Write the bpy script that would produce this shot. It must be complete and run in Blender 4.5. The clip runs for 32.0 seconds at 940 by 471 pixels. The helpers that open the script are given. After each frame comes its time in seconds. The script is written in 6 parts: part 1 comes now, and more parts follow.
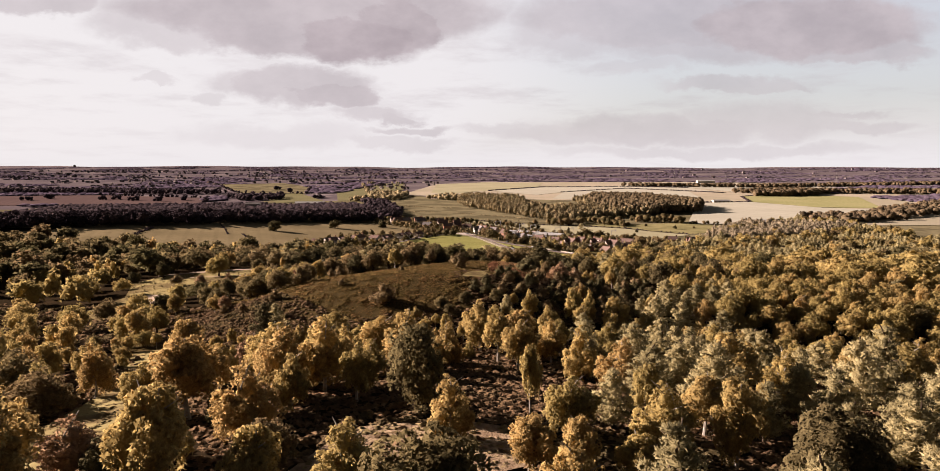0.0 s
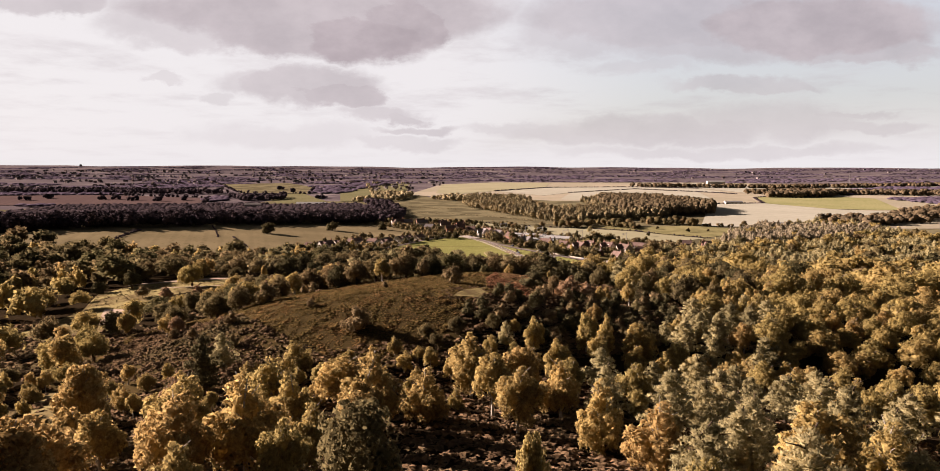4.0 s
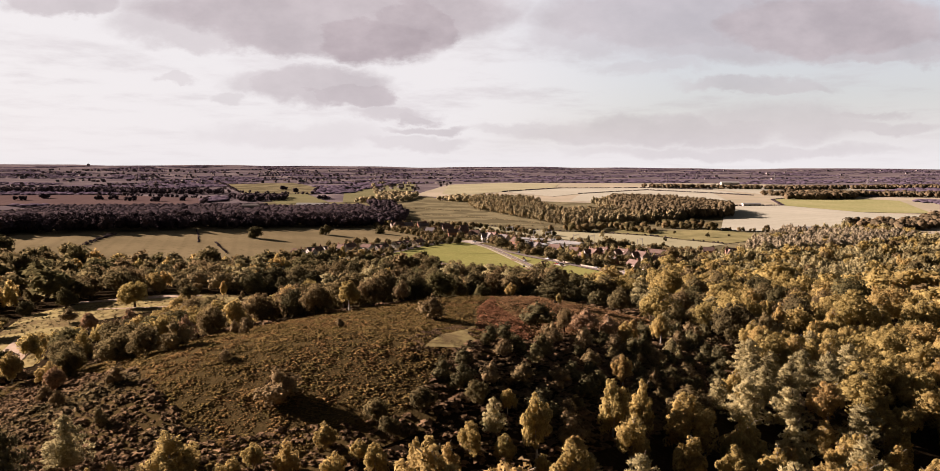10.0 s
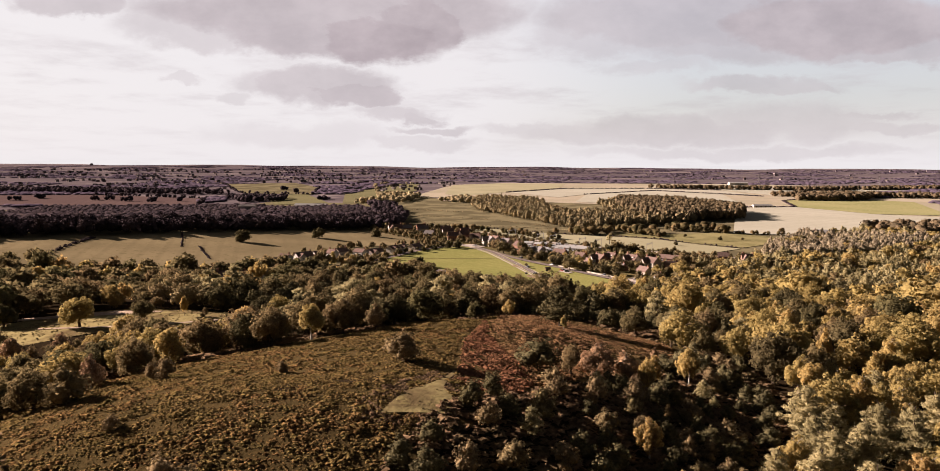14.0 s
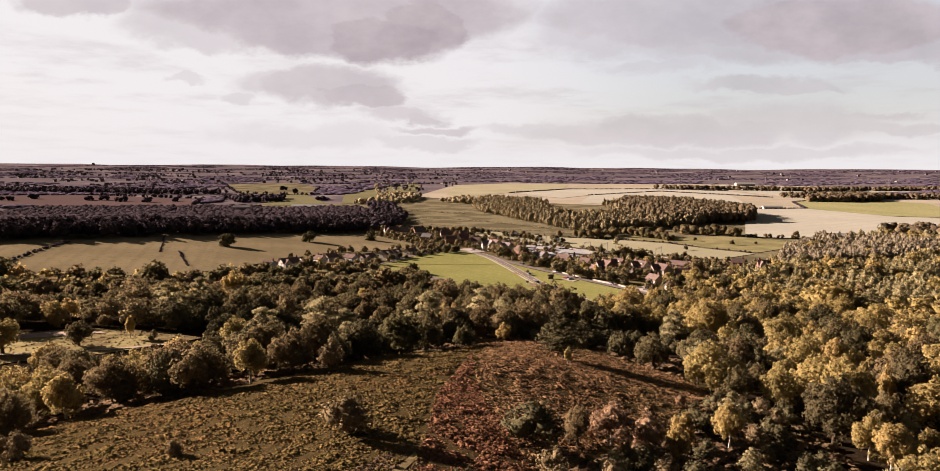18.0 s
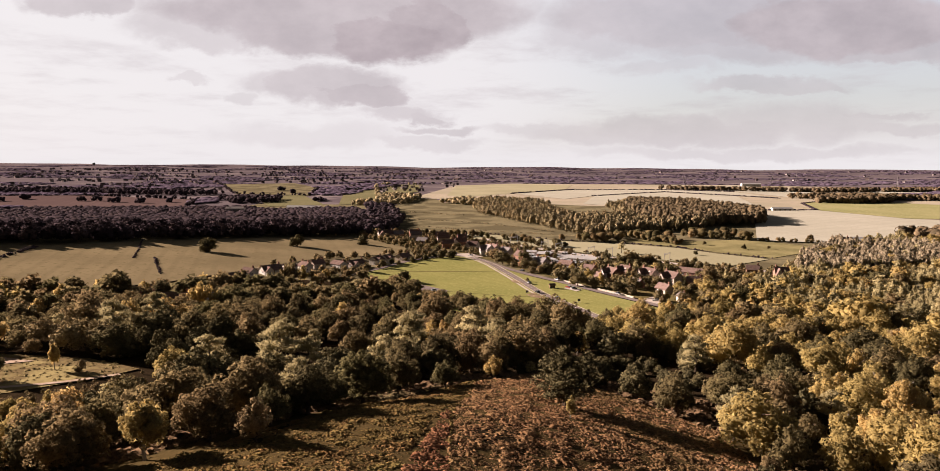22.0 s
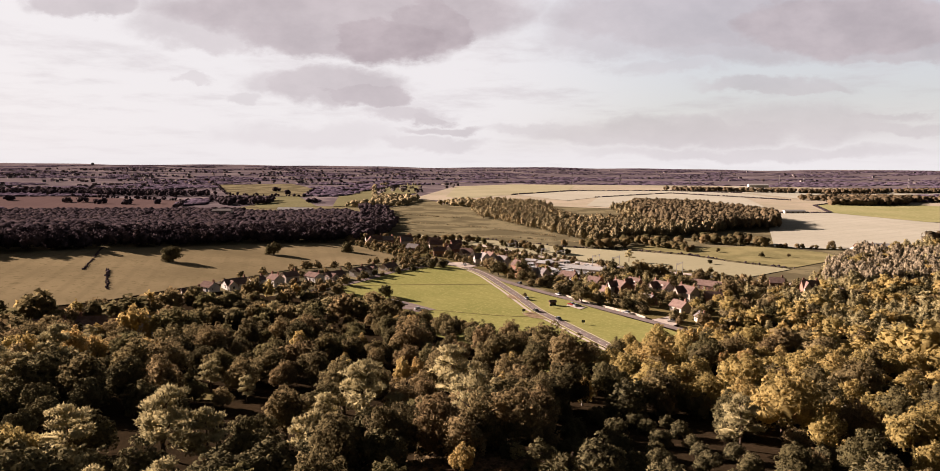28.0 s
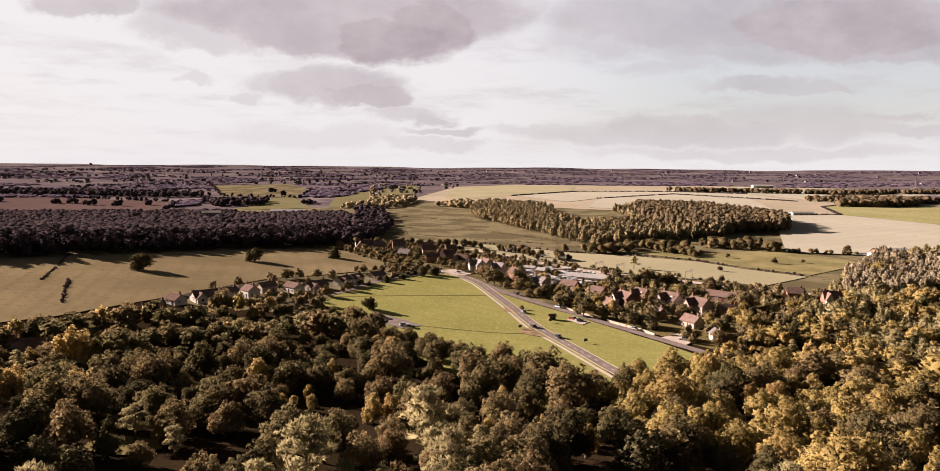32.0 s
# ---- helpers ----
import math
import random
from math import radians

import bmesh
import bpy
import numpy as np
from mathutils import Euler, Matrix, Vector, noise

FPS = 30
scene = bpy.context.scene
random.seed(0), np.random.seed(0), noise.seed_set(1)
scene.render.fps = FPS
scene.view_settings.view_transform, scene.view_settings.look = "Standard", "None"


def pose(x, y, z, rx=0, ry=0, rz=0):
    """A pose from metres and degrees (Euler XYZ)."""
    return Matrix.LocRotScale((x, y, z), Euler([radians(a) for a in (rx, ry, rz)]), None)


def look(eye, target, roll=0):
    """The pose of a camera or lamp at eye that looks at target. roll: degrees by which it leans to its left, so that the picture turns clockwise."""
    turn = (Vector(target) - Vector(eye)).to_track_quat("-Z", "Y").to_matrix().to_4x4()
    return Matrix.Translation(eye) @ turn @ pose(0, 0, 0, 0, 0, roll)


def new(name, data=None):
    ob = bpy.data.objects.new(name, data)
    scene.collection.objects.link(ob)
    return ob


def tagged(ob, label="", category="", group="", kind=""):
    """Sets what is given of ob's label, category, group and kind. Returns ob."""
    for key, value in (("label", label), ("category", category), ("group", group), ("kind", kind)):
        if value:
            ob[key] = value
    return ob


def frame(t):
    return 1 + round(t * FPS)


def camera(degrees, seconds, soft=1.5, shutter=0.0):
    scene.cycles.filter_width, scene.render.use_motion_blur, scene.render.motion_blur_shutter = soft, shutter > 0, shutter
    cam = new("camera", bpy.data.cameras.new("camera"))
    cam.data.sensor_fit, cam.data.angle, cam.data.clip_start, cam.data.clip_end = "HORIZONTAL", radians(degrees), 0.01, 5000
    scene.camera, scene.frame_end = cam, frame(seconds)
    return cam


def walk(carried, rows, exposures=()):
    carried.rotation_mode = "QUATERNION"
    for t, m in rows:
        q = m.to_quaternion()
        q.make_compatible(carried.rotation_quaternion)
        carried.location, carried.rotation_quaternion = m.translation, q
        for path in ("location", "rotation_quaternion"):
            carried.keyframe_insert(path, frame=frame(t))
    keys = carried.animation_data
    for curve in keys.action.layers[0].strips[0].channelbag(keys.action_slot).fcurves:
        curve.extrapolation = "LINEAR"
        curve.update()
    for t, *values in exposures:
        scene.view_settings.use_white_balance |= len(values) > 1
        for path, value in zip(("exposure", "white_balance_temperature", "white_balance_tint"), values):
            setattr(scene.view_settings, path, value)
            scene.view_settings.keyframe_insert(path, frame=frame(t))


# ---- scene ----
cam = camera(70, 32.0, soft=0.6)
PATH = [  # seconds, x, y, z, yaw to the left, tilt down, roll
    (0, 0.02, 0.74, 75.33, 2.829, 5.992, -0.091),
    (4, 1.71, 32.55, 75.01, 3.416, 5.989, -0.183),
    (8, 3.41, 64.39, 74.79, 3.955, 5.989, -0.263),
    (12, 5.12, 96.27, 74.68, 4.418, 5.990, -0.329),
    (16, 6.84, 128.19, 74.67, 4.791, 5.991, -0.383),
    (20, 8.56, 160.14, 74.75, 5.073, 5.990, -0.425),
    (24, 10.29, 192.12, 74.94, 5.273, 5.986, -0.455),
    (28, 12.03, 224.15, 75.23, 5.412, 5.977, -0.476),
    (32, 13.78, 256.21, 75.62, 5.525, 5.962, -0.485),
]
walk(cam, [(t, pose(x, y, z, 90 - tilt, 0, yaw) @ pose(0, 0, 0, 0, 0, -roll)) for t, x, y, z, yaw, tilt, roll in PATH],
     exposures=[(0, 2.0, 6450, 17)])

# ---- world, sun ----
SUN_WAY = Vector((-0.927, 0.375, 0.0)).normalized()   # towards the sun, on the plan
SUN_UP = radians(18.5)
sun = new("sun", bpy.data.lights.new("sun", "SUN"))
sun.data.energy, sun.data.angle, sun.data.color = 5.0, radians(0.6), (1.0, 0.81, 0.68)
sun.matrix_world = look(SUN_WAY * 100 * math.cos(SUN_UP) + Vector((0, 0, 100 * math.sin(SUN_UP))), (0, 0, 0))


class Nodes:
    """A short way to write a node tree."""

    def __init__(self, tree):
        self.tree = tree
        tree.nodes.clear()

    def add(self, kind):
        return self.tree.nodes.new(kind)

    def put(self, socket, value):
        if isinstance(value, bpy.types.NodeSocket):
            self.tree.links.new(value, socket)
        else:
            socket.default_value = value

    def math(self, op, a, b=0.0, c=0.0, clamp=False):
        node = self.add("ShaderNodeMath")
        node.operation, node.use_clamp = op, clamp
        for socket, value in zip(node.inputs, (a, b, c)):
            self.put(socket, value)
        return node.outputs[0]

    def vec(self, op, a, b=(0, 0, 0), scale=None):
        node = self.add("ShaderNodeVectorMath")
        node.operation = op
        self.put(node.inputs[0], a)
        self.put(node.inputs[1], b)
        if scale is not None:
            self.put(node.inputs["Scale"], scale)
        return node.outputs["Value"] if op in ("DOT_PRODUCT", "LENGTH") else node.outputs[0]

    def join(self, x, y, z=0.0):
        node = self.add("ShaderNodeCombineXYZ")
        for socket, value in zip(node.inputs, (x, y, z)):
            self.put(socket, value)
        return node.outputs[0]

    def mix(self, fac, a, b):
        node = self.add("ShaderNodeMix")
        node.data_type = "RGBA"
        self.put(node.inputs[0], fac)
        self.put(node.inputs[6], a if isinstance(a, bpy.types.NodeSocket) else (*a, 1))
        self.put(node.inputs[7], b if isinstance(b, bpy.types.NodeSocket) else (*b, 1))
        return node.outputs[2]

    def noise(self, vector, scale, detail=4.0, rough=0.55):
        node = self.add("ShaderNodeTexNoise")
        if vector is not None:
            self.put(node.inputs["Vector"], vector)
        self.put(node.inputs["Scale"], scale)
        self.put(node.inputs["Detail"], detail)
        self.put(node.inputs["Roughness"], rough)
        return node.outputs["Fac"]

    def span(self, value, low, high, a=0.0, b=1.0):
        node = self.add("ShaderNodeMapRange")
        node.interpolation_type = "SMOOTHSTEP"
        for socket, v in zip(node.inputs, (value, low, high, a, b)):
            self.put(socket, v)
        return node.outputs[0]


# cloud banks: across, up, half width, half height, thickness
CLOUDS = [
    (-0.194, 0.220, 0.322, 0.055, 0.80), (-0.126, 0.178, 0.114, 0.036, 1.00), (-0.195, 0.185, 0.205, 0.032, 0.80), (-0.070, 0.200, 0.078, 0.056, 0.95), (-0.395, 0.195, 0.134, 0.027, 0.45),
    (-0.396, 0.176, 0.080, 0.018, 0.45), (-0.567, 0.229, 0.116, 0.023, 0.60), (-0.210, 0.116, 0.116, 0.036, 0.62), (-0.162, 0.101, 0.064, 0.023, 0.72), (-0.267, 0.122, 0.098, 0.027, 0.45),
    (-0.109, 0.075, 0.080, 0.018, 0.50), (-0.074, 0.069, 0.045, 0.011, 0.55), (-0.043, 0.051, 0.071, 0.009, 0.50), (-0.329, 0.096, 0.032, 0.013, 0.30), (-0.424, 0.121, 0.036, 0.007, 0.30),
    (-0.234, 0.040, 0.188, 0.027, 0.22), (-0.074, 0.031, 0.107, 0.013, 0.30), (0.344, 0.212, 0.295, 0.054, 0.60), (0.535, 0.203, 0.214, 0.055, 0.85), (0.389, 0.174, 0.214, 0.030, 0.50),
    (0.188, 0.186, 0.134, 0.032, 0.40), (0.170, 0.226, 0.150, 0.024, 0.18), (0.607, 0.169, 0.152, 0.025, 0.60), (0.276, 0.146, 0.107, 0.014, 0.30), (0.417, 0.121, 0.134, 0.013, 0.42),
    (0.479, 0.115, 0.098, 0.009, 0.40), (0.323, 0.053, 0.250, 0.025, 0.42), (0.482, 0.066, 0.179, 0.036, 0.36), (0.200, 0.047, 0.179, 0.020, 0.36), (0.587, 0.079, 0.098, 0.008, 0.40),
    (0.632, 0.060, 0.116, 0.013, 0.36), (0.413, 0.022, 0.304, 0.014, 0.30), (0.102, 0.053, 0.107, 0.011, 0.30),
]
world = bpy.data.worlds.new("sky")
scene.world = world
world.use_nodes = True
w = Nodes(world.node_tree)
sky = w.add("ShaderNodeTexSky")
sky.sky_type, sky.sun_disc, sky.sun_elevation = "NISHITA", False, SUN_UP
sky.sun_rotation, sky.air_density, sky.dust_density = math.atan2(SUN_WAY.x, SUN_WAY.y), 1.0, 2.5
way = w.add("ShaderNodeTexCoord").outputs["Generated"]
ahead = w.math("MAXIMUM", w.vec("DOT_PRODUCT", way, (-0.0854, 0.9963, 0)), 0.02)
up = w.vec("DOT_PRODUCT", way, (0, 0, 1))
u = w.math("DIVIDE", w.vec("DOT_PRODUCT", way, (0.9963, 0.0854, 0)), ahead)
v = w.math("DIVIDE", up, ahead)
puff = w.join(w.math("MULTIPLY", u, 1.0), w.math("MULTIPLY", v, 1.7))
rough_u = w.math("SUBTRACT", w.noise(puff, 9.0, 8, 0.6), 0.5)
rough_v = w.math("SUBTRACT", w.noise(w.vec("ADD", puff, (7.3, 2.1, 0)), 10.0, 8, 0.6), 0.5)
uu = w.math("MULTIPLY_ADD", rough_u, 0.15, u)
vv = w.math("MULTIPLY_ADD", rough_v, 0.065, v)
bank = None
for cu, cv, ru, rv, thick in CLOUDS:
    du = w.math("DIVIDE", w.math("SUBTRACT", uu, cu), ru)
    dv = w.math("DIVIDE", w.math("SUBTRACT", vv, cv), rv)
    far = w.math("SQRT", w.math("ADD", w.math("MULTIPLY", du, du), w.math("MULTIPLY", dv, dv)))
    one = w.math("MULTIPLY", w.span(far, 1.06, 0.66 if thick > 0.55 else 0.5), thick)
    bank = one if bank is None else w.math("MAXIMUM", bank, one)
flat = w.math("DIVIDE", 1.0, w.math("ADD", w.math("MAXIMUM", up, 0.0), 0.10))
sheet = w.noise(w.vec("SCALE", way, scale=flat), 1.3, 7, 0.62)
wisps = w.span(sheet, 0.46, 0.70)
overhead = w.span(up, 0.24, 0.5)
cover = w.math("MAXIMUM", bank, w.math("MULTIPLY", wisps, w.span(up, 0.02, 0.12, 0.12, 0.36)))
cover = w.math("MAXIMUM", cover, w.math("MULTIPLY", overhead, 0.95))
behind = w.span(w.vec("DOT_PRODUCT", way, (-0.0854, 0.9963, 0)), 0.45, -0.1)   # dark cover out of view, behind and overhead, added to cut fill light
cover = w.math("MAXIMUM", cover, w.math("MULTIPLY", behind, 0.95))
sunny = w.span(w.vec("DOT_PRODUCT", way, SUN_WAY[:]), 0.12, 0.50)
veil = w.math("MAXIMUM", w.span(up, 0.10, 0.0), sunny)
clear = w.mix(w.math("MULTIPLY_ADD", veil, 0.42, 0.56), w.vec("SCALE", sky.outputs[0], scale=0.75), (3.7, 3.66, 3.58))
grain = w.noise(puff, 7.0, 8, 0.62)
grey = w.mix(w.span(grain, 0.25, 0.75), (1.78, 1.57, 1.63), (2.55, 2.28, 2.31))
grey = w.mix(w.math("MAXIMUM", w.span(up, 0.26, 0.7), behind), grey, (0.08, 0.077, 0.086))
tone = w.mix(cover, clear, grey)
back = w.add("ShaderNodeBackground")
w.put(back.inputs["Color"], tone)
back.inputs["Strength"].default_value = 0.0575
w.put(w.add("ShaderNodeOutputWorld").inputs["Surface"], back.outputs[0])


# ---- materials ----
def material(name, colours, scale=0.3, fine=3.0, rough=0.9, bump=0.0, metal=0.0, contrast=0.35, vary=0.0, stripes=None, specular=0.0):
    """A rough or glossy surface in two or three colours, mixed by noise at two sizes; vary: difference from object to object."""
    m = bpy.data.materials.new(name)
    m.use_nodes = True
    n = Nodes(m.node_tree)
    place = n.add("ShaderNodeNewGeometry").outputs["Position"]
    big = n.noise(place, scale, 5, 0.6)
    small = n.noise(place, fine, 4, 0.65)
    colour = n.mix(n.span(big, 0.5 - contrast / 2, 0.5 + contrast / 2), colours[0], colours[1])
    if len(colours) > 2:
        colour = n.mix(n.span(small, 0.5, 0.72), colour, colours[2])
    if stripes:
        across, width, deep = stripes
        line = n.math("SINE", n.math("MULTIPLY", n.vec("DOT_PRODUCT", place, across), 2 * math.pi / width))
        line = n.math("MULTIPLY", n.span(line, 0.2, 0.95), n.span(big, 0.35, 0.6))
        colour = n.mix(n.math("MULTIPLY", line, deep), colour, [c * 0.62 for c in colours[0]])
    value = n.math("MULTIPLY_ADD", small, 0.5, 0.75)
    if vary:
        value = n.math("MULTIPLY", value, n.math("MULTIPLY_ADD", n.add("ShaderNodeObjectInfo").outputs["Random"], vary, 1 - vary / 2))
    colour = n.vec("SCALE", colour, scale=value)
    p = n.add("ShaderNodeBsdfPrincipled")
    n.put(p.inputs["Base Color"], colour)
    p.inputs["Roughness"].default_value, p.inputs["Metallic"].default_value = rough, metal
    p.inputs["Specular IOR Level"].default_value = specular
    if bump:
        b = n.add("ShaderNodeBump")
        b.inputs["Distance"].default_value = bump
        n.put(b.inputs["Height"], small)
        n.put(p.inputs["Normal"], b.outputs[0])
    n.put(n.add("ShaderNodeOutputMaterial").inputs["Surface"], p.outputs[0])
    return m


def foliage(name, colours, through_light=0.12, tinted=False, grain=2.4, depth=0.6):
    """Leaves: three colours by the plant (or by its stored tint), a small change from leaf to leaf, some light let through."""
    m = bpy.data.materials.new(name)
    m.use_nodes = True
    n = Nodes(m.node_tree)
    geo = n.add("ShaderNodeNewGeometry")
    if tinted:
        stored = n.add("ShaderNodeAttribute")
        stored.attribute_name = "tint"
        plant = stored.outputs["Fac"]
    else:
        plant = n.add("ShaderNodeObjectInfo").outputs["Random"]
    ramp = n.add("ShaderNodeValToRGB")
    n.put(ramp.inputs[0], plant)
    ramp.color_ramp.elements[0].color, ramp.color_ramp.elements[1].color = (*colours[0], 1), (*colours[-1], 1)
    for i, c in enumerate(colours[1:-1]):
        ramp.color_ramp.elements.new((i + 1) / (len(colours) - 1)).color = (*c, 1)
    patch = n.noise(geo.outputs["Position"], 0.35, 3, 0.6)
    spray = n.noise(geo.outputs["Position"], grain, 3, 0.7)
    value = n.math("MULTIPLY", n.math("MULTIPLY_ADD", patch, 0.7, 0.65), n.span(spray, 0.30, 0.70, 1 - 0.55 * depth, 1 + 0.45 * depth))
    value = n.math("MULTIPLY", value, n.math("MULTIPLY_ADD", geo.outputs["Random Per Island"], 0.26, 0.87))
    colour = n.vec("SCALE", ramp.outputs[0], scale=value)
    relief = n.add("ShaderNodeBump")
    relief.inputs["Distance"].default_value = 0.8 / grain
    relief.inputs["Strength"].default_value = 0.3 * depth
    n.put(relief.inputs["Height"], spray)
    d = n.add("ShaderNodeBsdfDiffuse")
    n.put(d.inputs["Color"], colour)
    n.put(d.inputs["Normal"], relief.outputs[0])
    t = n.add("ShaderNodeBsdfTranslucent")
    n.put(t.inputs["Color"], colour)
    mixed = n.add("ShaderNodeMixShader")
    mixed.inputs[0].default_value = through_light
    n.put(mixed.inputs[1], d.outputs[0])
    n.put(mixed.inputs[2], t.outputs[0])
    n.put(n.add("ShaderNodeOutputMaterial").inputs["Surface"], mixed.outputs[0])
    return m


BIRCH = [(0.441, 0.316, 0.126), (0.392, 0.294, 0.114), (0.329, 0.257, 0.101), (0.414, 0.285, 0.118), (0.376, 0.285, 0.11)]
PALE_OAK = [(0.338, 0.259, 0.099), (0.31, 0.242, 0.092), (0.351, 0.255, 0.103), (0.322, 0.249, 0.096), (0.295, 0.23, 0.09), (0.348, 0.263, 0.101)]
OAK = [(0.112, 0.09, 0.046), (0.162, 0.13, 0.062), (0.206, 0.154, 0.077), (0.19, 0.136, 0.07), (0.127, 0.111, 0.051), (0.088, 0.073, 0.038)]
PINE = [(0.263, 0.225, 0.116), (0.409, 0.346, 0.18)]
# far leaf colours with cloud shade and a mauve haze tint mixed in
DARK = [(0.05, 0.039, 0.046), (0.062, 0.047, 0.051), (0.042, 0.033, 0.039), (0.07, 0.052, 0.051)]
# leaf colours with lilac distance haze mixed in
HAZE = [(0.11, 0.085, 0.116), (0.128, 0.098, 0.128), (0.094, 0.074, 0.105)]
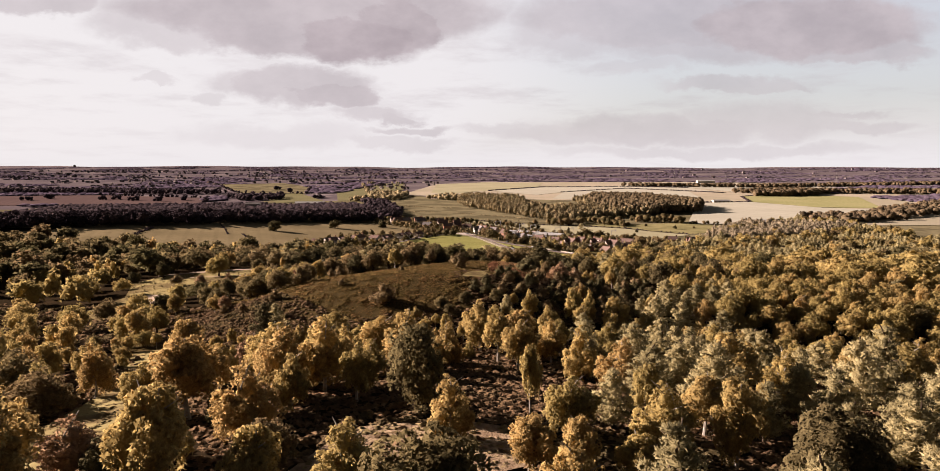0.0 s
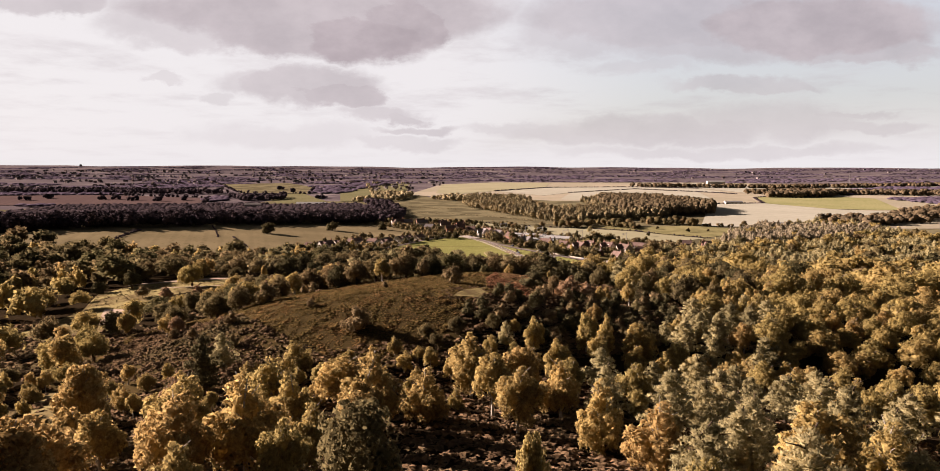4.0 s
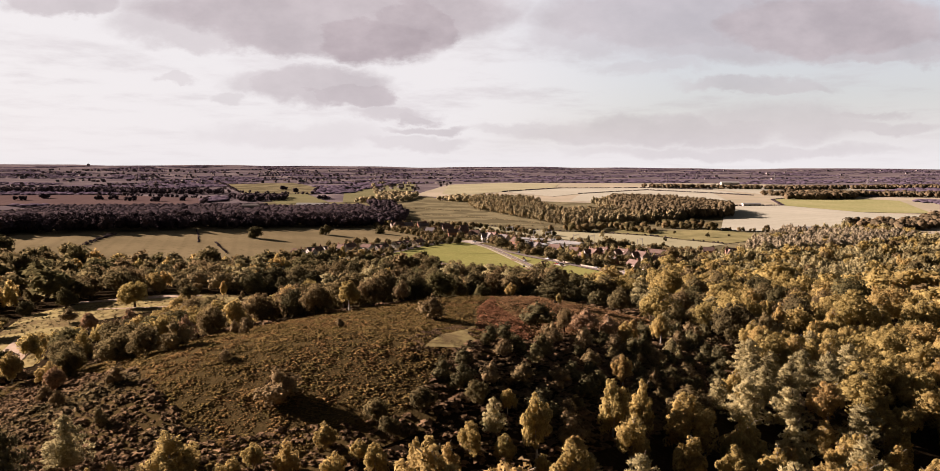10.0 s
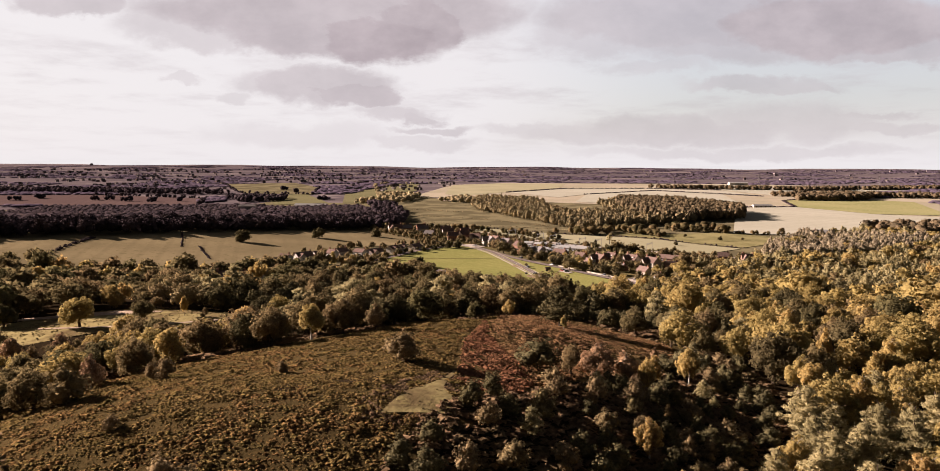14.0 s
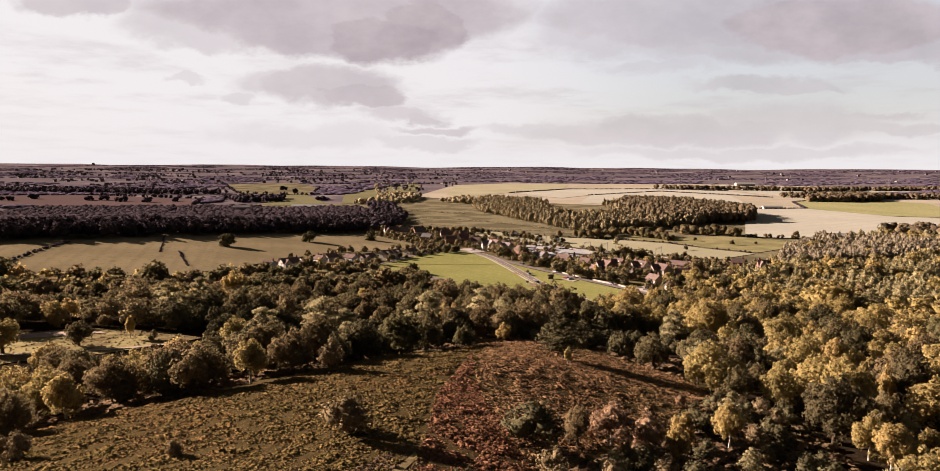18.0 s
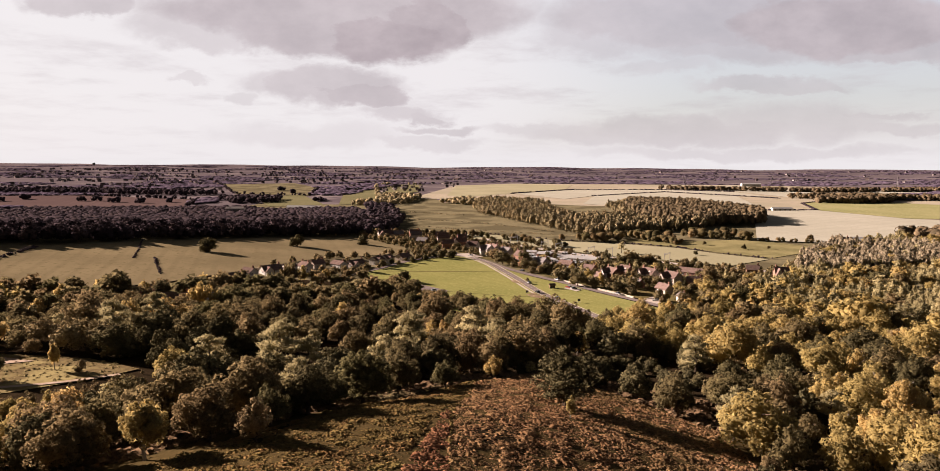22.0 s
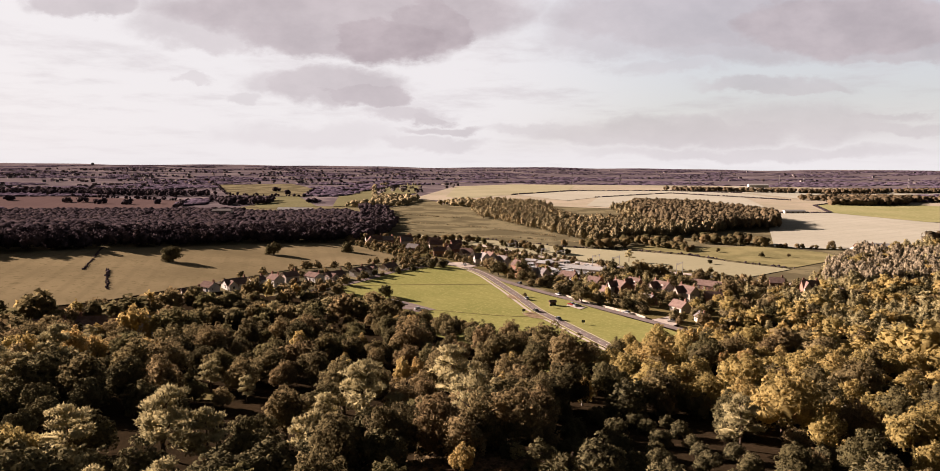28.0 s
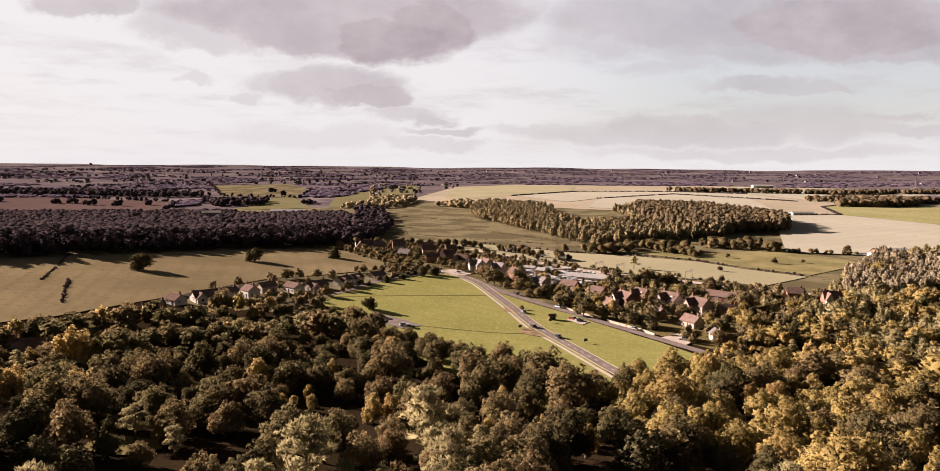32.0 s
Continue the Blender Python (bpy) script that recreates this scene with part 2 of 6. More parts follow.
M = dict(
    birch_leaf=foliage("birch_leaf", BIRCH, 0.5), oak_leaf=foliage("oak_leaf", OAK, 0.48),
    pale_oak_leaf=foliage("pale_oak_leaf", PALE_OAK, 0.48), pale_oak_far=foliage("pale_oak_leaf_far", PALE_OAK, 0.48, True, 2.0),
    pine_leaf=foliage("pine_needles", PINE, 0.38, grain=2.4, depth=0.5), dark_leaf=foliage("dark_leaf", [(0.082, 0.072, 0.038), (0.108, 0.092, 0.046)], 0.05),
    russet_leaf=foliage("russet_leaf", [(0.30, 0.19, 0.112), (0.34, 0.222, 0.13)], 0.12),
    shrub_leaf=foliage("shrub_leaf", [(0.17, 0.125, 0.066), (0.20, 0.145, 0.078), (0.145, 0.115, 0.055)], 0.1),
    birch_far=foliage("birch_leaf_far", BIRCH, 0.5, True, 2.0), oak_far=foliage("oak_leaf_far", OAK, 0.48, True, 2.0),
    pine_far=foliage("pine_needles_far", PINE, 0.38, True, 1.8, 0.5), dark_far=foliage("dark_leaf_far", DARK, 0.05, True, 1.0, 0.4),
    pale_far=foliage("pale_leaf_far", [(0.36, 0.3, 0.205), (0.3, 0.248, 0.165)], 0.35, True, 1.6, 0.25),
    larch_far=foliage("plantation_leaf_far", [(0.3, 0.242, 0.135), (0.22, 0.182, 0.105), (0.345, 0.268, 0.148)], 0.06, True, 1.1, 0.8),
    conifer_far=foliage("conifer_leaf_far", [(0.116, 0.090, 0.054), (0.152, 0.114, 0.066)], 0.05, True, 1.1, 0.8),
    dark_leaf_garden=foliage("dark_garden_leaf", [(0.15, 0.12, 0.063), (0.205, 0.16, 0.083), (0.255, 0.19, 0.1)], 0.06, True, 2.0),
    belt_far=foliage("belt_leaf_far", [(0.104, 0.078, 0.048), (0.136, 0.100, 0.059), (0.088, 0.070, 0.044)], 0.05, True, 1.0, 0.7),
    haze_far=foliage("hazed_distant_leaf", HAZE, 0.05, True, 0.3, 0.25),
    bracken=foliage("bracken_fronds", [(0.105, 0.079, 0.026), (0.145, 0.094, 0.037), (0.118, 0.087, 0.031), (0.165, 0.097, 0.04), (0.128, 0.096, 0.034)], 0.05, True, 1.4, 0.3),
    red_bracken=foliage("russet_bracken_fronds", [(0.172, 0.078, 0.042), (0.195, 0.095, 0.05), (0.15, 0.08, 0.042)], 0.05, True, 1.4, 0.4),
    heather=foliage("heather_sprigs", [(0.10, 0.066, 0.038), (0.13, 0.084, 0.048), (0.095, 0.074, 0.038)], 0.05, True, 1.6, 0.7),
    brown_bracken=foliage("brown_bracken_fronds", [(0.205, 0.118, 0.058), (0.235, 0.138, 0.068), (0.165, 0.108, 0.048)], 0.05, True, 1.4, 0.4),
    turf=material("bracken_litter", [(0.050, 0.037, 0.016), (0.064, 0.045, 0.019), (0.076, 0.051, 0.023)], 0.05, 1.1, 0.95, 0.15, contrast=0.5),
    # land beyond the fields, its colours tinted lilac for haze
    plain=material("hazed_distant_land", [(0.092, 0.075, 0.082), (0.12, 0.098, 0.103), (0.18, 0.15, 0.145)], 0.003, 0.008, 0.95),
    tussock=foliage("dry_grass", [(0.242, 0.184, 0.098), (0.196, 0.155, 0.075)], 0.08, True, 1.6),
    glade_tuft=foliage("glade_grass_tuft", [(0.208, 0.160, 0.074), (0.248, 0.200, 0.092), (0.160, 0.128, 0.056)], 0.1, True, 1.4, 0.3),
    bark=material("brown_bark", [(0.052, 0.037, 0.026), (0.089, 0.067, 0.048)], 1.5, 9, 0.95, 0.02),
    birch_bark=material("pale_birch_bark", [(0.370, 0.340, 0.296), (0.237, 0.207, 0.170)], 1.2, 6, 0.85, 0.01),
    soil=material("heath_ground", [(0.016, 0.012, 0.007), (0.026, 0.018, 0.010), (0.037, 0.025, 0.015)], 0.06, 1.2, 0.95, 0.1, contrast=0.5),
    glade=material("glade_grass", [(0.127, 0.094, 0.048), (0.255, 0.209, 0.096), (0.187, 0.153, 0.066)], 0.075, 0.5, 0.95, 0.2, contrast=0.16),
    litter=material("leaf_litter_ground", [(0.192, 0.137, 0.089), (0.296, 0.222, 0.141), (0.126, 0.085, 0.052)], 0.35, 2.2, 0.95, 0.25, contrast=0.16),
    sand=material("bare_sandy_soil", [(0.306, 0.229, 0.167), (0.391, 0.306, 0.237), (0.229, 0.170, 0.114)], 0.12, 0.7, 0.95, 0.1, contrast=0.25),
    green=material("mown_green_grass", [(0.182, 0.182, 0.06), (0.22, 0.212, 0.073), (0.262, 0.238, 0.092)], 0.035, 0.6, 0.95, 0.03, stripes=((0.6, 0.8, 0), 9.0, 0.12)),
    verge=material("verge_grass", [(0.094, 0.078, 0.033), (0.132, 0.107, 0.046), (0.161, 0.127, 0.060)], 0.08, 0.9, 0.95, 0.04),
    stubble=material("stubble_field", [(0.131, 0.106, 0.06), (0.21, 0.168, 0.096), (0.121, 0.098, 0.053)], 0.012, 0.25, 0.95, 0.05, stripes=((0.93, 0.37, 0), 12.0, 0.16)),
    straw=material("straw_field", [(0.318, 0.303, 0.24), (0.37, 0.352, 0.284), (0.284, 0.27, 0.208)], 0.006, 0.12, 0.95, 0.05, stripes=((0.6, -0.8, 0), 24.0, 0.12)),
    pasture=material("pasture", [(0.212, 0.209, 0.092), (0.263, 0.246, 0.118), (0.297, 0.268, 0.144)], 0.01, 0.2, 0.95, 0.05),
    dark_plough=material("dark_ploughed_soil", [(0.090, 0.061, 0.058), (0.107, 0.073, 0.068), (0.076, 0.055, 0.053)], 0.008, 0.2, 0.95, 0.05, stripes=((0.9, 0.43, 0), 16.0, 0.2)),
    far_pasture=material("dull_pasture", [(0.127, 0.119, 0.061), (0.153, 0.141, 0.075), (0.170, 0.149, 0.087)], 0.01, 0.2, 0.95, 0.05),
    pale_grass=material("pale_grass_field", [(0.265, 0.245, 0.155), (0.31, 0.285, 0.185), (0.24, 0.222, 0.138)], 0.01, 0.2, 0.95, 0.05),
    farmland=material("pale_farmland", [(0.279, 0.249, 0.182), (0.343, 0.296, 0.224), (0.228, 0.207, 0.128)], 0.004, 0.05, 0.95, 0.05, contrast=0.25),
    marsh=material("rough_meadow", [(0.1, 0.086, 0.05), (0.168, 0.145, 0.084), (0.082, 0.07, 0.044)], 0.02, 0.12, 0.95, 0.05, contrast=0.14),
    rough_grass=material("rough_wet_grass", [(0.159, 0.141, 0.067), (0.229, 0.198, 0.096), (0.185, 0.174, 0.081)], 0.03, 0.25, 0.95, 0.05, contrast=0.2),
    asphalt=material("asphalt", [(0.15, 0.122, 0.112), (0.2, 0.165, 0.15)], 0.3, 4, 0.85, 0.005),
    gravel=material("pale_gravel", [(0.357, 0.306, 0.263), (0.425, 0.374, 0.324)], 0.4, 5, 0.9, 0.01),
    line=material("white_road_paint", [(0.555, 0.540, 0.503), (0.481, 0.459, 0.429)], 2, 9, 0.7),
    brick=material("red_brick", [(0.185, 0.104, 0.078), (0.229, 0.133, 0.096)], 0.8, 7, 0.9, 0.01, vary=0.3),
    render_wall=material("cream_render", [(0.370, 0.311, 0.259), (0.444, 0.385, 0.326)], 0.5, 5, 0.9, 0.004, vary=0.15),
    white_wall=material("white_painted_wall", [(0.459, 0.429, 0.385), (0.533, 0.503, 0.459)], 0.5, 5, 0.85, 0.004),
    tile_red=material("red_clay_roof_tiles", [(0.118, 0.08, 0.068), (0.172, 0.12, 0.102)], 0.7, 6, 0.85, 0.03, vary=0.3),
    tile_grey=material("grey_slate_roof", [(0.126, 0.111, 0.107), (0.178, 0.155, 0.144)], 0.7, 6, 0.6, 0.02, vary=0.3, specular=0.2),
    tin=material("pale_sheet_roof", [(0.333, 0.326, 0.318), (0.400, 0.392, 0.377)], 0.3, 3, 0.45, 0.01, metal=0.2),
    white_frame=material("white_window_frame", [(0.577, 0.570, 0.548), (0.533, 0.518, 0.496)], 2, 8, 0.5),
    pane=material("dark_window_glass", [(0.022, 0.026, 0.030), (0.037, 0.041, 0.044)], 1, 5, 0.08, specular=0.6),
    door=material("painted_door", [(0.118, 0.059, 0.037), (0.052, 0.074, 0.089)], 0.05, 6, 0.5, vary=0.6),
    fence=material("weathered_wood", [(0.163, 0.111, 0.067), (0.222, 0.163, 0.104)], 1, 8, 0.9, 0.01, vary=0.3),
    stone=material("pale_stone_wall", [(0.407, 0.348, 0.274), (0.488, 0.429, 0.348), (0.333, 0.281, 0.222)], 0.8, 5, 0.9, 0.03),
    steel=material("galvanised_steel", [(0.311, 0.303, 0.296), (0.385, 0.377, 0.370)], 1, 6, 0.5, metal=0.5),
    pylon_steel=material("dull_pylon_steel", [(0.148, 0.133, 0.133), (0.192, 0.174, 0.170)], 1, 6, 0.7),
    concrete=material("grey_concrete", [(0.222, 0.207, 0.200), (0.281, 0.266, 0.252)], 0.2, 2, 0.9),
    rubber=material("tyre_rubber", [(0.015, 0.015, 0.015), (0.026, 0.026, 0.026)], 2, 9, 0.8),
    town_wall=material("town_brick", [(0.11, 0.085, 0.085), (0.34, 0.29, 0.27)], 0.02, 0.2, 0.9, contrast=0.2),
    town_roof=material("town_roof", [(0.089, 0.063, 0.056), (0.089, 0.078, 0.074)], 0.02, 0.2, 0.8, contrast=0.2),
)
for key, tone_a, tone_b in (("car_white", (0.555, 0.555, 0.548), (0.518, 0.518, 0.511)), ("car_silver", (0.311, 0.318, 0.326), (0.281, 0.289, 0.296)),
                            ("car_dark", (0.022, 0.026, 0.033), (0.037, 0.037, 0.044)), ("car_red", (0.222, 0.030, 0.026), (0.192, 0.022, 0.022)),
                            ("car_blue", (0.037, 0.067, 0.148), (0.044, 0.074, 0.163))):
    M[key] = material(key + "_paint", [tone_a, tone_b], 0.5, 4, 0.25, metal=0.1, specular=0.5)


# ---- mesh helpers ----
def mesh_of(name, verts, faces, mats, face_mat=None, tint=None, smooth=False):
    me = bpy.data.meshes.new(name)
    me.from_pydata([tuple(map(float, p)) for p in verts], [], [tuple(map(int, f)) for f in faces])
    for m in mats:
        me.materials.append(m)
    if face_mat is not None:
        me.polygons.foreach_set("material_index", np.asarray(face_mat, dtype=np.int32))
    if tint is not None:
        me.attributes.new("tint", "FLOAT", "POINT").data.foreach_set("value", np.asarray(tint, dtype=np.float32))
    if smooth:
        me.polygons.foreach_set("use_smooth", np.ones(len(me.polygons), dtype=bool))
    me.update()
    return me


def part(name, me, parent, m=None, label=""):
    ob = new(name, me)
    ob.parent = parent
    if m is not None:
        ob.matrix_basis = m
    if label:
        ob["label"] = label
    return ob


def empty(name, m, label, category, group=""):
    ob = new(name)
    ob.empty_display_size = 0.5
    ob.matrix_basis = m
    return tagged(ob, label, category, group)


def boxes(*items):
    """Verts and faces of boxes, each given by its low and high corner."""
    verts, faces = [], []
    for (x0, y0, z0), (x1, y1, z1) in items:
        b = len(verts)
        verts += [(x0, y0, z0), (x1, y0, z0), (x1, y1, z0), (x0, y1, z0), (x0, y0, z1), (x1, y0, z1), (x1, y1, z1), (x0, y1, z1)]
        faces += [tuple(b + i for i in f) for f in ((3, 2, 1, 0), (4, 5, 6, 7), (0, 1, 5, 4), (1, 2, 6, 5), (2, 3, 7, 6), (3, 0, 4, 7))]
    return verts, faces


def tube(points, radii, sides=6):
    """Verts and faces of a tapered tube through points."""
    verts, faces = [], []
    for i, (p, r) in enumerate(zip(points, radii)):
        p = Vector(p)
        d = (Vector(points[min(i + 1, len(points) - 1)]) - Vector(points[max(i - 1, 0)])).normalized()
        a = d.orthogonal().normalized()
        b = d.cross(a)
        for k in range(sides):
            t = 2 * math.pi * k / sides
            verts.append(p + (a * math.cos(t) + b * math.sin(t)) * r)
    for i in range(len(points) - 1):
        for k in range(sides):
            k2 = (k + 1) % sides
            faces.append((i * sides + k, i * sides + k2, (i + 1) * sides + k2, (i + 1) * sides + k))
    faces.append(tuple(range((len(points) - 1) * sides, len(points) * sides)))
    return verts, faces


def joined(*pieces):
    verts, faces = [], []
    for vs, fs in pieces:
        b = len(verts)
        verts += list(vs)
        faces += [tuple(b + i for i in f) for f in fs]
    return verts, faces


# ---- the lie of the land ----
MOUNDS = [  # height, x, y, reach across, reach along
    (14.3, -28.8, 230, 49, 47), (17, -16, 42, 105, 98), (26.2, -429, 632, 295, 291), (-9.3, 112, 186, 83, 30), (5.1, 7, 324, 27, 23),
    (7.3, -2, 283, 39, 28), (8.8, -150, 326, 91, 97), (-16, -225, 279, 139, 138), (-13.2, 254, 240, 88, 116), (10.6, -26, 197, 37.5, 22),
    (1.6, -68, 176, 22, 20), (1.7, -68, 196, 22, 20), (2.4, -68, 216, 22, 20), (0.7, -68, 238, 22, 20), (0.8, -46, 176, 22, 20), (-1.1, -46, 196, 22, 20), (-1.1, -46, 216, 22, 20),
    (-0.8, -46, 238, 22, 20), (1.1, -24, 176, 22, 20), (-2.9, -24, 196, 22, 20), (-2.0, -24, 216, 22, 20), (-0.5, -24, 238, 22, 20), (3.0, -2, 176, 22, 20), (0.4, -2, 196, 22, 20),
    (0.5, -2, 216, 22, 20), (1.7, -2, 238, 22, 20), (1.0, 18, 176, 22, 20), (1.0, 18, 196, 22, 20), (1.7, 18, 216, 22, 20), (1.3, 18, 238, 22, 20),
]


def height(x, y):
    x, y = np.asarray(x, dtype=float), np.asarray(y, dtype=float)
    z = -4 + 32 / (1 + np.exp(np.clip((y - 380) / 55, -50, 50)))
    for h, cx, cy, rx, ry in MOUNDS:
        z = z + h * np.exp(-((x - cx) / rx) ** 2 - ((y - cy) / ry) ** 2)
    r = np.hypot(x, y - 128)
    fall = 0.0035 * np.clip(y - 128, 0, 1500) + 0.006 * x * np.minimum(1, 1500 / np.maximum(r, 1)) * np.clip((3000 - r) / 1500, 0, 1)   # the whole lie of the land leans a little
    swell = (4.5 + 3.2 * np.sin(x / 330 + 0.8) + 2.6 * np.sin(x / 171 + 2.1) + 1.6 * np.sin(x / 88)) * np.clip((r - 3300) / 900, 0, 1)   # far low hills
    return z + fall + 9 * np.clip((r - 1300) / 900, 0, 1) + 47 * np.clip((r - 2300) / 2400, 0, 1) ** 1.3 + swell


def ground_at(x, y):
    return float(height(x, y))


def inside(poly, x, y):
    x, y = np.asarray(x, dtype=float), np.asarray(y, dtype=float)
    hit = np.zeros(x.shape, dtype=bool)
    for (x0, y0), (x1, y1) in zip(poly, poly[1:] + poly[:1]):
        cross = (y0 > y) != (y1 > y)
        hit ^= cross & (x < (x1 - x0) * (y - y0) / ((y1 - y0) or 1e-9) + x0)
    return hit


def graded(fine_low, fine_high, step, low, high, growth=1.09):
    inner = list(np.arange(fine_low, fine_high + step / 2, step))
    s, at = step, fine_high
    while at < high:
        s *= growth
        at += s
        inner.append(min(at, high))
    s, at = step, fine_low
    while at > low:
        s *= growth
        at -= s
        inner.insert(0, max(at, low))
    return np.array(inner)


def sheet_grid(xs, ys, lift=0.0):
    gx, gy = np.meshgrid(xs, ys)
    gz = height(gx, gy) + lift
    nx, ny = len(xs), len(ys)
    verts = np.stack([gx.ravel(), gy.ravel(), gz.ravel()], 1)
    i = (np.arange(ny - 1)[:, None] * nx + np.arange(nx - 1)[None, :]).ravel()
    return verts, np.stack([i, i + 1, i + 1 + nx, i + nx], 1)


gv, gf = sheet_grid(graded(-260, 260, 4.0, -4750, 4750), graded(20, 560, 4.0, -4700, 4800))
rough_near = np.clip(1 - np.hypot(gv[:, 0], gv[:, 1] - 220) / 420, 0, 1)
gv[:, 2] += [noise.noise(Vector((a * 0.09, b * 0.09, 0))) * 0.5 * k - 0.1 if k > 0 else -0.1 for (a, b, _), k in zip(gv, rough_near)]
middles = gv[gf].mean(1)
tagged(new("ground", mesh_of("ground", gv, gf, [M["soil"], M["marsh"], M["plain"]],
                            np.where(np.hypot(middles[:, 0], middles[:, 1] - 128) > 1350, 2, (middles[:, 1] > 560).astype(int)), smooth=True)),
       "brown heath ground rolling away to the wide plain", "ground", kind="structure")


def drape(name, poly, mat, label, category, lift=0.25, step=8.0, kind="structure"):
    """A flat patch of land cover laid on the ground inside a polygon."""
    from mathutils.geometry import delaunay_2d_cdt
    ring = []
    for (x0, y0), (x1, y1) in zip(poly, poly[1:] + poly[:1]):
        k = max(1, int(math.hypot(x1 - x0, y1 - y0) / step))
        ring += [Vector((x0 + (x1 - x0) * j / k, y0 + (y1 - y0) * j / k)) for j in range(k)]
    n = len(ring)
    px, py = np.array([p[0] for p in poly]), np.array([p[1] for p in poly])
    gx, gy = np.meshgrid(np.arange(px.min() + step / 2, px.max(), step), np.arange(py.min() + step / 2, py.max(), step))
    keep = inside(poly, gx.ravel(), gy.ravel())
    points = ring + [Vector((a, b)) for a, b in zip(gx.ravel()[keep], gy.ravel()[keep])]
    out = delaunay_2d_cdt(points, [(i, (i + 1) % n) for i in range(n)], [list(range(n))], 1, 0.001)
    verts = [(p[0], p[1], ground_at(p[0], p[1]) + lift) for p in out[0]]
    return tagged(new(name, mesh_of(name, verts, out[2], [mat], smooth=True)), label, category, kind=kind)


def ribbon(name, line, width, mat, label, category, lift=0.35, step=6.0, offset=0.0, kind="structure"):
    """A road or path of even width along a line."""
    pts = []
    for (x0, y0), (x1, y1) in zip(line, line[1:]):
        k = max(1, int(math.hypot(x1 - x0, y1 - y0) / step))
        pts += [(x0 + (x1 - x0) * j / k, y0 + (y1 - y0) * j / k) for j in range(k)]
    pts.append(line[-1])
    for _ in range(3):
        pts = [pts[0]] + [tuple((np.array(a) + 2 * np.array(b) + np.array(c)) / 4) for a, b, c in zip(pts, pts[1:], pts[2:])] + [pts[-1]]
    verts, faces = [], []
    for i, p in enumerate(pts):
        a, b = pts[max(i - 1, 0)], pts[min(i + 1, len(pts) - 1)]
        d = Vector((b[0] - a[0], b[1] - a[1])).normalized()
        for s in (-0.5, 0.5):
            x, y = p[0] + d.y * (s * width + offset), p[1] - d.x * (s * width + offset)
            verts.append((x, y, ground_at(x, y) + lift))
    for i in range(len(pts) - 1):
        faces.append((2 * i, 2 * i + 1, 2 * i + 3, 2 * i + 2))
    return tagged(new(name, mesh_of(name, verts, faces, [mat], smooth=True)), label, category, kind=kind), pts


# ---- land cover ----
HILL = [(-98, 174), (-110, 222), (-98, 236), (-80, 239), (-62, 250), (-50, 248), (-42, 254), (-32, 268), (-20, 293), (-6, 318), (8, 331), (26, 328), (47, 304),
        (47, 282), (36, 262), (22, 246), (12, 222), (2, 210), (-5, 200), (-8, 188), (-12, 176), (-26, 166), (-56, 160), (-82, 164)]
RED_PATCH = [(-3.6, 284), (-6, 249), (-5, 229), (-4, 214), (-1, 209), (5, 211), (8, 221), (6, 232), (2, 242), (-1, 262)]
BALD = [(-5.2, 219.7), (-6.2, 214.3), (-8.0, 207.6), (-10.1, 203.1), (-11.3, 197.6), (-12.2, 194.1), (-2.7, 197.2), (-4.0, 204.4), (-5.5, 207.6), (-5.4, 213.1), (-4.5, 218.3)]
GLADE = [(-176, 309), (-166, 336), (-140, 351), (-112, 348), (-92, 339), (-96, 327), (-108, 313), (-126, 304), (-140, 288), (-134, 262), (-120, 240), (-140, 224), (-160, 240), (-158, 270)]
DELL = [(-80, 383), (-82, 388), (-77, 394), (-69, 393), (-65, 388), (-66, 383), (-72, 381)]
CLEARING = [(-22, 66), (-19, 82), (-6, 87), (4, 83), (3, 70), (-10, 60)]
BANK = [(-57, 60), (-66, 92), (-73, 118), (-84, 142), (-96, 162), (-84, 164), (-72, 142), (-61, 119), (-53, 92), (-46, 62)]
BANK_FOOT = [(-53, 92), (-46, 62), (-38, 60), (-42, 84), (-48, 98), (-58, 114), (-64, 124)]
HOLLOW = [(14, 342), (19, 356), (21, 382), (34, 389), (50, 384), (56, 352), (48, 322), (30, 332)]
VALE = [(-88, 352), (-62, 340), (-48, 338), (-36, 362), (-32, 395), (-28, 432), (-40, 436), (-48, 402), (-58, 390), (-62, 374), (-70, 360), (-82, 364)]
OPEN_HEATH = [(-26, 92), (-27, 84), (-18, 64), (-1, 64), (2, 74), (16, 92), (21, 114), (0, 128), (-14, 124), (-22, 108)]
CAR_PARK = [(77, 280), (79, 287), (89, 289), (89, 283)]
GREEN = [(-100, 590), (-92, 614), (-84, 642), (-79, 661), (-62, 690), (-48, 703), (-38, 703), (-22, 671), (-1, 608), (14, 558), (27, 531), (38, 502), (46, 470), (20, 440), (-30, 500), (-70, 545)]
TRIANGLE = [(-25, 684), (-4, 640), (12, 618), (34, 593), (48, 571), (68, 544), (90, 505), (75, 460), (50, 474), (42, 503), (31, 532), (18, 560), (3, 610), (-16, 660)]
LEFT_FIELD = [(-480, 470), (-400, 536), (-330, 590), (-300, 612), (-280, 638), (-257, 670), (-231, 712), (-197, 762), (-162, 794), (-138, 788), (-96, 737), (-89, 706), (-119, 664), (-142, 640), (-166, 575), (-190, 520), (-215, 488), (-330, 480)]
PALE_FIELD = [(-137, 944), (-76, 914), (-9, 884), (46, 846), (92, 838), (146, 808), (170, 774), (205, 742), (161, 700), (121, 722), (82, 735), (18, 790), (-34, 835), (-94, 878)]
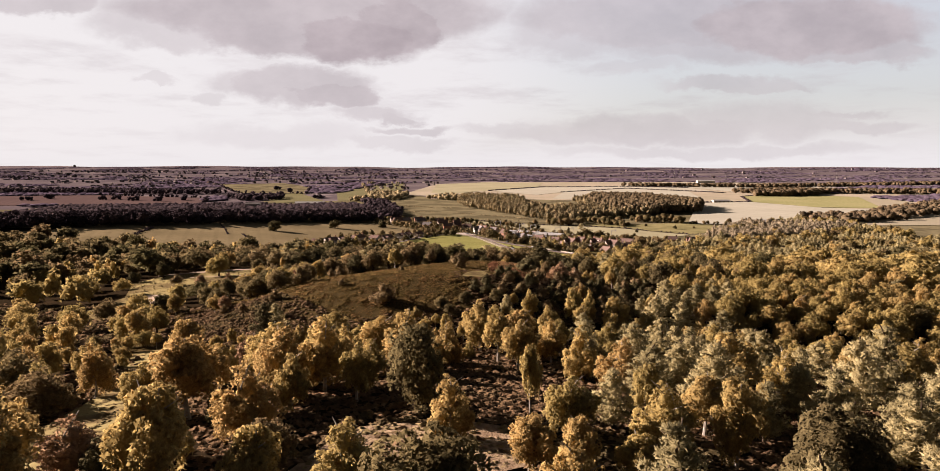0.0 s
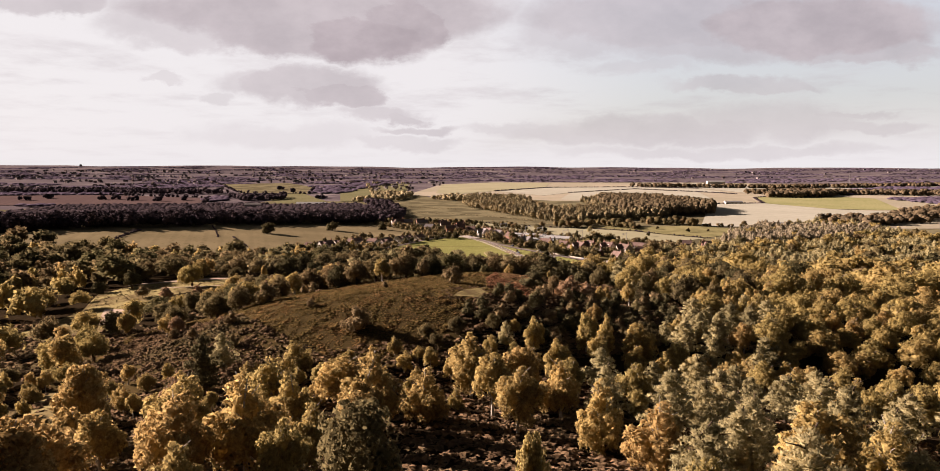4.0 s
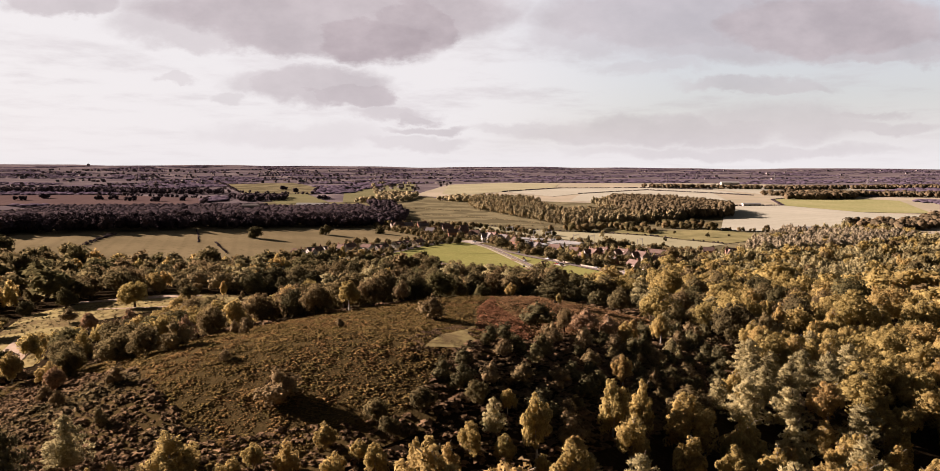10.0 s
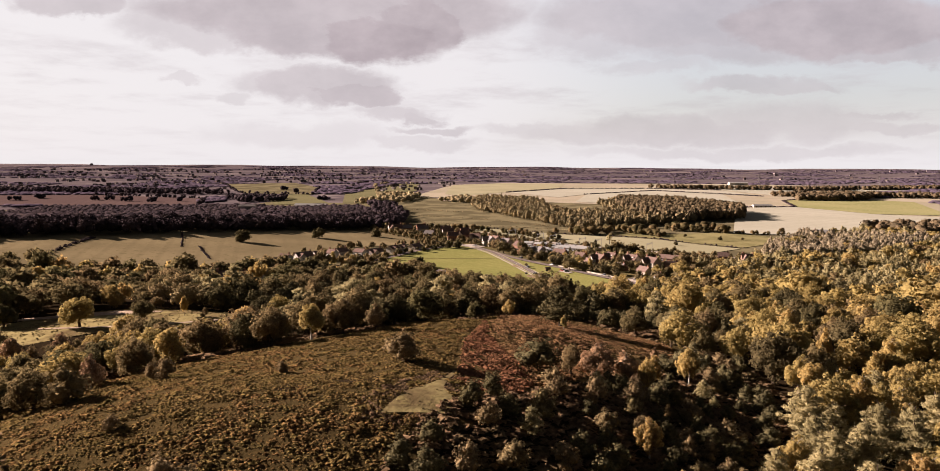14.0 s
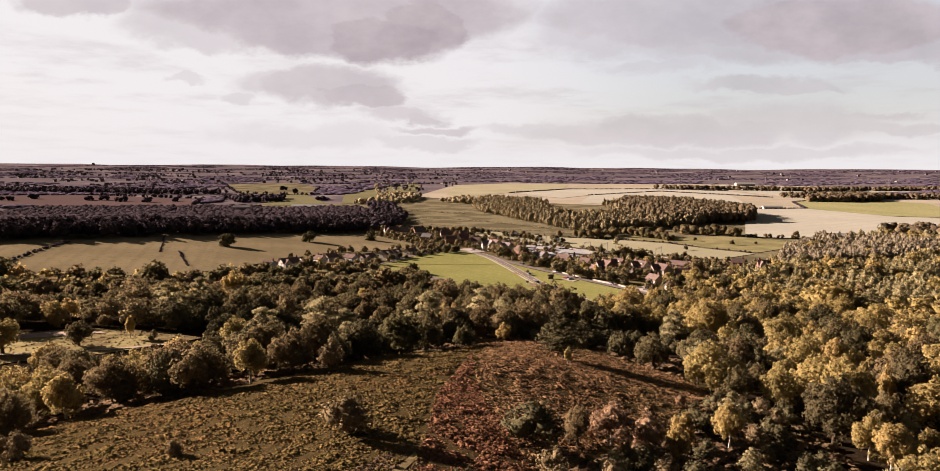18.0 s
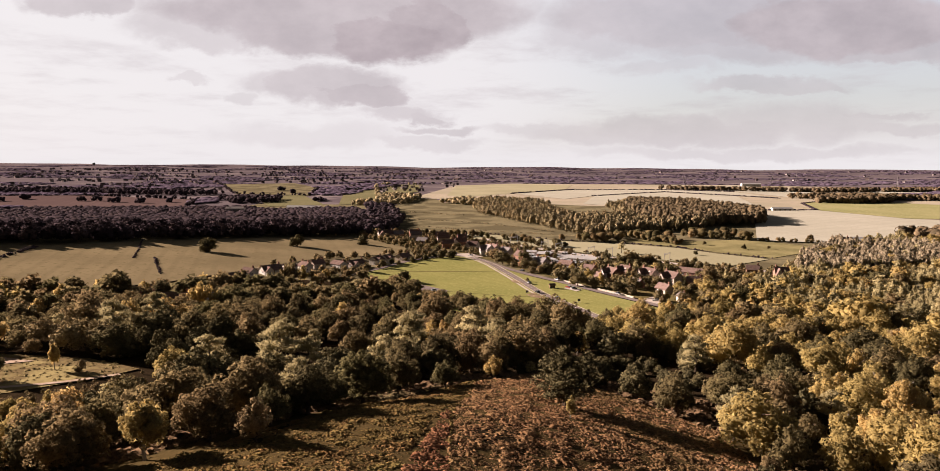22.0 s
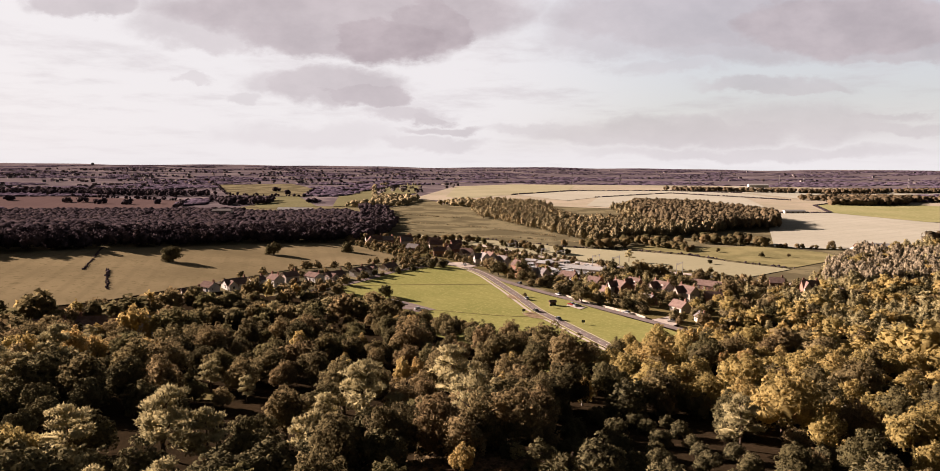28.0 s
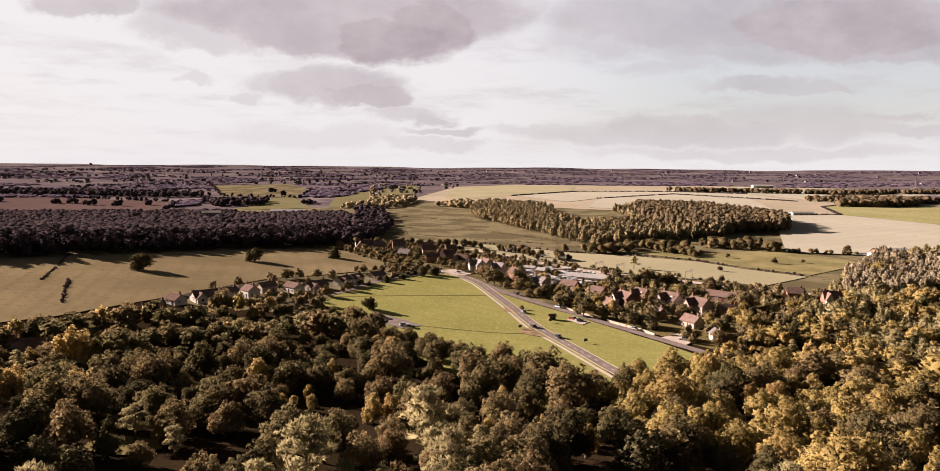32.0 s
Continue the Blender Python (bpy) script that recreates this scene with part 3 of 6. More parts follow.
DARK_WOOD = [(-560, 480), (-480, 480), (-400, 544), (-332, 597), (-303, 619), (-284, 644), (-261, 676), (-235, 718), (-201, 768), (-166, 802), (-150, 915), (-166, 1032), (-230, 1200), (-300, 1300), (-420, 1230), (-480, 1290), (-817, 1227), (-760, 700)]
PLANTATION = [(-92, 1330), (-62, 1184), (-40, 1150), (-18, 1090), (20, 1010), (49, 934), (75, 896), (96, 905), (114, 928), (150, 958), (206, 990), (255, 1052), (308, 1068), (346, 1186), (300, 1402), (240, 1440), (192, 1460), (140, 1350), (150, 1160), (104, 1075), (66, 1090), (48, 1200), (40, 1330), (23, 1452), (-32, 1490), (-84, 1470)]
R_STRAW = [(300, 1076), (345, 1310), (412, 1330), (487, 1350), (542, 1186), (620, 1120), (440, 860), (356, 846), (300, 867), (239, 879)]
drape("village_green", GREEN, M["green"], "mown bright green village grass beside the road", "grass")
drape("verge_green", TRIANGLE, M["green"], "grass strip between the two roads", "grass")
drape("gardens", [(-14, 684), (4, 652), (30, 612), (60, 570), (96, 525), (150, 600), (190, 650), (160, 696), (121, 718), (82, 731), (18, 786), (-34, 830), (-94, 872), (-150, 850), (-130, 790), (-92, 740), (-60, 740), (-36, 706)], M["verge"], "rough garden grass between the houses", "garden", 0.14, 8)
drape("stubble_field", LEFT_FIELD, M["stubble"], "golden-brown cut field with tractor lines", "field")
drape("pale_field", PALE_FIELD, M["pale_grass"], "pale grass field behind the village", "field", step=14)
drape("rough_meadow", [(-120, 894), (-200, 1227), (-296, 1673), (-192, 1593), (-100, 1304), (-80, 1191), (-7, 995), (51, 872), (85, 838), (18, 864), (-76, 914)], M["marsh"],
      "rough brown river meadow", "meadow", step=20)
drape("river_meadow", [(98, 858), (134, 885), (152, 860), (231, 890), (270, 845), (274, 811), (210, 750), (174, 782), (150, 815)], M["rough_grass"], "rough green river meadow", "meadow", step=16)
drape("far_farmland", [(-250, 1640), (-230, 2300), (-60, 2540), (700, 2560), (1100, 2350), (1700, 2400), (1700, 1700), (1100, 1500), (760, 1180), (560, 860), (360, 846), (345, 1310), (220, 1396), (90, 1440)], M["farmland"], "pale pinkish farmland stretching to the plain", "field", 0.35, 60)
drape("straw_field", R_STRAW, M["straw"], "pale straw field beside the plantation", "field", 0.7, 25)
drape("green_field", [(487, 1350), (527, 1516), (654, 1637), (760, 1480), (640, 1160), (542, 1186)], M["pasture"], "green field on the far slope", "field", 0.9, 30)
drape("straw_field", [(108, 1473), (154, 1740), (350, 1954), (481, 1776), (418, 1438), (220, 1400)], M["straw"], "pale straw field behind the plantation", "field", 0.9, 30)
drape("straw_field", [(-31, 1828), (121, 2060), (373, 2090), (540, 1990), (547, 1682), (490, 1780), (355, 1962), (148, 1745), (80, 1620)], M["straw"], "wide pale harvested field", "field", 0.9, 40)
drape("straw_field", [(687, 2512), (742, 2209), (732, 1991), (587, 1724), (550, 2001), (451, 2214)], M["straw"], "far pale harvested field", "field", 0.8, 50)
drape("pale_field", [(-187, 1734), (-224, 2269), (-70, 2506), (144, 2441), (108, 2103), (-44, 1840), (-139, 1658)], M["pale_grass"], "pale green field far off", "field", 0.8, 50)
drape("ploughed_field", [(-1250, 1480), (-976, 1575), (-675, 1505), (-591, 1296), (-835, 1248), (-1200, 1240)], M["dark_plough"], "dark reddish ploughed field", "field", 0.6, 50)
drape("pasture", [(-966, 2210), (-778, 2358), (-582, 2014), (-497, 1679), (-688, 1709)], M["marsh"], "brown sloping pasture far off", "field", 0.8, 50)
drape("pasture", [(-604, 1616), (-520, 1700), (-376, 1402), (-461, 1346)], M["far_pasture"], "green paddock beyond the woods", "field", 0.5, 40)
drape("pasture", [(-552, 2199), (-469, 2222), (-273, 1419), (-350, 1406)], M["far_pasture"], "green strip of pasture beyond the woods", "field", 0.8, 40)
drape("straw_field", [(-484, 2160), (-455, 2318), (-345, 2341), (-278, 1864), (-345, 1774)], M["far_pasture"], "small pale field far off", "field", 0.8, 50)
drape("straw_field", [(560, 860), (700, 1060), (980, 1300), (1120, 1180), (800, 800)], M["straw"], "pale field on the far side of the trees", "field", 0.5, 50)
drape("straw_field", [(800, 1700), (900, 2100), (1500, 2300), (1600, 1900), (1000, 1550)], M["straw"], "pale open field far off", "field", 0.8, 70)
drape("hill_turf", [(-104, 170), (-116, 222), (-100, 240), (-80, 242), (-62, 254), (-46, 272), (-34, 288), (-24, 304), (-10, 328), (8, 342), (32, 336), (54, 306), (52, 280), (38, 256), (24, 238), (14, 216), (4, 204), (-3, 190), (-8, 172), (-26, 160), (-56, 154), (-86, 158)], M["turf"], "bracken litter and low turf over the hill", "ground", 0.1, 4)
drape("glade", GLADE, M["glade"], "sunlit dry grass glade among trees", "grass", 0.12, 6)
drape("glade", DELL, M["verge"], "small sunlit grass dell in the wood", "grass", 0.3, 2)
drape("bare_patch", [(-176, 328), (-150, 331), (-132, 336), (-124, 342), (-136, 346), (-156, 338), (-176, 333)], M["sand"], "bare pale sandy soil in the glade", "ground", 0.3, 4)
drape("bare_patch", [(-150, 272), (-140, 268), (-132, 254), (-128, 246), (-136, 244), (-142, 256)], M["sand"], "bare pale sandy soil among tussocks", "ground", 0.3, 4)
ribbon("footpath", [(-150, 312), (-126, 311), (-114, 316), (-100, 321), (-93, 332)], 1.8, M["sand"], "worn sandy track through the glade", "path", 0.3)
drape("bare_patch", BALD, M["glade"], "cropped yellow grass on the hilltop", "grass", 0.22, 1.5)
drape("bare_patch", CLEARING, M["litter"], "pinkish brown leaf litter and grass in a clearing", "grass", 0.25, 3)
drape("grass_bank", BANK, M["glade"], "sunlit dry grass bank", "grass", 0.25, 4)
drape("car_park", CAR_PARK, M["gravel"], "small pale gravel parking place in the wood", "parking", 0.4, 4)
drape("churned_yard", [(2, 700), (9, 740), (30, 752), (61, 746), (68, 698), (50, 673), (34, 652), (16, 666)], M["gravel"], "pale gravel yard behind the houses", "yard", 0.3, 8)

MAIN_ROAD = [(-70, 742), (-52, 718), (-40, 706), (-20, 671), (1, 610), (16, 560), (29, 531), (38, 508), (50, 475), (56, 458)]
SIDE_ROAD = [(-30, 692), (-8, 652), (10, 627), (32, 600), (48, 577), (60, 562), (70, 547), (82, 530), (98, 505)]
LANE = [(-112, 570), (-101, 594), (-92, 616), (-80, 662), (-62, 694), (-45, 712)]
road, road_line = ribbon("road", MAIN_ROAD, 4.8, M["asphalt"], "grey asphalt main road across the green", "road")
side, side_line = ribbon("road", SIDE_ROAD, 5.5, M["asphalt"], "grey asphalt side road along the garden walls", "road", 0.4)
ribbon("road", LANE, 4.5, M["asphalt"], "narrow lane along the edge of the green", "road", 0.38)
ribbon("footpath", MAIN_ROAD[2:], 1.6, M["gravel"], "pale footpath beside the main road", "path", 0.37, offset=4.8)
ribbon("footpath", MAIN_ROAD[2:], 0.5, M["stone"], "pale kerb beside the main road", "kerb", 0.47, offset=-2.7)
ribbon("footpath", MAIN_ROAD[2:], 0.5, M["stone"], "pale kerb beside the main road", "kerb", 0.47, offset=2.7)
ribbon("footpath", [(-96, 600), (-60, 618), (-20, 632), (-6, 634)], 1.2, M["verge"], "worn ditch line across the green", "path", 0.32)
ribbon("footpath", [(-72, 560), (-30, 550), (8, 545), (16, 550)], 1.0, M["verge"], "worn ditch line across the green", "path", 0.32)
drape("lay_by", [(1, 604), (-3, 599), (-1, 593), (7, 588)], M["litter"], "pale gravel lay-by beside the road", "parking", 0.45, 4)
drape("lay_by", [(12, 560), (7, 553), (11, 546), (20, 542)], M["litter"], "pale gravel lay-by beside the road", "parking", 0.45, 4)
drape("lay_by", [(34, 588), (41, 578), (37, 571), (30, 580)], M["gravel"], "pale gravel lay-by beside the side road", "parking", 0.45, 4)
drape("lay_by", [(70, 552), (80, 562), (86, 552), (78, 540)], M["gravel"], "pale gravel forecourt at the road's end", "parking", 0.48, 4)
drape("lay_by", [(-46, 700), (-56, 712), (-40, 724), (-28, 706), (-34, 698)], M["gravel"], "pale open junction in the village", "road", 0.45, 4)
drape("lay_by", [(-70, 560), (-62, 572), (-50, 564), (-36, 552), (-44, 544)], M["asphalt"], "grey parking place at the edge of the green", "parking", 0.45, 4)
dash_mesh = mesh_of("road_marking", *boxes(((-0.07, -1.5, 0), (0.07, 1.5, 0.02))), [M["line"]])
for i in range(4, len(road_line) - 1, 1):
    (x0, y0), (x1, y1) = road_line[i], road_line[i + 1]
    ob = part("road_marking", dash_mesh, road, pose(x0, y0, ground_at(x0, y0) + 0.36, 0, 0, math.degrees(math.atan2(y1 - y0, x1 - x0)) - 90))

# ---- trees ----
PHI = (1 + 5 ** 0.5) / 2
ICO = np.array([(-1, PHI, 0), (1, PHI, 0), (-1, -PHI, 0), (1, -PHI, 0), (0, -1, PHI), (0, 1, PHI), (0, -1, -PHI), (0, 1, -PHI), (PHI, 0, -1), (PHI, 0, 1), (-PHI, 0, -1), (-PHI, 0, 1)], dtype=float)
ICO /= np.linalg.norm(ICO[0])
ICO_FACES = np.array([(0, 11, 5), (0, 5, 1), (0, 1, 7), (0, 7, 10), (0, 10, 11), (1, 5, 9), (5, 11, 4), (11, 10, 2), (10, 7, 6), (7, 1, 8),
                      (3, 9, 4), (3, 4, 2), (3, 2, 6), (3, 6, 8), (3, 8, 9), (4, 9, 5), (2, 4, 11), (6, 2, 10), (8, 6, 7), (9, 8, 1)])


def unit(a):
    return a / np.maximum(np.linalg.norm(a, axis=-1, keepdims=True), 1e-9)


def on_ball(rng, low):
    """A random way out from a ball, no lower than low."""
    z, t = rng.uniform(low, 1.0), rng.uniform(0, 2 * math.pi)
    r = math.sqrt(max(0.0, 1 - z * z))
    return r * math.cos(t), r * math.sin(t), z


def lobes_of(kind, rng):
    """A crown for a tree about 10 m high: its clumps of leaves and the dense masses inside, as rows of centre and half sizes."""
    clumps, cores = [], []

    def mass_of(x, y, z, rx, rz, count, low, small, big, tall=1.0):
        cores.append((x, y, z, rx, rx, rz))
        for k in range(count):
            dx, dy, dz = on_ball(rng, low)
            s, out = rng.uniform(small, big), rng.uniform(0.86, 1.12)
            clumps.append((x + dx * rx * out, y + dy * rx * out, z + dz * rz * out, s, s, s * tall * rng.uniform(0.8, 1.15)))

    if kind == "oak":
        for k in range(6):
            t, r = k * 2.4 + rng.uniform(-0.4, 0.4), (0.5 if k == 0 else rng.uniform(1.5, 2.2))
            dr = rng.uniform(1.5, 2.1)
            mass_of(r * math.cos(t), r * math.sin(t), rng.uniform(5.2, 5.9) if k == 0 else rng.uniform(3.6, 5.2), dr, dr * rng.uniform(0.85, 1.05), 21, -0.55, 0.34, 0.78)
    elif kind == "birch":
        for k in range(6):
            t, r = k * 2.4 + rng.uniform(-0.4, 0.4), (0.2 if k == 0 else rng.uniform(0.9, 1.6))
            long = rng.uniform(1.7, 2.6)
            top = 9.0 if k == 0 else rng.uniform(5.6, 8.4)
            mass_of(r * math.cos(t), r * math.sin(t), top - long, rng.uniform(0.8, 1.15), long, 17, -0.85, 0.26, 0.52, 1.45)
    elif kind == "pine":
        for k in range(9):
            h = (k + 0.5) / 9
            z, reach = 1.5 + 7.0 * h, 2.7 * (1 - h) ** 0.75 + 0.15
            cores.append((0, 0, z, reach * 0.62, reach * 0.62, 0.6))
            for j in range(max(3, int(8 - 5 * h))):
                t, r = j * 2.4 + k * 1.1 + rng.uniform(-0.4, 0.4), reach * rng.uniform(0.7, 1.15)
                for part_out in (1.0, 0.62):
                    s = rng.uniform(0.34, 0.6)
                    clumps.append((r * part_out * math.cos(t), r * part_out * math.sin(t), z + 0.28 * r * part_out + rng.uniform(-0.15, 0.3), s, s, s * 0.7))
        clumps.append((0, 0, 8.5, 0.3, 0.3, 0.6))
    elif kind == "scots":
        for k in range(9):
            t, h = k * 2.4 + rng.uniform(-0.5, 0.5), (k + 0.5) / 9
            r = (2.3 - 1.5 * h) * rng.uniform(0.6, 1.1)
            mass_of(r * math.cos(t), r * math.sin(t), 2.8 + 5.6 * h, rng.uniform(1.1, 1.6) * (1 - 0.25 * h), rng.uniform(0.4, 0.6), 11, -0.3, 0.34, 0.62, 0.7)
    else:
        for k in range(5):
            t, r = k * 2.4 + rng.uniform(-0.5, 0.5), (0.2 if k == 0 else rng.uniform(1.0, 2.0))
            dr = rng.uniform(1.4, 2.2)
            mass_of(r * math.cos(t), r * math.sin(t), 6.2 if k == 0 else rng.uniform(2.2, 4.6), dr, dr * 1.2, 13, -0.7, 0.4, 0.85)
    return np.array(clumps), np.array(cores)


def split_ico():
    """The icosahedron with each face cut in four."""
    verts, faces, seen = [tuple(p) for p in ICO], [], {}

    def middle(i, j):
        key = (min(i, j), max(i, j))
        if key not in seen:
            p = unit((np.array(verts[i]) + np.array(verts[j])) / 2)
            seen[key] = len(verts)
            verts.append(tuple(p))
        return seen[key]

    for a, b, c in ICO_FACES:
        ab, bc, ca = middle(a, b), middle(b, c), middle(c, a)
        faces += [(a, ab, ca), (b, bc, ab), (c, ca, bc), (ab, bc, ca)]
    return np.array(verts), np.array(faces)


ICO2, ICO2_FACES = split_ico()


def crown(kind, seed, leaves, size, fine=True, solid=0.72):
    """Verts, triangles and normals of a crown: many small leaf sprays in clumps round dark inner masses."""
    rng = np.random.RandomState(seed)
    lob, cores = lobes_of(kind, rng)
    low = 1.26 if kind == "oak" else 1.1 if kind in ("birch", "shrub") else 1.0   # foliage hangs low
    top = (lob[:, 2] + lob[:, 5]).max()
    for rows in (lob, cores):
        rows[:, [2, 5]] *= 9.0 / top
        rows[:, 2] = 9 - (9 - rows[:, 2]) * low
    middle = lob[:, :3].mean(0) * (1, 1, 0.8)
    verts, faces, normals, n = [], [], [], 0
    ball, ball_faces = (ICO2, ICO2_FACES) if fine else (ICO, ICO_FACES)
    for j, c in enumerate(cores):
        p = c[:3] + ball * (1 + rng.uniform(-0.2, 0.16, (len(ball), 1))) * c[3:] * solid
        deep = np.zeros(len(p), dtype=bool)
        for i, o in enumerate(cores):
            if i != j:
                deep |= np.linalg.norm((p - o[:3]) / (o[3:] * solid), axis=1) < 0.85
        verts.append(p)
        faces.append(ball_faces[~deep[ball_faces].all(1)] + n)
        normals.append(unit(unit(ball / c[3:]) + unit(p - middle) * 0.5 + rng.normal(size=p.shape) * 0.35))
        n += len(ball)
    sites = np.concatenate([lob, cores])
    on_core = np.arange(len(sites)) >= len(lob)
    area = sites[:, 3] * (sites[:, 3] + sites[:, 5]) * np.where(on_core, 0.55, 1.0)
    pick = rng.choice(len(sites), leaves * 4, p=area / area.sum())
    way_out = unit(rng.normal(size=(leaves * 4, 3)) + unit(sites[pick, :3] - middle) * 0.5 + (0, 0, 0.25))
    reach = np.where(on_core[pick], rng.uniform(solid + 0.03, 1.08, leaves * 4), rng.uniform(0.84, 1.1, leaves * 4))
    at = sites[pick, :3] + way_out * sites[pick, 3:] * reach[:, None]
    gap = np.full(len(at), 9.0)
    for c in cores:
        gap = np.minimum(gap, np.linalg.norm((at - c[:3]) / (c[3:] * solid), axis=1))
    good = np.flatnonzero(gap > 0.99)[:leaves]
    at, way_out = at[good], way_out[good]
    k = len(at)
    face_way = unit(way_out + rng.normal(size=(k, 3)) * 0.7)
    a = unit(np.cross(face_way, rng.normal(size=(k, 3))))
    long, wide = 0.62, 0.45
    if kind in ("pine", "scots"):
        a = unit(way_out * 0.6 + (0, 0, 0.6) + rng.normal(size=(k, 3)) * 0.5)
        face_way = unit(np.cross(a, np.cross(way_out, a) + rng.normal(size=(k, 3)) * 0.3))
        long, wide = 0.8, 0.26
    elif kind == "birch":
        a = unit(a * 0.8 + (0, 0, -1.0))
        face_way = unit(face_way - a * (face_way * a).sum(1, keepdims=True))
        long, wide = 0.8, 0.34
    b = np.cross(face_way, a)
    s = size * rng.uniform(0.6, 1.4, (k, 1))
    corner = np.stack([at + a * s * long, at - a * s * long * 0.7 + b * s * wide, at - a * s * long * 0.7 - b * s * wide], 1)
    turn = (np.cross(corner[:, 1] - corner[:, 0], corner[:, 2] - corner[:, 0]) * way_out).sum(1) < 0
    corner[turn] = corner[turn][:, ::-1]
    verts.append(corner.reshape(-1, 3))
    faces.append(n + np.arange(3 * k).reshape(-1, 3))
    normals.append(np.repeat(unit(way_out * 0.75 + face_way * 0.45 + unit(at - middle) * 0.55), 3, axis=0))
    return np.concatenate(verts), np.concatenate(faces), np.concatenate(normals)


def fast_mesh(name, verts, faces, mat, tint=None, normals=None):
    """A mesh of triangles straight from arrays."""
    me = bpy.data.meshes.new(name)
    me.vertices.add(len(verts))
    me.vertices.foreach_set("co", verts.astype(np.float32).ravel())
    me.loops.add(faces.size)
    me.loops.foreach_set("vertex_index", faces.astype(np.int32).ravel())
    me.polygons.add(len(faces))
    me.polygons.foreach_set("loop_start", np.arange(0, faces.size, 3, dtype=np.int32))
    if tint is not None:
        me.attributes.new("tint", "FLOAT", "POINT").data.foreach_set("value", tint.astype(np.float32))
    me.materials.append(mat)
    me.polygons.foreach_set("use_smooth", np.ones(len(faces), dtype=bool))
    me.update(calc_edges=True)
    if normals is not None:
        me.normals_split_custom_set_from_vertices(normals.astype(np.float32).tolist())
    return me


def trunk(kind, seed):
    """Verts and faces of a tapered trunk with limbs."""
    rng = random.Random(seed)
    top = {"oak": 6.5, "birch": 8.6, "pine": 9.2, "scots": 8.6}.get(kind, 3.5)
    r = {"oak": 0.34, "birch": 0.16, "pine": 0.22, "scots": 0.2}.get(kind, 0.12)
    bend = [(rng.uniform(-0.12, 0.12) * k, rng.uniform(-0.12, 0.12) * k, -0.6 + (top + 0.6) * k / 5) for k in range(6)]
    pieces = [tube(bend, [r * (1.25 - 0.2 * k) if k else r * 1.5 for k in range(6)], 6)]
    for k in range(5):
        a, z = k * 1.9 + rng.uniform(-0.4, 0.4), top * (0.32 + 0.12 * k)
        reach = {"oak": 2.9, "birch": 1.5, "pine": 1.5, "scots": 2.0}.get(kind, 1.6) * rng.uniform(0.8, 1.1)
        rise = {"oak": 1.6, "birch": 2.0, "pine": 0.5}.get(kind, 1.0)
        pieces.append(tube([(0, 0, z), (reach * 0.5 * math.cos(a), reach * 0.5 * math.sin(a), z + rise * 0.65), (reach * math.cos(a), reach * math.sin(a), z + rise)],
                           [r * 0.5, r * 0.34, r * 0.12], 4))
    return joined(*pieces)


KIT = {}
LEAF = {"oak": ("oak_leaf", "bark", 4400, 0.33), "birch": ("birch_leaf", "birch_bark", 4000, 0.27), "pine": ("pine_leaf", "bark", 4600, 0.27),
        "scots": ("pine_leaf", "bark", 3000, 0.30), "shrub": ("shrub_leaf", "bark", 1300, 0.40)}
for kind, (leaf, bark, count, size) in LEAF.items():
    KIT[kind] = []
    for v in range(6):
        cv, cf, cn = crown(kind, 11 + 7 * v + len(kind), count, size)
        KIT[kind].append((mesh_of(kind + "_trunk", *trunk(kind, v), [M[bark]]), fast_mesh(kind + "_crown", cv, cf, M[leaf], None, cn)))
    for v in range(5):
        cv, cf, cn = crown(kind, 31 + 7 * v + len(kind), count * 2 // 3, size * 1.15, False, 0.76)
        KIT.setdefault("mid_" + kind, []).append((KIT[kind][v][0], fast_mesh(kind + "_crown", cv, cf, M[leaf], None, cn)))
    for v in range(4):
        cv, cf, cn = crown(kind, 61 + 7 * v + len(kind), 300, size * 2.6, False, 0.85)
        KIT.setdefault("small_" + kind, []).append((mesh_of(kind + "_trunk", *tube([(0, 0, -0.5), (0.05, 0, 2.5), (0, 0, 6)], [0.28, 0.2, 0.08], 5), [M[bark]]), fast_mesh(kind + "_crown", cv, cf, M[leaf], None, cn)))
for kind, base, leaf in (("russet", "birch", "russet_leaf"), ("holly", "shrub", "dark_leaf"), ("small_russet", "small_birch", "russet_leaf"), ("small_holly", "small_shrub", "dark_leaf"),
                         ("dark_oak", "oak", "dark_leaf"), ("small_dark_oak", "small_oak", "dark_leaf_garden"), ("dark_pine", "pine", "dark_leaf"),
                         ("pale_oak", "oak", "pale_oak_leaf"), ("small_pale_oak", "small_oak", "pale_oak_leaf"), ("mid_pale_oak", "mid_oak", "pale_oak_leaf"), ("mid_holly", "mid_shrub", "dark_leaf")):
    KIT[kind] = []
    for t, c in KIT[base]:
        c = c.copy()
        c.materials[0] = M[leaf]
        KIT[kind].append((t, c))
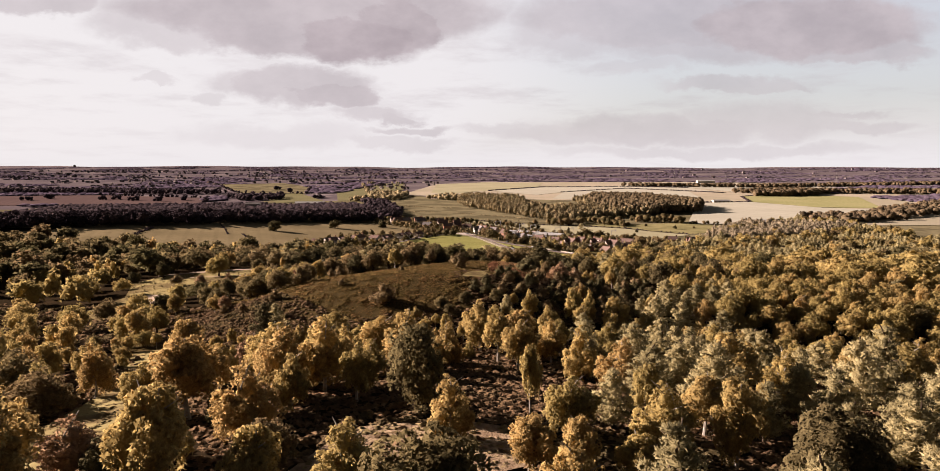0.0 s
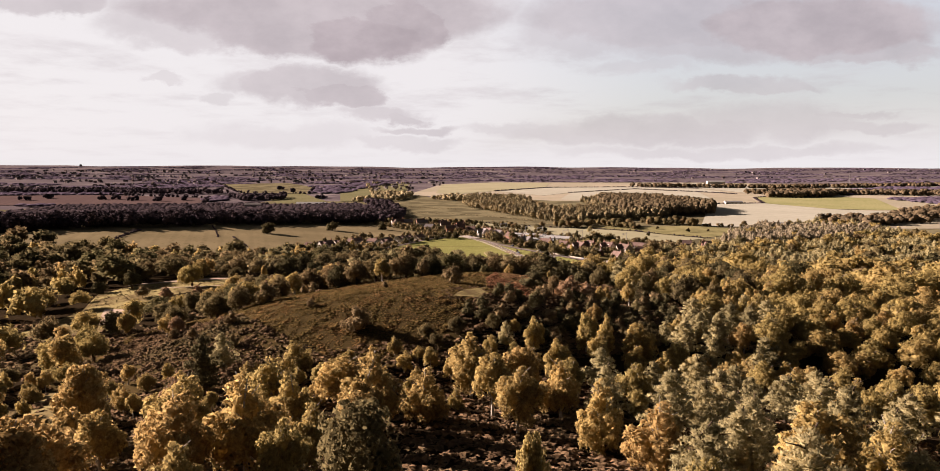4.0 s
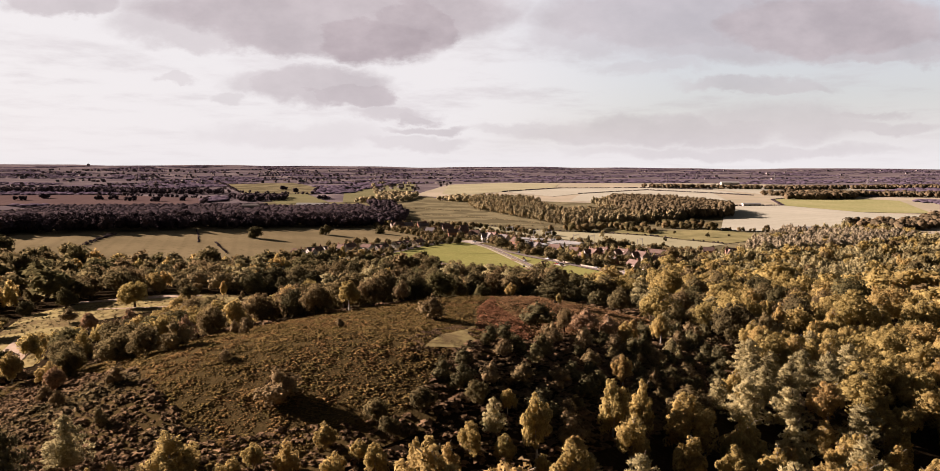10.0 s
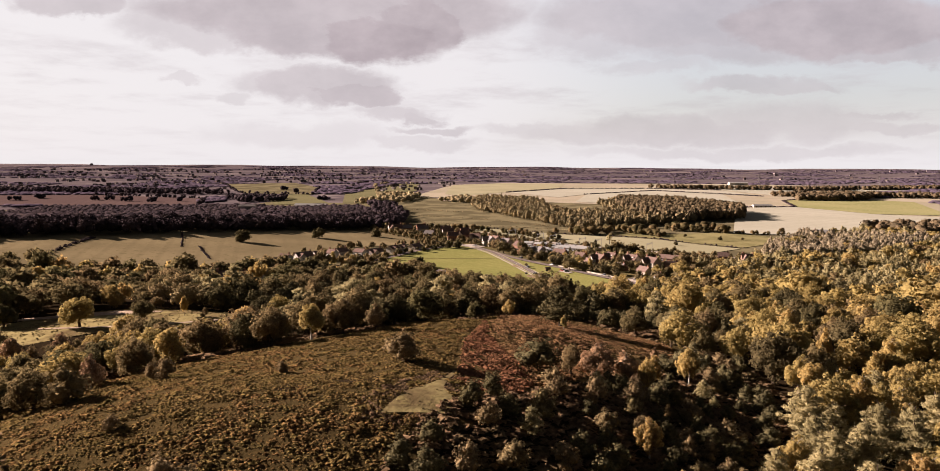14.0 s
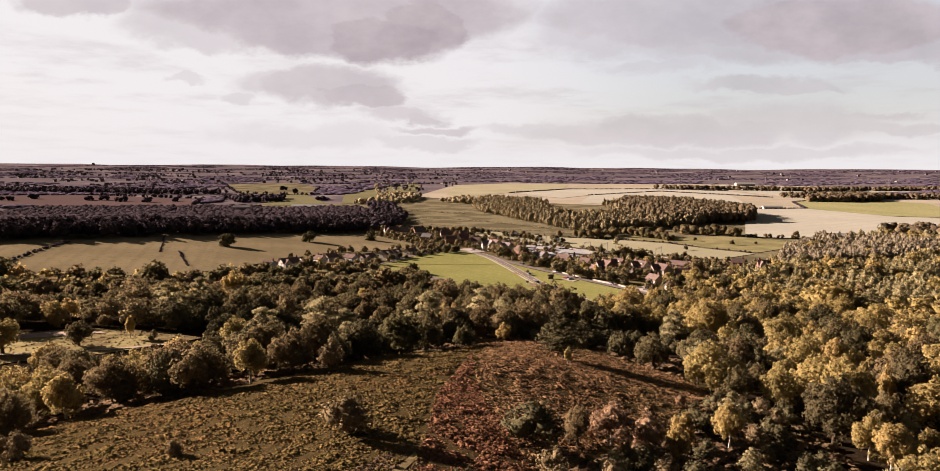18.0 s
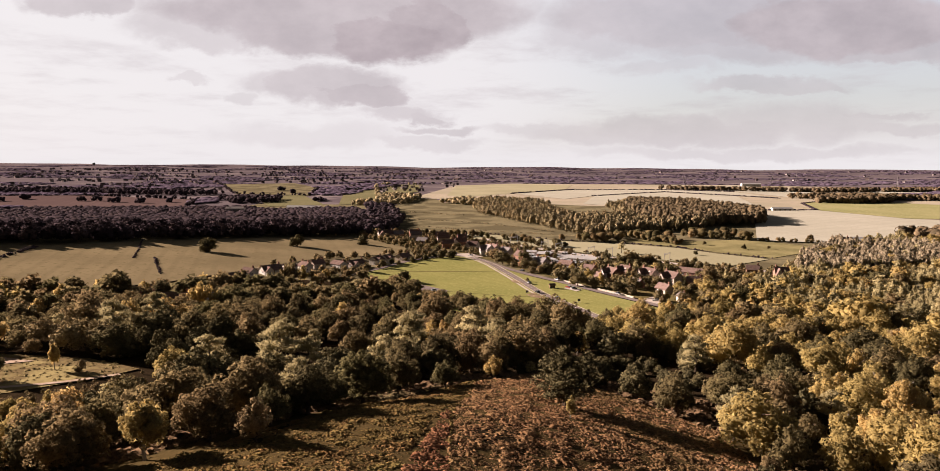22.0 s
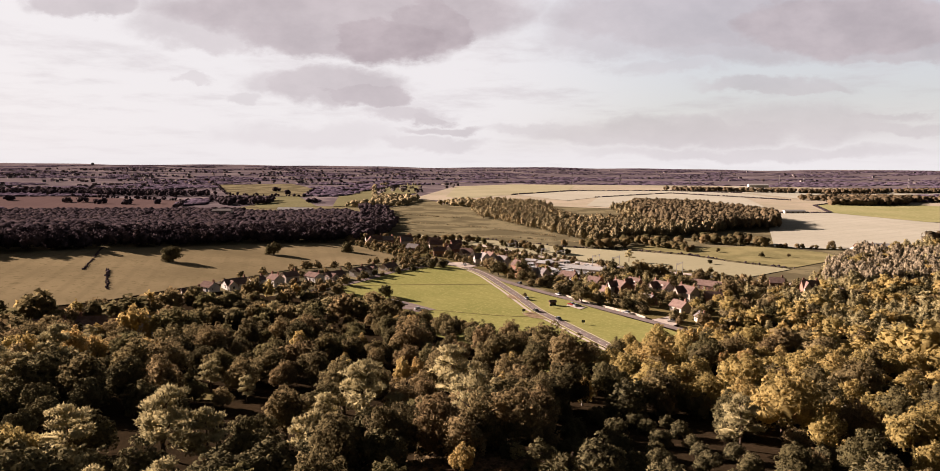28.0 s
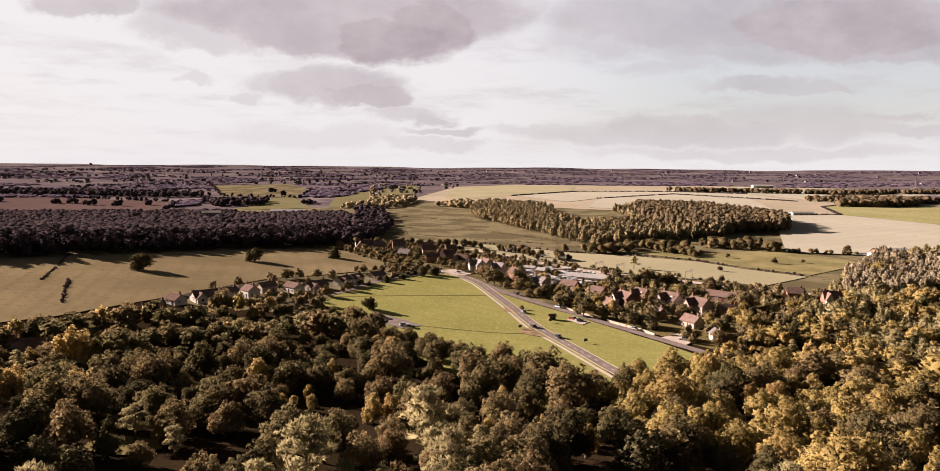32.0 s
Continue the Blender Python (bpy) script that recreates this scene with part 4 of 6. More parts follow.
LABELS = {
    "oak": ("oak_tree", "broad olive-green oak with a rounded autumn crown", "tree", "oaks in the wood"),
    "birch": ("birch_tree", "slender birch with golden autumn leaves and pale bark", "tree", "birches on the heath"),
    "pine": ("pine_tree", "grey-green conical pine standing among birches", "tree", "pines on the heath"),
    "scots": ("scots_pine", "old grey-green pine with flat spreading branches", "tree", "pines on the heath"),
    "shrub": ("shrub", "rounded olive-brown shrub growing in the bracken", "shrub", "shrubs on the heath"),
    "russet": ("birch_tree", "young birch with russet-brown autumn leaves", "tree", "birches on the heath"),
    "dark_pine": ("pine_tree", "lone dark green pine on the bracken hilltop", "tree", "pines on the heath"),
    "pale_oak": ("autumn_oak", "broad oak with yellowing olive leaves in the wood", "tree", "yellowing oaks in the wood"),
    "dark_oak": ("oak_tree", "rounded oak in dark green leaf, also used for shaded stands, with a dense low crown", "tree", "oaks in the wood"),
    "holly": ("holly_bush", "dark green rounded holly bush on the hill", "shrub", "shrubs on the heath"),
}
tree_rng = random.Random(5)


def plant(kind, x, y, tall, wide=1.0, label="", garden=False, kit=""):
    name, text, category, group = LABELS[kind]
    if garden:
        name, group = ("garden_shrub" if category == "shrub" else "garden_tree"), "trees between the houses"
    t, c = tree_rng.choice(KIT["small_" + kind if garden and "small_" + kind in KIT else kit + kind if kit + kind in KIT else kind])
    s = tall / 9.0
    root = empty(name, pose(x, y, ground_at(x, y) - (0.16 * tall if kind == "dark_oak" else 0.0), 0, 0, tree_rng.uniform(0, 360)) @ Matrix.Diagonal((s * wide, s * wide, s, 1)), label or text, category, group)
    part("trunk", t, root)
    part("crown", c, root)
    return root


# trees that stand apart and are known one by one: kind, x, y, height, width
LANDMARKS = [
    ("dark_pine", 16.6, 302.5, 12.0, 1.75), ("shrub", -14.5, 224, 6.2, 1.35), ("shrub", -32.3, 178, 5.8, 1.4), ("shrub", -28, 263, 7.0, 1.0), ("holly", 8.8, 230, 6.6, 1.5),
    ("russet", 20.5, 240, 7.2, 1.7), ("russet", 26, 243, 6.4, 1.7), ("oak", 15, 234, 6.0, 0.75), ("russet", 38, 274, 3.0, 1.2), ("shrub", -146, 291, 5.4, 1.5), ("birch", -112, 334, 7.2, 0.8),
    ("shrub", -104, 333, 3.6, 1.0), ("dark_oak", -218, 630, 12.0, 1.15), ("dark_oak", -176, 694, 12.0, 1.1), ("dark_oak", -134, 740, 11, 1.0), ("scots", 88, 762, 10.5, 1.0),
    
    ("pine", -57, 164, 8.5, 1.2),
    ("russet", -52, 134, 8.2, 1.3), ("shrub", -66, 190, 4.0, 1.1),
    ("shrub", -54, 218, 3.8, 1.1), ("shrub", -57, 219, 3.2, 1.1), ("shrub", -64, 207, 6.2, 1.4), ("oak", -72, 210, 7.2, 1.25), ("oak", -80, 213, 8.2, 1.2), ("russet", -68, 219, 6.2, 1.3), ("oak", -87, 224, 8.6, 1.2), ("pale_oak", -76, 224, 8.4, 1.2), ("oak", -84, 234, 9.0, 1.2),
    ("oak", -70, 236, 8.2, 1.0), ("oak", -96, 220, 8.0, 1.1), ("birch", -92, 208, 6.4, 1.4), ("russet", -86, 202, 5.4, 1.4), ("oak", -12, 336, 12, 1.0), ("oak", -5, 342, 13, 1.0), ("oak", 2, 346, 13.5, 1.0), ("oak", 9, 351, 13.5, 1.0), ("oak", 13, 362, 13.0, 1.0), ("oak", 14, 373, 12.5, 1.0), ("oak", 16, 384, 12, 1.0), ("oak", -20, 329, 11.5, 1.0), ("shrub", -74, 186, 3.4, 1.1), ("shrub", -84, 196, 3.2, 1.2), ("shrub", -60, 176, 3.4, 0.9), ("oak", -66, 256, 9.6, 1.2), ("pale_oak", -76, 252, 9.6, 1.2), ("dark_oak", -57, 258, 10.5, 0.95),
    ("oak", -84, 246, 9.0, 1.0), ("oak", -93, 238, 8.4, 0.95), ("oak", -104, 230, 8.6, 1.1), ("birch", -113, 224, 8.0, 1.2), ("dark_oak", -122, 232, 8.5, 1.0), ("birch", -108, 242, 8.4, 1.2), ("oak", -96, 246, 8.0, 1.0), ("oak", -50, 255, 9.4, 1.15), ("birch", -42, 259, 8.4, 1.5), ("oak", -37, 267, 8.6, 1.1), ("oak", -90, 250, 8.8, 1.2), ("shrub", -33, 216, 2.2, 1.2), ("russet", -126, 272, 7.0, 1.5), ("russet", -117, 278, 6.6, 1.5), ("pale_oak", -105, 276, 7.2, 1.2), ("oak", -101, 289, 8.6, 1.2), ("pale_oak", -136, 313, 10.0, 1.2), ("oak", -166, 318, 8.8, 1.15), ("dark_oak", -177, 311, 6.6, 1.15), ("oak", -176, 348, 10.0, 1.15), ("pale_oak", -110, 296, 8.0, 1.2), ("oak", -92, 282, 9.0, 1.1), ("oak", -85, 272, 9.6, 1.0), ("pale_oak", -79, 284, 8.4, 1.2), ("oak", -120, 322, 7.6, 1.1), ("shrub", -47, 192, 2.2, 1.4), ("pale_oak", -150, 352, 9.5, 1.1),
    ("dark_oak", -67, 577, 8.5, 1.1), ("scots", -73, 391, 9.0, 1.25), ("scots", -60, 384, 7.0, 1.1), ("birch", 19, 181, 9.5, 0.9), ("birch", 24, 185, 10, 0.8),
    ("birch", 7, 169, 9.5, 0.85), ("birch", 11, 158, 9.6, 1.0), ("pine", 1, 172, 6.0, 1.0), ("shrub", 2, 196, 4.0, 1.2), ("shrub", 9, 206, 4.5, 1.2), ("shrub", 18, 220, 5.0, 1.1),
    ("shrub", 26, 228, 5.0, 1.1), ("birch", 33, 250, 6.0, 1.1), ("birch", 17, 292, 4.2, 0.9), ("birch", 30, 240, 6.5, 1.0), ("shrub", 0, 186, 3.6, 1.2), ("birch", 24, 205, 6.4, 1.1),
    ("birch", 41, 253, 8.4, 1.1), ("pine", 44, 262, 8.0, 1.2), ("oak", 52, 285, 8.5, 1.0), ("oak", 55, 298, 9, 1.0), ("birch", 80, 292, 9.5, 0.8), ("birch", 86, 293, 9.0, 0.8), ("birch", 74, 291, 9.0, 0.8),
    ("shrub", 8, 600, 3.0, 1.1), ("dark_oak", -52, 694, 8.5, 1.1), ("dark_oak", -59, 687, 8.0, 1.1), ("dark_oak", -69, 670, 6.0, 1.0), ("dark_oak", -76, 655, 5.5, 1.0), ("shrub", -83, 640, 4.0, 1.0),
]
FOREGROUND = [  # trees round the first clearing
    ("birch", -44, 90, 11.8, 1.62), ("birch", -51, 91, 8.6, 1.36), ("birch", -34, 100, 11.5, 1.36), ("birch", -29, 106, 12.5, 1.43), ("birch", -22, 99, 9.2, 1.05), ("oak", -12, 91, 12.9, 0.82),
    ("birch", -6, 78, 8.3, 1.19), ("birch", 4, 92, 10.3, 0.6), ("birch", 21, 96, 8.1, 0.97), ("birch", 27, 76, 10.7, 1.18), ("birch", -5, 150, 11.6, 1.42), ("birch", 4, 149, 10.1, 1.43),
    ("pine", 17, 136, 10.1, 1.07), ("pine", 34, 120, 9.8, 1.5), ("pine", 26, 132, 10.7, 1.27), ("birch", 3, 67, 6.8, 1.52), ("birch", 8, 68, 6.8, 1.11), ("birch", 14, 67, 5.7, 1.8),
    ("dark_oak", -35, 85, 6.8, 1.22), ("oak", -24, 66, 6.2, 1.26), ("russet", -45, 66, 7.0, 1.77), ("birch", -39, 71, 6.0, 1.8), ("oak", -72, 98, 7.9, 1.48), ("birch", -76, 121, 8.6, 1.11),
    ("dark_pine", -55, 151, 11.9, 1.09), ("pine", 41, 79, 8.6, 1.3), ("pine", 50, 82, 9.2, 1.37), ("pine", 46, 104, 8.8, 1.43), ("birch", -26, 141, 9.7, 1.8), ("birch", -41, 162, 6.7, 1.8),
    ("dark_oak", -40, 64, 6.1, 1.06),
]
LANDMARKS += FOREGROUND
for side_x, side_y in ((3, 357), (6, 367), (8, 378), (10, 390), (22, 396), (33, 399), (45, 396)):   # the tall edge that shades the hollow
    LANDMARKS.append(("oak", side_x, side_y, 12.5, 1.1))
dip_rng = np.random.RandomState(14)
for dip_x in range(22, 55, 8):   # added low oaks in dark leaf where the hollow has only shade
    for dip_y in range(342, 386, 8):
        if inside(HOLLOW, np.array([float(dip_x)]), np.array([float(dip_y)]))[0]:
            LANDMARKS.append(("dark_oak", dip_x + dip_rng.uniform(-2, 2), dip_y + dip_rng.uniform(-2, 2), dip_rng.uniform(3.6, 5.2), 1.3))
for kind, x, y, tall, wide in LANDMARKS:
    plant(kind, x, y, tall, wide)

# the woods: scattered sites, kept off the open ground
VILLAGE = [(-175, 560), (-150, 650), (-100, 690), (-170, 840), (-100, 870), (20, 790), (130, 715), (160, 690), (200, 640), (130, 560), (96, 520), (78, 524), (46, 470), (-60, 540), (-100, 575)]
NORTH_EDGE = [(-700, 500), (-420, 470), (-300, 478), (-215, 470), (-190, 488), (-164, 512), (-136, 540), (-112, 566), (-82, 552), (-50, 535), (-32, 517), (-15, 499), (12, 486), (26, 454), (47, 478),
              (66, 486), (84, 520), (104, 545), (128, 570), (165, 640), (240, 750), (390, 915), (700, 900), (900, 500)]


def scatter(poly, gap, seed, jitter=0.45):
    rng = np.random.RandomState(seed)
    px, py = [p[0] for p in poly], [p[1] for p in poly]
    gx, gy = np.meshgrid(np.arange(min(px), max(px), gap), np.arange(min(py), max(py), gap))
    gx = gx + (np.arange(gx.shape[0])[:, None] % 2) * gap / 2
    x = gx.ravel() + rng.uniform(-jitter, jitter, gx.size) * gap
    y = gy.ravel() + rng.uniform(-jitter, jitter, gx.size) * gap
    keep = inside(poly, x, y)
    return x[keep], y[keep]


WOODS = [(-400, 50), (450, 50)] + NORTH_EDGE[::-1]
wx, wy = scatter(WOODS, 4.6, 3, 0.5)
keep = (np.abs(wx) < 0.82 * (wy + 40) + 30) & (np.abs(wx) < 420)
for gap in (HILL, GLADE, DELL, CLEARING, OPEN_HEATH, BANK, BANK_FOOT, CAR_PARK, HOLLOW, VALE):
    keep &= ~inside(gap, wx, wy)
wx, wy = wx[keep], wy[keep]
w_rng = np.random.RandomState(8)
order = w_rng.permutation(len(wx))
wx, wy = wx[order], wy[order]
chance, patchy = w_rng.rand(len(wx)), np.array([noise.noise(Vector((a * 0.02, b * 0.02, 3.0))) for a, b in zip(wx, wy)])
open_strip = inside([(-190, 225), (-108, 225), (-86, 245), (-72, 262), (-70, 298), (-80, 332), (-92, 342), (-104, 319), (-130, 300)], wx, wy)
flank = inside([(-14, 166), (-5, 200), (12, 222), (36, 262), (47, 282), (62, 280), (60, 240), (40, 205), (14, 172)], wx, wy)
west_heath = inside([(-260, 190), (-260, 320), (-176, 330), (-110, 240), (-100, 170), (-140, 160)], wx, wy)
west_slope = inside([(-170, 90), (-74, 90), (-72, 130), (-100, 172), (-210, 200)], wx, wy)
strip = inside([(-80, 270), (-40, 282), (-20, 302), (4, 334), (14, 366), (44, 356), (60, 350), (60, 380), (20, 392), (-30, 376), (-90, 330)], wx, wy)
front = wy < 168
# dark oaks in the strip put its unlit faces into leaf colour
kinds = np.where(front & (wx > 14), np.where(chance + patchy * 0.5 < 0.62, "pine", np.where(chance < 0.93, "birch", "oak")),
                 np.where(front, np.where(chance < 0.88, "birch", "oak"),
                          np.where((wy < 262) & (wx > 0), np.where(chance + patchy < 0.45, "birch", np.where(chance < 0.84, "pine", "oak")),
                                   np.where((wx > 150) & (wy > 480) & (patchy > -0.05), "pine",
                                            np.where(strip, np.where(chance < 0.55, "dark_oak", np.where(chance < 0.85, "oak", "scots")),
                                                     np.where(chance + patchy * 0.5 < 0.86, "oak", np.where(chance < 0.97, "birch", "scots")))))))
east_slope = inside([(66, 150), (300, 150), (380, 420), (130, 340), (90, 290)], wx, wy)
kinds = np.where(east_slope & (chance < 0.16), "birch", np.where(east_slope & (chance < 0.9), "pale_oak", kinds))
spread = w_rng.rand(len(wx)) ** 1.3
tall = np.where(wy > 262, np.where(kinds == "oak", 7.2 + 6.4 * spread, 6.6 + 5.6 * spread), np.where(kinds == "oak", 8.0 + 4.0 * spread, np.where(kinds == "birch", 6.8 + 3.6 * spread, 7.0 + 4.0 * spread)))
stand = np.array([noise.noise(Vector((p * 0.035, q * 0.05, 12.0))) for p, q in zip(wx, wy)])   # taller and lower stands
tall = np.where(wy > 262, tall * np.clip(1.02 + 1.15 * stand, 0.5, 1.38), tall)
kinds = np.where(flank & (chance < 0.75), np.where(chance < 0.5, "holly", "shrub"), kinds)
# dark oaks round the hollow and vale put shade into leaf colour
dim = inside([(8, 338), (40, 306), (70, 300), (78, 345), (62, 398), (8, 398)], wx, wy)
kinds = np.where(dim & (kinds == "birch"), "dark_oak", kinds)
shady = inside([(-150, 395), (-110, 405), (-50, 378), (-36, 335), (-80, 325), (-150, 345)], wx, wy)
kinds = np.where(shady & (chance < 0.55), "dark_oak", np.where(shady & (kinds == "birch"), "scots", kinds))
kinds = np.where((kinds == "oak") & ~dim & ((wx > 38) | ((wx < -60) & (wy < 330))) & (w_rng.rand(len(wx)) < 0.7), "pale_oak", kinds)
tall = np.where(strip, np.maximum(tall, 9.0) * 1.12, tall)
tall = np.where(flank & (kinds != "birch"), w_rng.uniform(2.6, 4.6, len(wx)), tall)
tall = np.where(front & (wy < 140), tall * 1.2, tall)
foot = inside([(-110, 140), (-110, 180), (-56, 166), (-12, 180), (12, 200), (16, 160), (-12, 138)], wx, wy)
tall = np.where(foot, w_rng.uniform(3.4, 5.2, len(wx)), tall)
tall = np.where((wy > 490) | inside([(-170, 415), (-170, 450), (-120, 450), (-100, 415)], wx, wy), tall * 0.72, tall)
room_above = np.clip(74.5 - 0.288 * np.hypot(wx - 10, wy - 176) - height(wx, wy), 1.2, 10) * w_rng.uniform(0.8, 1.0, len(wx))   # only low growth near the glade
kinds = np.where(open_strip & (room_above < 4), "shrub", kinds)
tall = np.where(open_strip, np.minimum(tall, room_above), tall)
reach = tall / 9 * np.where((kinds == "oak") | (kinds == "pale_oak") | (kinds == "dark_oak"), 5.9, np.where(kinds == "birch", 4.2, np.where(kinds == "pine", 3.9, 4.0)))
room = np.where(front, 0.95, np.where(flank, 0.95, np.where(open_strip, 0.9, np.where(west_heath, 1.2, np.where(west_slope, 1.1, np.where((wx > 55) & (wy > 200), 0.53, np.where(wy > 262, 0.585, 0.74)))))))
room = np.where((wy > 300) & (stand < -0.14), room + 0.32, room)
taken_x, taken_y = [m[1] for m in LANDMARKS], [m[2] for m in LANDMARKS]
taken_r = [3.0 if m[0] in ("birch", "pine", "russet", "scots") else 3.4 for m in LANDMARKS]
tx, ty, tr = np.zeros(9000), np.zeros(9000), np.zeros(9000)
count = len(taken_x)
tx[:count], ty[:count], tr[:count] = taken_x, taken_y, taken_r
chosen = []
for i in range(len(wx)):
    if (np.hypot(tx[:count] - wx[i], ty[:count] - wy[i]) > (tr[:count] + reach[i]) * room[i]).all():
        tx[count], ty[count], tr[count] = wx[i], wy[i], reach[i]
        count += 1
        chosen.append(i)
wx, wy, kinds, tall = wx[chosen], wy[chosen], kinds[chosen], tall[chosen]
# those along the flight line are things of their own, the rest one wood
line_gap = np.hypot(wx - 8, wy - np.clip(wy, 90, 400)) + np.clip(np.abs(wx - 8) - 60, 0, None) * 0.4
single = np.zeros(len(wx), dtype=bool)
for kind, most in (("oak", 225), ("dark_oak", 40), ("pale_oak", 215), ("birch", 240), ("pine", 220), ("scots", 45), ("holly", 60), ("shrub", 115)):
    at = np.flatnonzero(kinds == kind)
    single[at[np.argsort(line_gap[at])[:most]]] = True
near_line = np.argsort(np.where(single, np.hypot(wx - 8, np.maximum(0, np.maximum(70 - wy, (wy - 170) * 0.6))), 1e6))[:300]
close_by = np.zeros(len(wx), dtype=bool)
close_by[near_line] = True
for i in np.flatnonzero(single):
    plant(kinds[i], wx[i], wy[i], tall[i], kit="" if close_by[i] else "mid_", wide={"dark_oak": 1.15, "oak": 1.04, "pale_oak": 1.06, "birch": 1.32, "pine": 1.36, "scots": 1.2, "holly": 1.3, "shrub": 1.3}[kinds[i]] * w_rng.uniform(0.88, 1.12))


def mass(name, patterns, x, y, tall, wide, mat, label, category, tint=None, seed=1, sink=0.0):
    """Many plants as one object: copies of a few patterns (each about 9 m high), joined."""
    rng = np.random.RandomState(seed)
    x, y, tall = np.asarray(x, dtype=float), np.asarray(y, dtype=float), np.broadcast_to(np.asarray(tall, dtype=float), np.shape(x))
    which, turn = rng.randint(len(patterns), size=len(x)), rng.uniform(0, 2 * math.pi, len(x))
    tint = rng.rand(len(x)) if tint is None else np.asarray(tint)
    z = height(x, y) - sink
    vs, fs, ts, ns, n = [], [], [], [], 0
    for k, (pv, pf, pn) in enumerate(patterns):
        at = np.flatnonzero(which == k)
        if not len(at):
            continue
        s = (tall[at] / 9.0)[:, None]
        wd = s * wide * rng.uniform(0.88, 1.14, (len(at), 1))
        c, d = np.cos(turn[at])[:, None], np.sin(turn[at])[:, None]
        px, py, pz = pv[:, 0][None, :], pv[:, 1][None, :], pv[:, 2][None, :]
        out = np.stack([(px * c - py * d) * wd + x[at][:, None], (px * d + py * c) * wd + y[at][:, None], pz * s + z[at][:, None]], 2)
        vs.append(out.reshape(-1, 3))
        fs.append((pf[None] + (n + np.arange(len(at)) * len(pv))[:, None, None]).reshape(-1, 3))
        ts.append(np.repeat(tint[at], len(pv)))
        qx, qy, qz = pn[:, 0][None, :], pn[:, 1][None, :], pn[:, 2][None, :]
        ns.append(np.stack([qx * c - qy * d, qx * d + qy * c, np.broadcast_to(qz, (len(at), len(pn)))], 2).reshape(-1, 3))
        n += len(at) * len(pv)
    ob = new(name, fast_mesh(name, np.concatenate(vs), np.concatenate(fs), mat, np.concatenate(ts), np.concatenate(ns)))
    return tagged(ob, label, category, kind="stuff")


NEAR = {kind: [crown(kind, 100 + k, n, s, False, 0.82) for k in range(5)] for kind, n, s in (("oak", 1000, 0.5), ("birch", 860, 0.43), ("pine", 460, 0.72), ("scots", 300, 0.75), ("shrub", 80, 1.1))}
FAR = {kind: [crown(kind, 130 + k, n, s, False, 0.88) for k in range(4)] for kind, n, s in (("oak", 240, 1.05), ("birch", 210, 0.85), ("pine", 150, 1.1), ("scots", 80, 1.1), ("shrub", 20, 1.5))}


def clump(seed, masses, leaves, slim=2.9, even=0.0):
    """A coarse crown for trees that stay far away; even: how far its leaves turn to the sky."""
    rng = np.random.RandomState(seed)
    verts, faces, normals, n = [], [], [], 0
    for k in range(masses):
        t = k * 2.4
        c = np.array([math.cos(t) * slim * 0.58, math.sin(t) * slim * 0.58, 3.0 + 3.4 * k / max(1, masses - 1)])
        verts.append(c + ICO * (slim, slim, 2.7) * (1 + rng.uniform(-0.2, 0.2, (12, 1))))
        faces.append(ICO_FACES + n)
        normals.append(unit(ICO + unit(verts[-1] - (0, 0, 4.0)) * 0.6 + rng.normal(size=(12, 3)) * 0.3))
        n += 12
    if leaves:
        out = unit(rng.normal(size=(leaves, 3)) + (0, 0, 0.4))
        at = np.array((0, 0, 4.7)) + out * (slim * 1.35, slim * 1.35, 3.9)
        a = unit(np.cross(out, rng.normal(size=(leaves, 3)))) * 0.9
        b = np.cross(out, a)
        verts.append(np.stack([at + a + out * 0.4, at - a * 0.5 + b, at - a * 0.5 - b], 1).reshape(-1, 3))
        faces.append(n + np.arange(leaves * 3).reshape(-1, 3))
        normals.append(np.repeat(out, 3, axis=0))
    return np.concatenate(verts), np.concatenate(faces), unit(np.concatenate(normals) + np.array((0, 0, even)))


near_wood = (wy < 470) & (np.abs(wx) < 170)
CLUMPS = [clump(k, 3, 24, 2.7, 0.4) for k in range(5)]
for kind, mat, label in (("oak", "oak_far", "closed wood of olive and brown oaks"), ("dark_oak", "dark_leaf_garden", "dense wood of oaks in a dark leaf colour standing in for shade"), ("pale_oak", "pale_oak_far", "closed wood of yellowing olive oaks"), ("birch", "birch_far", "golden birch wood"), ("pine", "pine_far", "grey-green pines in the wood"),
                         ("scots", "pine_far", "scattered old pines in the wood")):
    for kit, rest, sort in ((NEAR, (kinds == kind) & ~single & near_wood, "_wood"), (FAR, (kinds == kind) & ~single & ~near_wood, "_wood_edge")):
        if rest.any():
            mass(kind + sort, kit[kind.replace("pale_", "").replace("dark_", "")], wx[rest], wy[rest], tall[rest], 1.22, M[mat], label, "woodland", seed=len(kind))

# ---- far woods, hedges ----
def wood(name, poly, gap, low, high, mat, label, seed, wide=1.25, kit=None, without=None):
    x, y = scatter(poly, gap, seed)
    if without:
        out = ~inside(without, x, y)
        x, y = x[out], y[out]
    t = np.random.RandomState(seed).uniform(low, high, len(x))
    return mass(name, kit or CLUMPS, x, y, t, wide, M[mat], label, "woodland", seed=seed)


